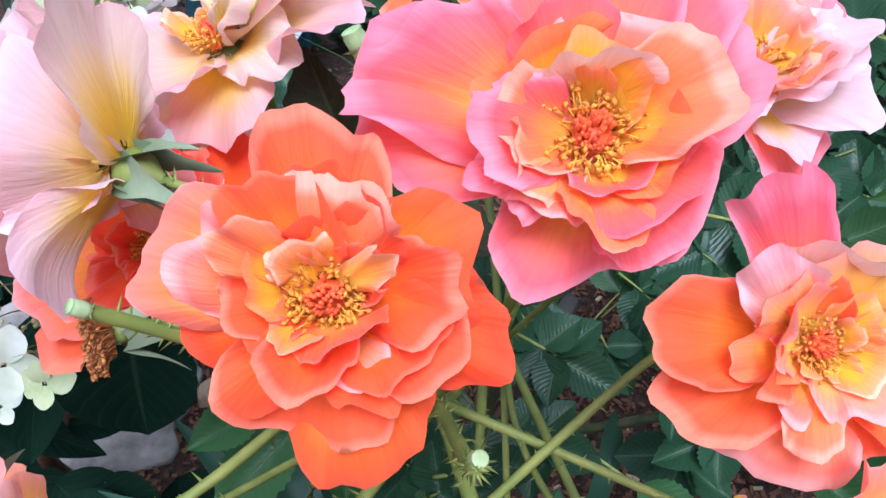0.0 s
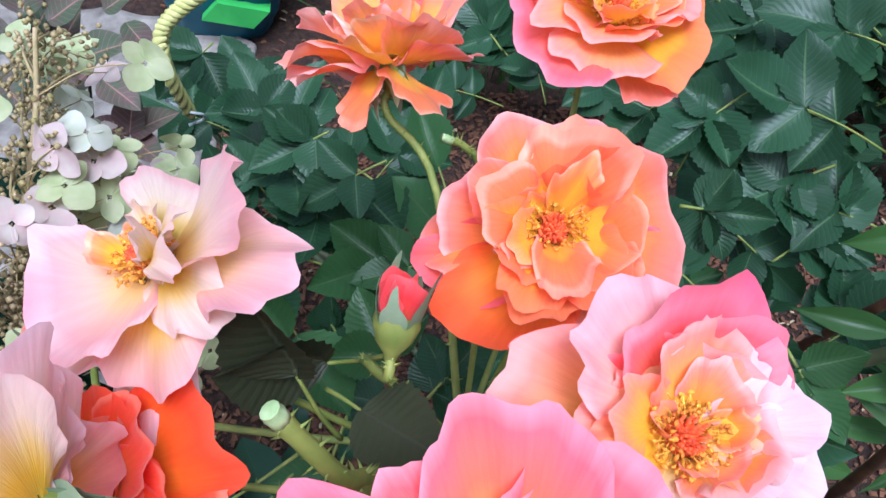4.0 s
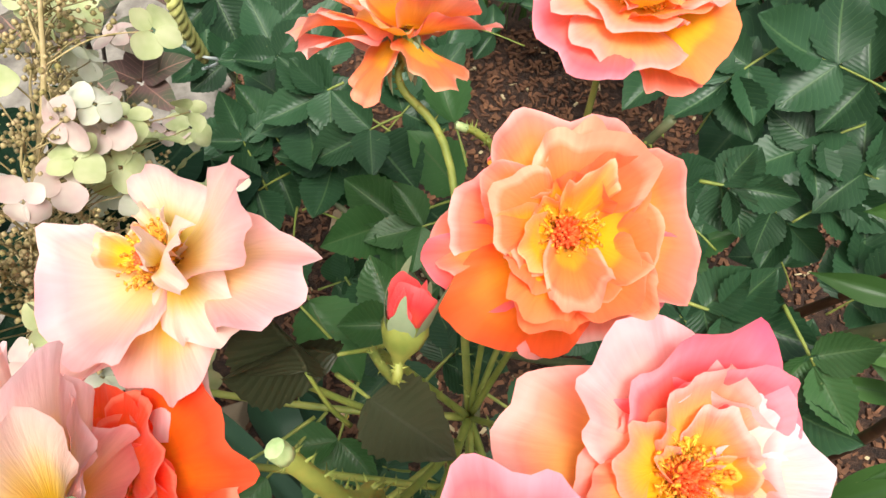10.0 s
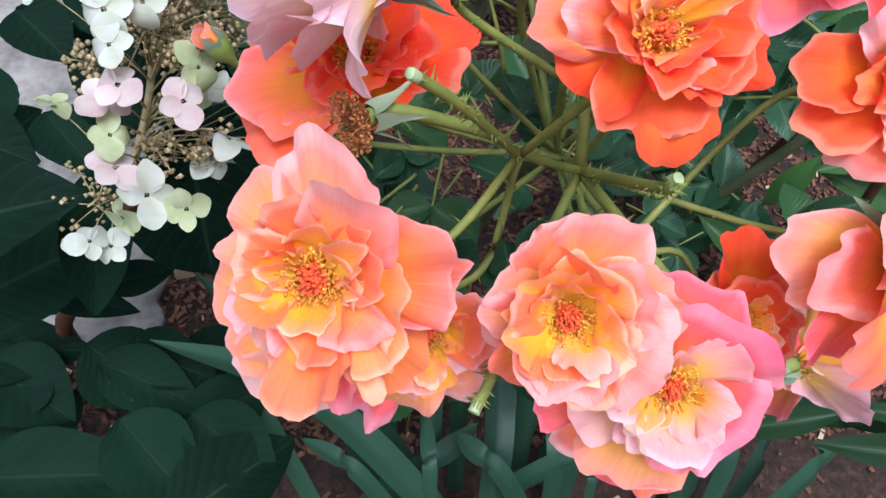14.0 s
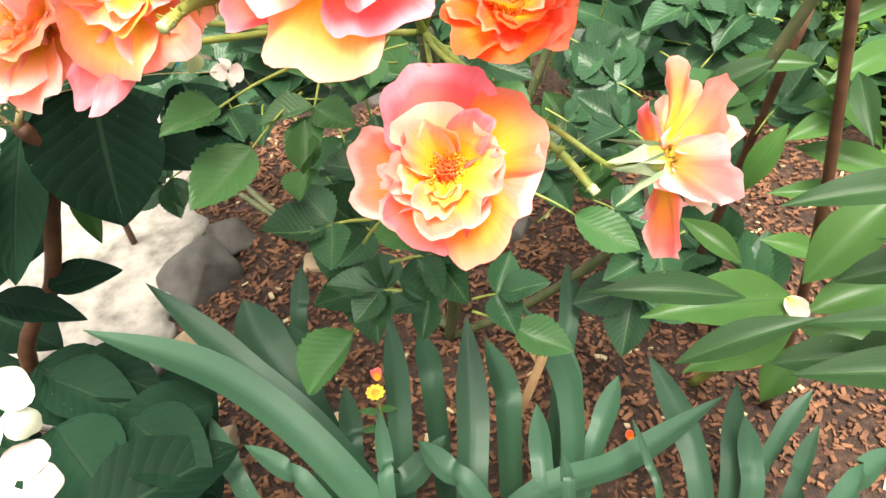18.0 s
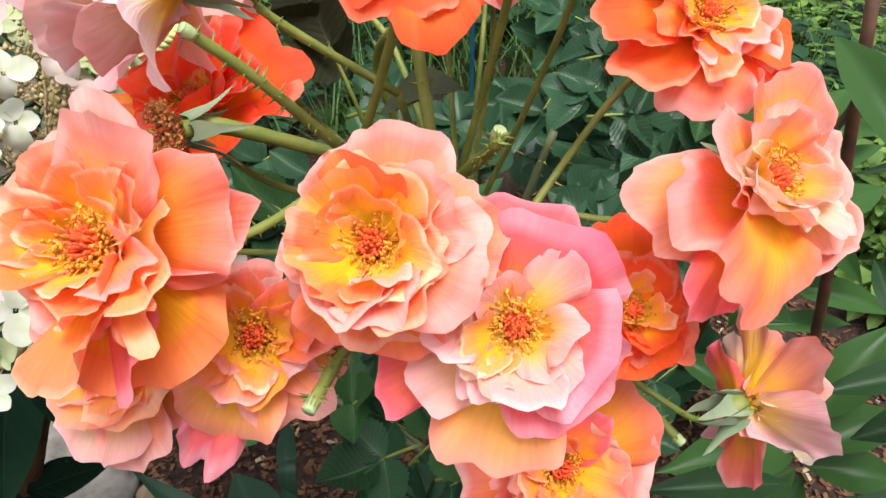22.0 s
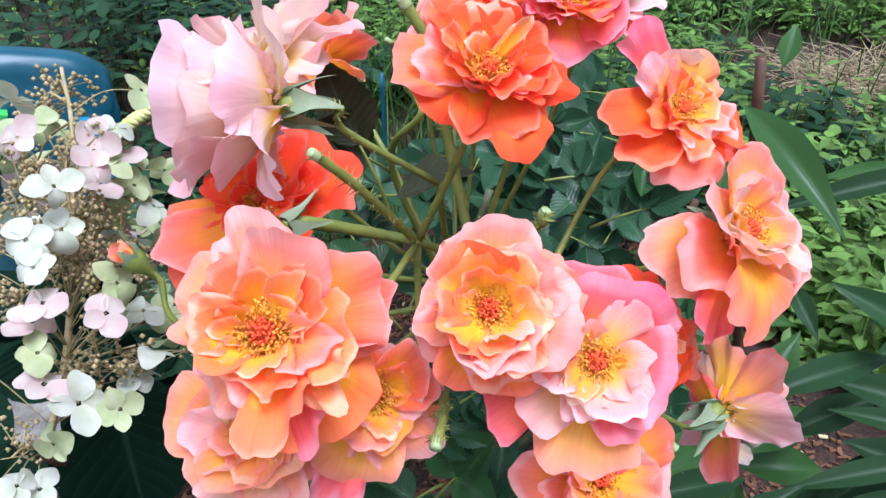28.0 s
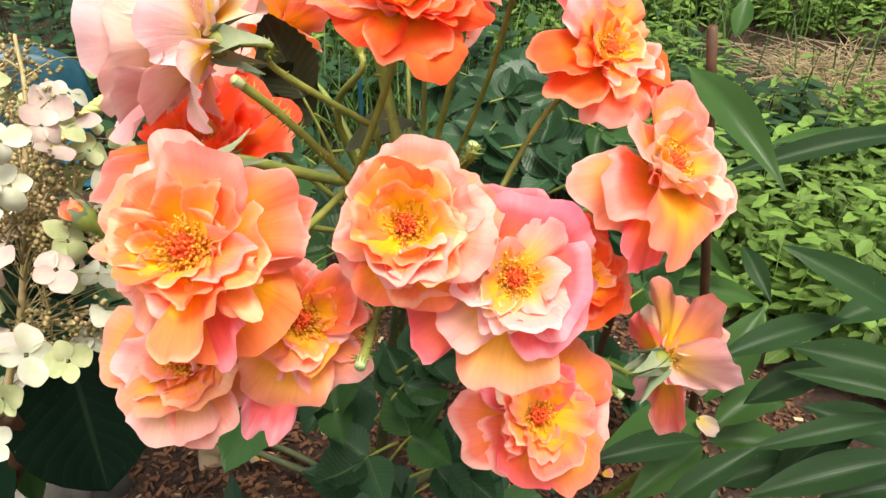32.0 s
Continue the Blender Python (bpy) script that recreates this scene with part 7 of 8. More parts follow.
spray(bush, (-0.098, 0.357, 0.410), (-0.091, 0.318, 0.425), 0.0580, 326, "rose", 0, (0.10, -0.45, 1.10))
spray(bush, (-0.082, 0.356, 0.410), (-0.038, 0.334, 0.425), 0.0560, 327, "rose", 0, (0.10, -0.45, 1.10))
spray(bush, (-0.035, 0.411, 0.390), (0.007, 0.370, 0.405), 0.0600, 328, "rose", 0, (0.10, -0.45, 1.10))
spray(bush, (0.035, 0.372, 0.470), (0.023, 0.399, 0.485), 0.0550, 329, "fresh", 0, (0.10, -0.45, 1.10))
spray(bush, (0.024, 0.359, 0.440), (-0.017, 0.327, 0.455), 0.0600, 330, "fresh", 1, (0.10, -0.45, 1.10))
spray(bush, (-0.102, 0.477, 0.350), (-0.144, 0.413, 0.365), 0.0600, 331, "rose", 1, (0.10, -0.45, 1.10))


# ---- weeds and grass round the bed ----
def meadow():
    rng = np.random.default_rng(9)
    weeds, grass, straw = Soup(), Soup(), Soup()
    for k in range(10500):
        x, y = (rng.uniform(0.5, 1.9), rng.uniform(0.10, 1.5)) if k < 3600 else ((rng.uniform(-1.4, 3.6), rng.uniform(0.1, 4.2)) if k < 7500 else (rng.uniform(0.4, 3.0), rng.uniform(1.4, 3.6)))
        if x < 0.80 + 0.15 * noise.noise(Vector((y * 3, 0, 0))) and y < 1.6:
            continue
        if x < -0.2 and y < 1.8:
            continue
        if noise.noise(Vector((x * 2.2, y * 2.2, 4))) < -0.30:
            continue
        if (x - 1.6) ** 2 + (y - 1.3) ** 2 < 0.14:
            continue
        h = rng.uniform(0.04, 0.20)
        tip = np.array([x + rng.normal() * 0.03, y + rng.normal() * 0.03, h])
        for lv in range(3):
            at = 0.45 + 0.27 * lv
            turn = rng.uniform(0, 6.28)
            for sd in (0, math.pi):
                a = turn + sd + rng.uniform(-0.4, 0.4)
                ln = rng.uniform(0.024, 0.058) * (1.1 - 0.15 * lv)
                wd = ln * rng.uniform(0.38, 0.58)
                c, s = math.cos(a), math.sin(a)
                p = np.array([x, y, 0]) * (1 - at) + tip * at
                dz = rng.uniform(-0.55, 0.45) * ln
                pts = [(0, 0, 0), (0.35, -0.5, 0.45), (0.72, -0.36, 0.75), (1, 0, 0.8), (0.72, 0.36, 0.75), (0.35, 0.5, 0.45)]
                weeds.add([(p[0] + u * ln * c - w * wd * s, p[1] + u * ln * s + w * wd * c, p[2] + k * dz + 0.12 * abs(w) * ln) for u, w, k in pts], [(0, 1, 2, 3), (0, 3, 4, 5)], [(0.5 + w, u) for u, w, k in pts])
        v, f, u = tube_data(np.array([(x, y, -0.005), tip]), 0.001, 0.0007, 3)
        weeds.add(v, f, u)
    for k in range(8200):
        near = k >= 4200
        x, y = (rng.uniform(-0.05, 1.0), rng.uniform(0.95, 1.7)) if 4200 <= k < 5200 else (rng.uniform(0.2, 3.2), rng.uniform(1.5, 3.8)) if near else (rng.uniform(-1.6, 3.6), rng.uniform(0.9, 4.4))
        if not near and (noise.noise(Vector((x * 1.7, y * 1.7, 8))) < -0.05 or (x < -0.2 and y < 1.6)):
            continue
        ln, a, lean = rng.uniform(0.08, 0.32), rng.uniform(0, 6.28), rng.uniform(0.1, 0.9)
        c, s = math.cos(a), math.sin(a)
        w = rng.uniform(0.002, 0.005)
        vs, uv = [], []
        for j in range(5):
            t = j / 4
            r = lean * ln * t * t
            for sd in (-1, 1):
                vs.append((x + r * c - sd * w * (1 - t * 0.9) * s, y + r * s + sd * w * (1 - t * 0.9) * c, ln * t * (1 - 0.3 * lean * t)))
                uv.append((0.5 + 0.4 * sd, t))
        grass.add(vs, [(2 * j, 2 * j + 1, 2 * j + 3, 2 * j + 2) for j in range(4)], uv)
    for _ in range(600):
        x, y = rng.normal(1.58, 0.13), rng.normal(1.22, 0.10)
        a, ln = rng.uniform(0, 6.28), rng.uniform(0.06, 0.22)
        z = rng.uniform(0.01, 0.07)
        p = np.array([(x, y, z), (x + ln * math.cos(a), y + ln * math.sin(a), z + rng.uniform(-0.02, 0.04))])
        v, f, u = tube_data(p, 0.0016, 0.001, 3)
        straw.add(v, f, u)
    shade = Soup()
    for _ in range(12000):
        x, y = rng.uniform(-1.7, 1.3), rng.uniform(0.75, 3.0)
        if x < 0.40 and y < 1.15:
            continue
        if noise.noise(Vector((x * 2.6, y * 2.6, 14))) < -0.12 or (x < -0.1 and y < 1.16):
            continue
        top = 0.10 + 0.30 * max(0.0, noise.noise(Vector((x * 1.9, y * 1.9, 2))) + 0.35)
        z = top * rng.uniform(0.35, 1.0)
        a, ln = rng.uniform(0, 6.28), rng.uniform(0.03, 0.07)
        wd, dz = ln * rng.uniform(0.4, 0.6), rng.uniform(-0.5, 0.3) * ln
        c, s = math.cos(a), math.sin(a)
        pts = [(0, 0, 0), (0.25, -0.42, 0.3), (0.6, -0.45, 0.6), (1, 0, 1.0), (0.6, 0.45, 0.6), (0.25, 0.42, 0.3)]
        shade.add([(x + u * ln * c - w * wd * s, y + u * ln * s + w * wd * c, z + k * dz) for u, w, k in pts], [(0, 1, 2, 3), (0, 3, 4, 5)], [(0.5 + w, u) for u, w, k in pts])
        if rng.uniform() < 0.25:
            v, f, u = tube_data(np.array([(x, y, -0.005), (x + rng.normal() * 0.02, y, z)]), 0.0015, 0.001, 3)
            shade.add(v, f, u)
    tagged(new("undergrowth", shade.mesh("undergrowth", LEAF["thicket"])), "dark green leafy undergrowth behind the bed", "undergrowth", kind="stuff")
    tagged(new("weeds", weeds.mesh("weeds", LEAF["weed"])), "low bright green weeds covering the ground", "weeds", kind="stuff")
    tagged(new("grass", grass.mesh("grass", LEAF["grass"])), "long green grass beyond the bed", "grass", kind="stuff")
    tagged(new("straw_heap", straw.mesh("straw_heap", STRAW)), "heap of pale dry cut straw on ground", "straw", kind="stuff")


meadow()


# ---- cut stems, bud and spent head ----
def cut_stem(pts, r, seed, label):
    ob = thing("cut_rose_stem", label, "rose stem", "pruned rose stems")
    part("stem", tube("stem", pts, r, r * 1.05, STEM, 6, 10, 0.05, seed), ob)
    a, b = np.array(pts[0], float), np.array(pts[1], float)
    d = (a - b) / np.linalg.norm(a - b)
    part("cut_end", tube("cut_end", [a - d * 0.003, a + d * 0.0006, a + d * 0.0012], r * 1.12, r * 1.0, PITH, 3, 10, 0.08, seed + 1), ob, "pale green cut end")
    tagged(part("prickle_coat", prickles("prickle_coat", pts, r, 70, seed, 0.0042), ob), kind="stuff")


cut_stem([(0.008, 0.106, 0.773), (0.020, 0.101, 0.748), (0.024, 0.106, 0.719), (0.027, 0.080, 0.668)], 0.0022, 1, "thick cut rose stem with pale green end")
cut_stem([(-0.039, 0.052, 0.747), (-0.026, 0.058, 0.730), (-0.012, 0.064, 0.709), (-0.001, 0.069, 0.692)], 0.0016, 2, "cut prickly rose stem beside a spent flower")
cut_stem([(0.034, 0.232, 0.711), (0.041, 0.233, 0.706), (0.048, 0.231, 0.696), (0.053, 0.218, 0.668), (0.050, 0.165, 0.570)], 0.0014, 3, "short cut rose stem with green end")
cut_stem([(0.059, -0.005, 0.695), (0.051, 0.015, 0.680), (0.027, 0.080, 0.668)], 0.0020, 4, "thin cut stem with frayed green end")
cut_stem([(-0.021, -0.010, 0.672), (-0.015, -0.000, 0.673), (-0.005, 0.024, 0.667), (0.027, 0.080, 0.668)], 0.0018, 5, "cut green stem between the blossoms")
cut_stem([(0.039, 0.043, 0.713), (0.037, 0.045, 0.706), (0.027, 0.080, 0.668)], 0.0019, 6, "short stem with dry reddish cut end")
cut_stem([(0.116, 0.030, 0.564), (0.104, 0.046, 0.573), (0.096, 0.056, 0.576), (0.050, 0.165, 0.570)], 0.0019, 7, "forked cut stem under the peach rose")

spent = thing("spent_rose", "withered rose head with bare brown stamens", "rose", m=Matrix.Translation((-0.052, 0.070, 0.709)) @ frame_of((-0.75, -0.45, 0.2)))
srng = np.random.default_rng(4)
sfl, san = stamen_meshes(0.0098, srng, 220, True)
tagged(part("filament_tuft", sfl, spent, "dry brown filaments"), kind="stuff")
tagged(part("anther_tuft", san, spent, "dry brown anthers"), kind="stuff")
for k in range(5):
    part("sepal", sepal_mesh(0.017, 0.0065, radians(-75 + srng.uniform(-15, 15)), radians(-25), 60 + k), spent, "faded pinkish sepal", Matrix.Rotation(1.256 * k, 4, "Z") @ Matrix.Translation((0, 0.004, -0.003)))
part("flower_stalk", tube("flower_stalk", [(0, 0, 0.0), (0, 0, -0.012), tuple(spent.matrix_basis.inverted() @ Vector((-0.01, 0.08, 0.690))), tuple(spent.matrix_basis.inverted() @ Vector(KNOT))], 0.0030, 0.0018, STEM), spent)


def rose_bud(label, base, tip, radius, seed, stem, tone="red"):
    """A closed bud: a wrapped spindle of petals held by long sepals."""
    b, t = Vector(base), Vector(tip)
    m = Matrix.Translation(b) @ frame_of(t - b)
    h = (t - b).length
    ob = thing("rose_bud", label, "rose bud", "rose buds", m=m)
    for k in range(5):
        me = petal_mesh("petal", PETAL[tone], h * (0.92 - 0.03 * k), radius * 1.9, radians(94), radians(-26 - 4 * k), 0.34, 0.02, seed + k, 0.02, 0.35, 0.1, -0.2)
        part("petal", me, ob, "", Matrix.Rotation(1.256 * k + 0.4, 4, "Z") @ Matrix.Translation((0, radius * 0.55, 0)))
    for k in range(5):
        me = sepal_mesh(h * (0.86 + 0.34 * (k % 2)), radius * 1.25, radians(76), radians(-26 + 26 * (k == 1)), seed * 3 + k)
        part("sepal", me, ob, "green sepal", Matrix.Rotation(1.256 * k, 4, "Z") @ Matrix.Translation((0, radius * 0.78, -0.001)))
    prof = [(radius * 0.9, 0.004), (radius * 1.0, 0.0), (radius * 0.8, -0.005), (radius * 0.4, -0.009), (0.0017, -0.012)]
    vs = [(r * math.cos(a * 0.6283), r * math.sin(a * 0.6283), z) for r, z in prof for a in range(10)]
    fs = [(j * 10 + i, j * 10 + (i + 1) % 10, (j + 1) * 10 + (i + 1) % 10, (j + 1) * 10 + i) for j in range(len(prof) - 1) for i in range(10)]
    part("hip", mesh_of("hip", vs, fs, STEM), ob)
    inv = m.inverted()
    pts = [(0, 0, -0.010), (0, 0, -0.018)] + [tuple(inv @ Vector(q)) for q in stem]
    part("flower_stalk", tube("flower_stalk", pts, 0.0015, 0.0019, STEM), ob)
    tagged(part("prickle_coat", prickles("prickle_coat", pts, 0.0016, 50, seed, 0.0026), ob), kind="stuff")
    return ob


rose_bud("closed red rose bud with pointed green sepals", (0.0255, 0.152, 0.722), (0.0275, 0.163, 0.7355), 0.0072, 31, [(0.014, 0.160, 0.672), HUB], "crimson")
rose_bud("half-open pale pink bud among hydrangea flowers", (-0.118, 0.174, 0.639), (-0.125, 0.175, 0.650), 0.0065, 47, [(-0.10, 0.16, 0.60), (-0.02, 0.16, 0.58), HUB], "pale")


# ---- purple-leaved shrub, cord, bag and stake ----
shrub = thing("purple_shrub", "shrub with dull purple and green leaves", "shrub")
part("stem", tube("stem", [(-0.42, 0.62, 0.0), (-0.38, 0.56, 0.25), (-0.304, 0.489, 0.448), (-0.330, 0.513, 0.484)], 0.005, 0.002, BROWN), shrub)
part("twig", tube("twig", [(-0.38, 0.56, 0.25), (-0.283, 0.472, 0.416), (-0.248, 0.455, 0.427)], 0.003, 0.002, BROWN), shrub)
leaf(shrub, "purple", (-0.248, 0.455, 0.427), (-0.239, 0.481, 0.461), 0.0281, 501, 0.08, shape="ovate", face=(0.2, -0.3, 1.0))
leaf(shrub, "purple", (-0.247, 0.456, 0.428), (-0.201, 0.465, 0.450), 0.0263, 502, 0.08, shape="ovate", face=(0.2, -0.3, 1.0))
leaf(shrub, "purple", (-0.246, 0.453, 0.426), (-0.206, 0.423, 0.431), 0.0263, 503, 0.08, shape="ovate", face=(0.2, -0.3, 1.0))
leaf(shrub, "purple", (-0.249, 0.452, 0.425), (-0.259, 0.415, 0.431), 0.0281, 504, 0.08, shape="ovate", face=(0.2, -0.3, 1.0))
leaf(shrub, "purple", (-0.251, 0.455, 0.427), (-0.272, 0.450, 0.449), 0.0225, 505, 0.08, shape="ovate", face=(0.2, -0.3, 1.0))
leaf(shrub, "purple", (-0.311, 0.473, 0.441), (-0.262, 0.505, 0.474), 0.0319, 506, 0.08, shape="ovate", face=(0.2, -0.3, 1.0))
leaf(shrub, "purple", (-0.320, 0.495, 0.452), (-0.343, 0.466, 0.462), 0.0338, 507, 0.08, shape="ovate", face=(0.2, -0.3, 1.0))
leaf(shrub, "purple", (-0.304, 0.485, 0.446), (-0.343, 0.449, 0.454), 0.0356, 508, 0.08, shape="ovate", face=(0.2, -0.3, 1.0))
leaf(shrub, "purple", (-0.326, 0.507, 0.458), (-0.348, 0.514, 0.486), 0.0300, 509, 0.08, shape="ovate", face=(0.2, -0.3, 1.0))
leaf(shrub, "purple", (-0.318, 0.513, 0.460), (-0.292, 0.536, 0.491), 0.0338, 510, 0.08, shape="ovate", face=(0.2, -0.3, 1.0))
leaf(shrub, "purple", (-0.342, 0.517, 0.464), (-0.313, 0.549, 0.499), 0.0300, 511, 0.08, shape="ovate", face=(0.2, -0.3, 1.0))
leaf(shrub, "purple", (-0.292, 0.470, 0.437), (-0.317, 0.433, 0.444), 0.0263, 512, 0.08, shape="ovate", face=(0.2, -0.3, 1.0))
leaf(shrub, "purple", (-0.356, 0.515, 0.464), (-0.384, 0.505, 0.484), 0.0338, 513, 0.08, shape="ovate", face=(0.2, -0.3, 1.0))
leaf(shrub, "purple", (-0.320, 0.502, 0.510), (-0.317, 0.527, 0.536), 0.0356, 514, 0.08, shape="ovate", face=(0.2, -0.3, 1.0))
leaf(shrub, "purple", (-0.301, 0.501, 0.507), (-0.267, 0.519, 0.523), 0.0338, 515, 0.08, shape="ovate", face=(0.2, -0.3, 1.0))
leaf(shrub, "purple", (-0.323, 0.486, 0.501), (-0.342, 0.471, 0.507), 0.0375, 516, 0.08, shape="ovate", face=(0.2, -0.3, 1.0))
leaf(shrub, "purple", (-0.302, 0.472, 0.491), (-0.270, 0.442, 0.480), 0.0300, 517, 0.08, shape="ovate", face=(0.2, -0.3, 1.0))
leaf(shrub, "purple", (-0.339, 0.459, 0.488), (-0.306, 0.432, 0.480), 0.0356, 518, 0.08, shape="ovate", face=(0.2, -0.3, 1.0))
leaf(shrub, "purple", (-0.271, 0.481, 0.491), (-0.231, 0.490, 0.501), 0.0300, 519, 0.08, shape="ovate", face=(0.2, -0.3, 1.0))
leaf(shrub, "purple", (-0.287, 0.458, 0.480), (-0.299, 0.417, 0.470), 0.0319, 520, 0.08, shape="ovate", face=(0.2, -0.3, 1.0))
leaf(shrub, "purple", (-0.241, 0.510, 0.503), (-0.209, 0.479, 0.492), 0.0225, 521, 0.08, shape="ovate", face=(0.2, -0.3, 1.0))
leaf(shrub, "purple", (-0.260, 0.516, 0.509), (-0.229, 0.529, 0.523), 0.0263, 522, 0.08, shape="ovate", face=(0.2, -0.3, 1.0))
leaf(shrub, "purple", (-0.345, 0.511, 0.519), (-0.363, 0.484, 0.518), 0.0375, 523, 0.08, shape="ovate", face=(0.2, -0.3, 1.0))
leaf(shrub, "purple", (-0.255, 0.467, 0.481), (-0.219, 0.444, 0.473), 0.0300, 524, 0.08, shape="ovate", face=(0.2, -0.3, 1.0))
leaf(shrub, "purple", (-0.274, 0.432, 0.463), (-0.238, 0.407, 0.455), 0.0319, 525, 0.08, shape="ovate", face=(0.2, -0.3, 1.0))
for foot in ((-0.307, 0.504, 0.498), (-0.271, 0.476, 0.476)):
    part("twig", tube("twig", [(-0.38, 0.56, 0.25), foot], 0.0025, 0.0015, BROWN), shrub)

cord = thing("twisted_cord", "yellow-green twisted plastic cord tied round a cane", "cord")
CORD_LINE = smooth_line([(-0.211, 0.500, 0.409), (-0.204, 0.478, 0.488), (-0.199, 0.486, 0.519), (-0.176, 0.497, 0.539), (-0.140, 0.504, 0.561), (-0.101, 0.507, 0.580), (0.015, 0.458, 0.659), (0.087, 0.470, 0.672)], 22)
for strand in range(3):
    pts = []
    tang = np.gradient(CORD_LINE, axis=0)
    for i, q in enumerate(CORD_LINE):
        t = tang[i] / np.linalg.norm(tang[i])
        a = np.cross(t, (0.2, 0.3, 0.9))
        a /= np.linalg.norm(a)
        b = np.cross(t, a)
        th = i * 0.62 + strand * 2.094
        pts.append(q + (a * math.cos(th) + b * math.sin(th)) * 0.0031)
    v, f, u = tube_data(np.array(pts), 0.0037, 0.0037, 6)
    part("strand", mesh_of("strand", v, f, CORD, u), cord)
clip = tube("clip", [(CORD_LINE[0] + np.array(q)) for q in ((-0.02, 0.004, 0.012), (0.004, -0.008, 0.012), (0.012, 0.0, 0.0), (0.006, 0.006, -0.014), (-0.006, 0.0, -0.016))], 0.0014, 0.0014, CLIPM)
part("clip", clip, cord, "translucent plastic clip")


def build_bag():
    """A crumpled upright plastic sack of potting soil with printed marks on its front."""
    ob = thing("plastic_bag", "upright crumpled teal plastic sack with white print", "plastic bag", m=Matrix.Translation((-0.425, 1.08, -0.012)) @ Matrix.Rotation(0.26, 4, "Y") @ Matrix.Rotation(0.15, 4, "Z") @ Matrix.Rotation(-0.08, 4, "X"))
    bm = bmesh.new()
    bmesh.ops.create_icosphere(bm, subdivisions=5, radius=1.0)
    for v in bm.verts:
        p = v.co.copy()
        q = Vector([math.copysign(abs(c) ** 0.55, c) for c in p])
        w = 1 + 0.06 * noise.noise(p * 3.1) + 0.035 * noise.noise(p * 9)
        v.co = Vector((q.x * (0.115 + 0.020 * q.z) * w, q.y * 0.070 * w * (1 - 0.35 * max(0, q.z)), q.z * 0.235 + 0.228))
    me = bpy.data.meshes.new("bag_body")
    bm.to_mesh(me)
    bm.free()
    me.materials.append(TEAL)
    me.polygons.foreach_set("use_smooth", np.ones(len(me.polygons), dtype=bool))
    part("bag_body", me, ob)

    def mark(name, x, z, w, h, mat, label, lean=0.0):
        vs = [(x + a * w / 2 + b * h * lean, -0.083 + 0.05 * max(0, z - 0.2), z + b * h / 2) for a, b in ((-1, -1), (1, -1), (1, 1), (-1, 1))]
        back = [(q[0], q[1] + 0.030, q[2]) for q in vs]
        part(name, mesh_of(name, vs + back, [(0, 1, 2, 3), (7, 6, 5, 4), (1, 0, 4, 5), (2, 1, 5, 6), (3, 2, 6, 7), (0, 3, 7, 4)], mat, None, False), ob, label)

    for x, w, h in ((-0.060, 0.016, 0.050), (-0.028, 0.022, 0.040), (0.006, 0.018, 0.046), (0.040, 0.024, 0.050), (0.072, 0.018, 0.042)):
        mark("print_bar", x, 0.185, w, h, LETTER, "white printed bar", 0.2)
    mark("print_patch", 0.030, 0.100, 0.085, 0.040, LOGO, "bright green printed patch", 0.3)
    mark("print_patch", -0.085, 0.30, 0.050, 0.16, LOGO, "bright green printed patch", 0.1)
    mark("print_patch", 0.08, 0.31, 0.050, 0.12, BLUE, "blue printed patch", -0.1)
    for k in range(8):
        mark("print_dash", -0.03 + 0.022 * (k % 4), 0.25 + 0.035 * (k // 4), 0.012, 0.006, CORD, "small yellow printed dash")


build_bag()

stake = thing("plant_stake", "thin dark green plastic plant stake in soil", "stake")
part("pole", tube("pole", [(0.23, 1.05, 0.0), (0.232, 1.05, 0.15), (0.236, 1.052, 0.34)], 0.0045, 0.004, TEAL), stake)


# ---- fallen petals and a marigold ----
def fallen_petal(at, nrm, size, tone, seed):
    ob = new("fallen_petal", petal_mesh("fallen_petal", PETAL[tone], size, size * 0.8, 0.3, 0.4, 0.2, 0.08, seed))
    ob.matrix_basis = Matrix.Translation(at) @ frame_of(nrm, seed * 1.3)
    tagged(ob, "small fallen pink and cream rose petal", "petal", "fallen petals")


fallen_petal((0.322, 0.169, 0.313), (-0.2, -0.6, 0.8), 0.022, "cream", 3)
fallen_petal((-0.044, 0.332, 0.012), (0.1, -0.2, 1.0), 0.018, "pink", 5)
fallen_petal((-0.085, 0.283, 0.012), (0.1, -0.2, 1.0), 0.016, "cream", 6)
fallen_petal((-0.068, 0.245, 0.012), (0.1, -0.2, 1.0), 0.014, "pink", 7)
fallen_petal((-0.073, 0.525, 0.012), (0.1, -0.2, 1.0), 0.020, "pale", 8)
fallen_petal((0.059, 0.676, 0.012), (0.1, -0.2, 1.0), 0.018, "pink", 9)
fallen_petal((0.249, 0.220, 0.012), (0.1, -0.2, 1.0), 0.014, "red", 10)
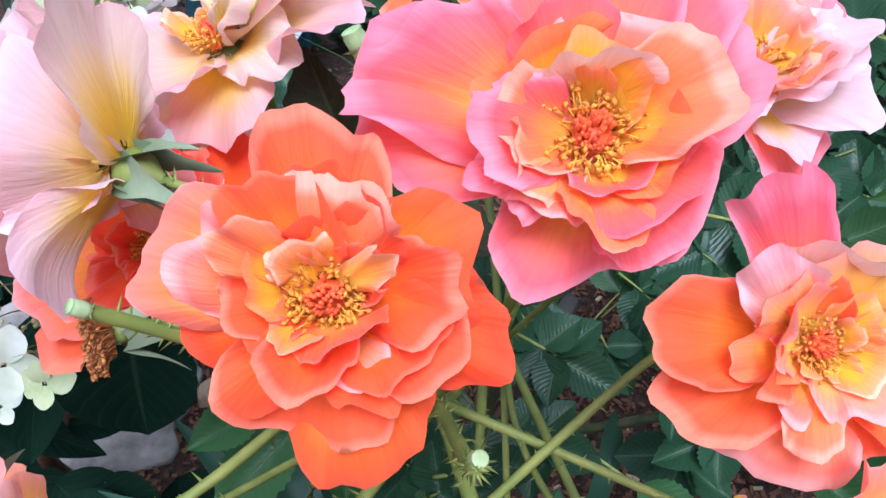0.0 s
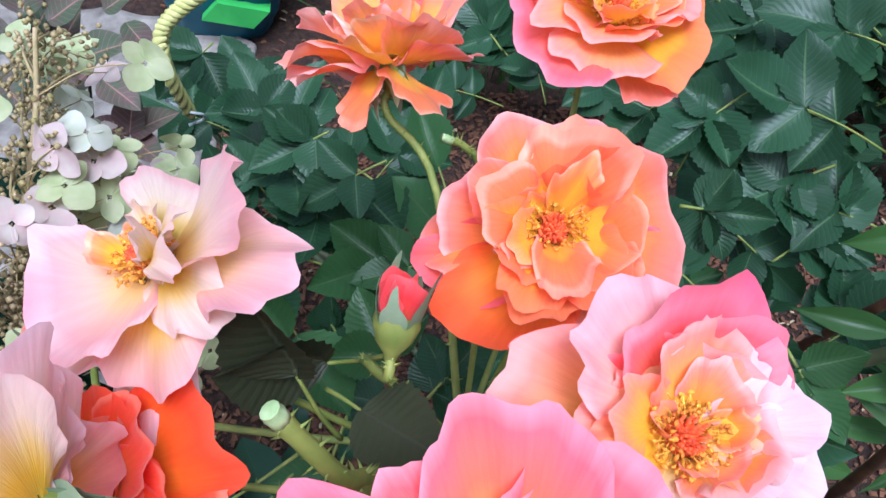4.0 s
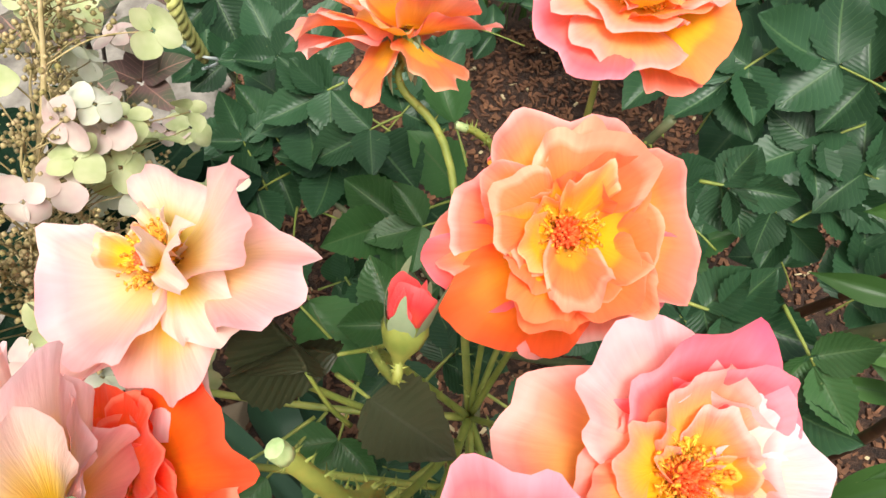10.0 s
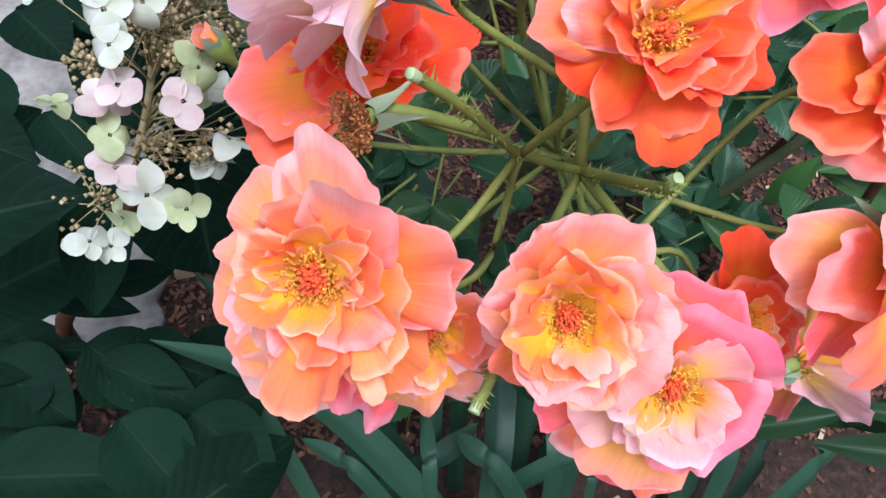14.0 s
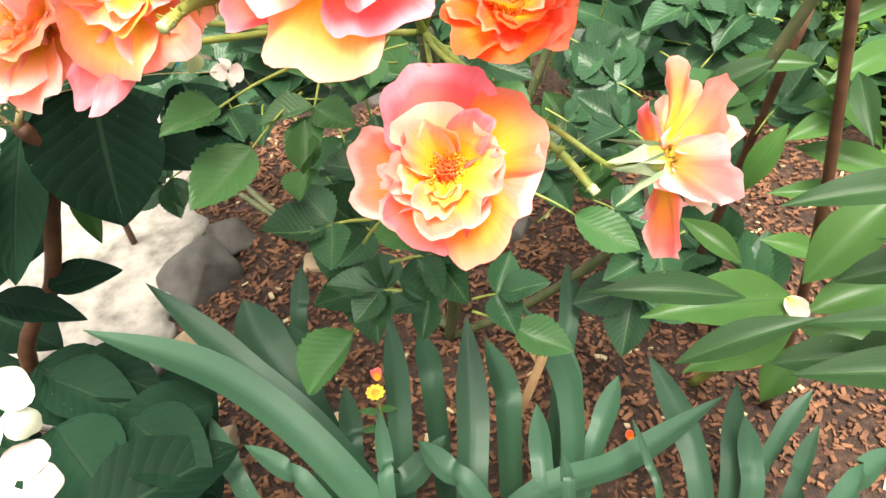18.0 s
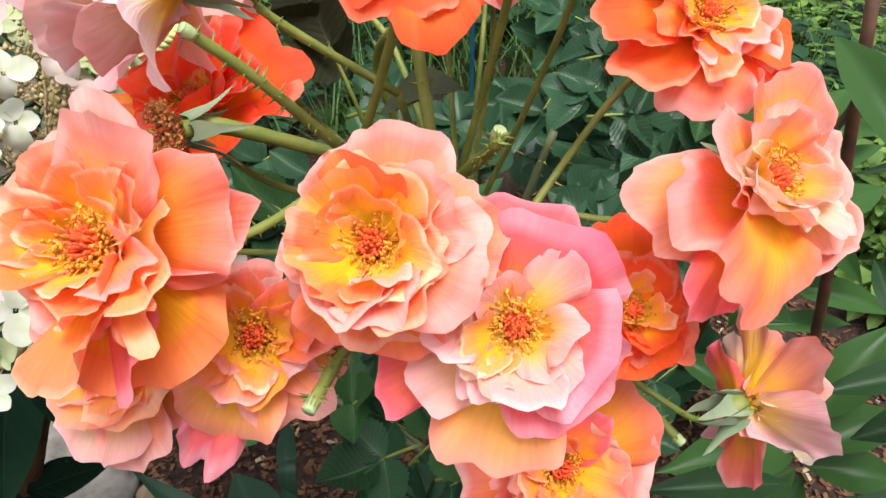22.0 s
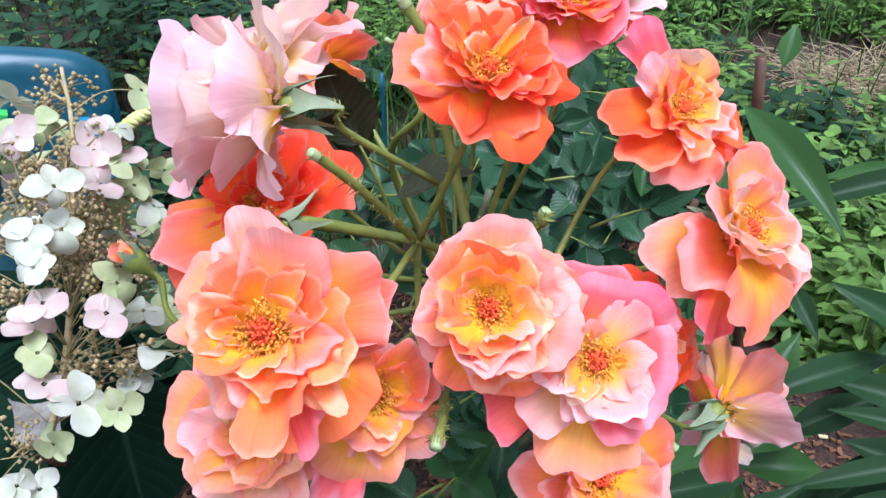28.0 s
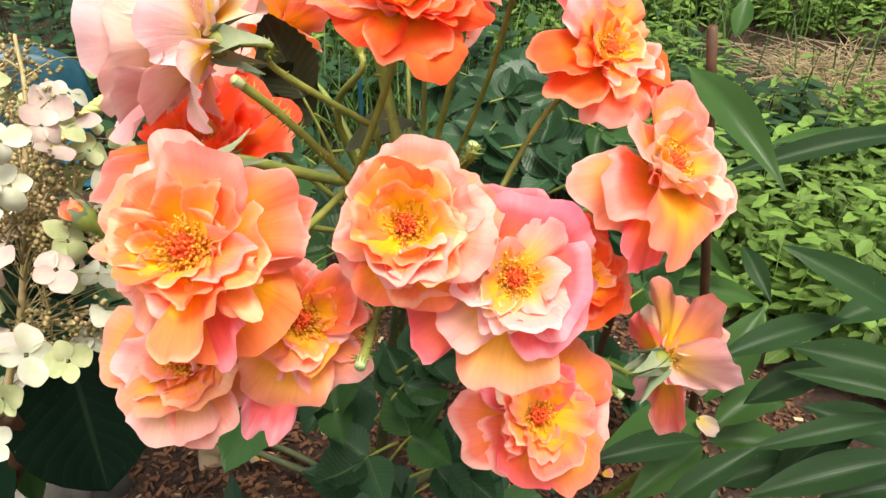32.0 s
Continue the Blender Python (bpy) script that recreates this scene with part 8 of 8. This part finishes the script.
fallen_petal((-0.076, 0.524, 0.012), (0.1, -0.2, 1.0), 0.014, "cream", 11)
fallen_petal((0.442, 0.546, 0.012), (0.1, -0.2, 1.0), 0.016, "pale", 12)
fallen_petal((0.356, 0.330, 0.012), (0.1, -0.2, 1.0), 0.016, "pale", 13)

marigold = thing("marigold", "tiny yellow marigold with orange eye and green leaves", "marigold", m=Matrix.Translation((-0.017, 0.157, 0.243)))
for k in range(10):
    part("petal", blade_mesh("petal", GOLD, (0.002 * math.cos(k * 0.628), 0.002 * math.sin(k * 0.628), 0), (0.0085 * math.cos(k * 0.628), 0.0085 * math.sin(k * 0.628), 0.002), 0.005, 0.1, 0.1, k, "round"), marigold)
part("disc", mesh_of("disc", [(0.0035 * math.cos(i * 0.785), 0.0035 * math.sin(i * 0.785), 0.0015) for i in range(8)] + [(0, 0, 0.004)], [(i, (i + 1) % 8, 8) for i in range(8)], RUST), marigold, "orange disc")
part("stem", tube("stem", [(0, 0, -0.0005), (0.002, 0.002, -0.06), (0.0, 0.01, -0.16), (0.0, 0.02, -0.243)], 0.001, 0.0013, STEM), marigold)
for k, (x, y, z) in enumerate(((-0.02, 0.0, -0.025), (0.018, -0.004, -0.02), (-0.024, -0.006, -0.05), (0.02, 0.004, -0.045))):
    leaf(marigold, "fresh", (0.001, 0.002, z - 0.008), (x, y, z), 0.007, 900 + k, shape="lance")


near = thing("hydrangea_sprig", "white hydrangea floret on a thin stalk", "hydrangea flower")
part("floret", FLORETS[0], near, "large white floret", Matrix.Translation((-0.094, -0.064, 0.574)) @ frame_of((0.3, -0.6, 0.75), 0.5) @ Matrix.Scale(0.030, 4))
part("floret", FLORETS[5], near, "rosy white floret", Matrix.Translation((-0.090, -0.080, 0.557)) @ frame_of((0.1, -0.5, 0.85), 1.2) @ Matrix.Scale(0.030, 4))
part("stalk", tube("stalk", [(-0.097, -0.063, 0.570), (-0.179, -0.049, 0.489), (-0.42, 0.04, 0.0)], 0.0008, 0.0016, BUDS), near)
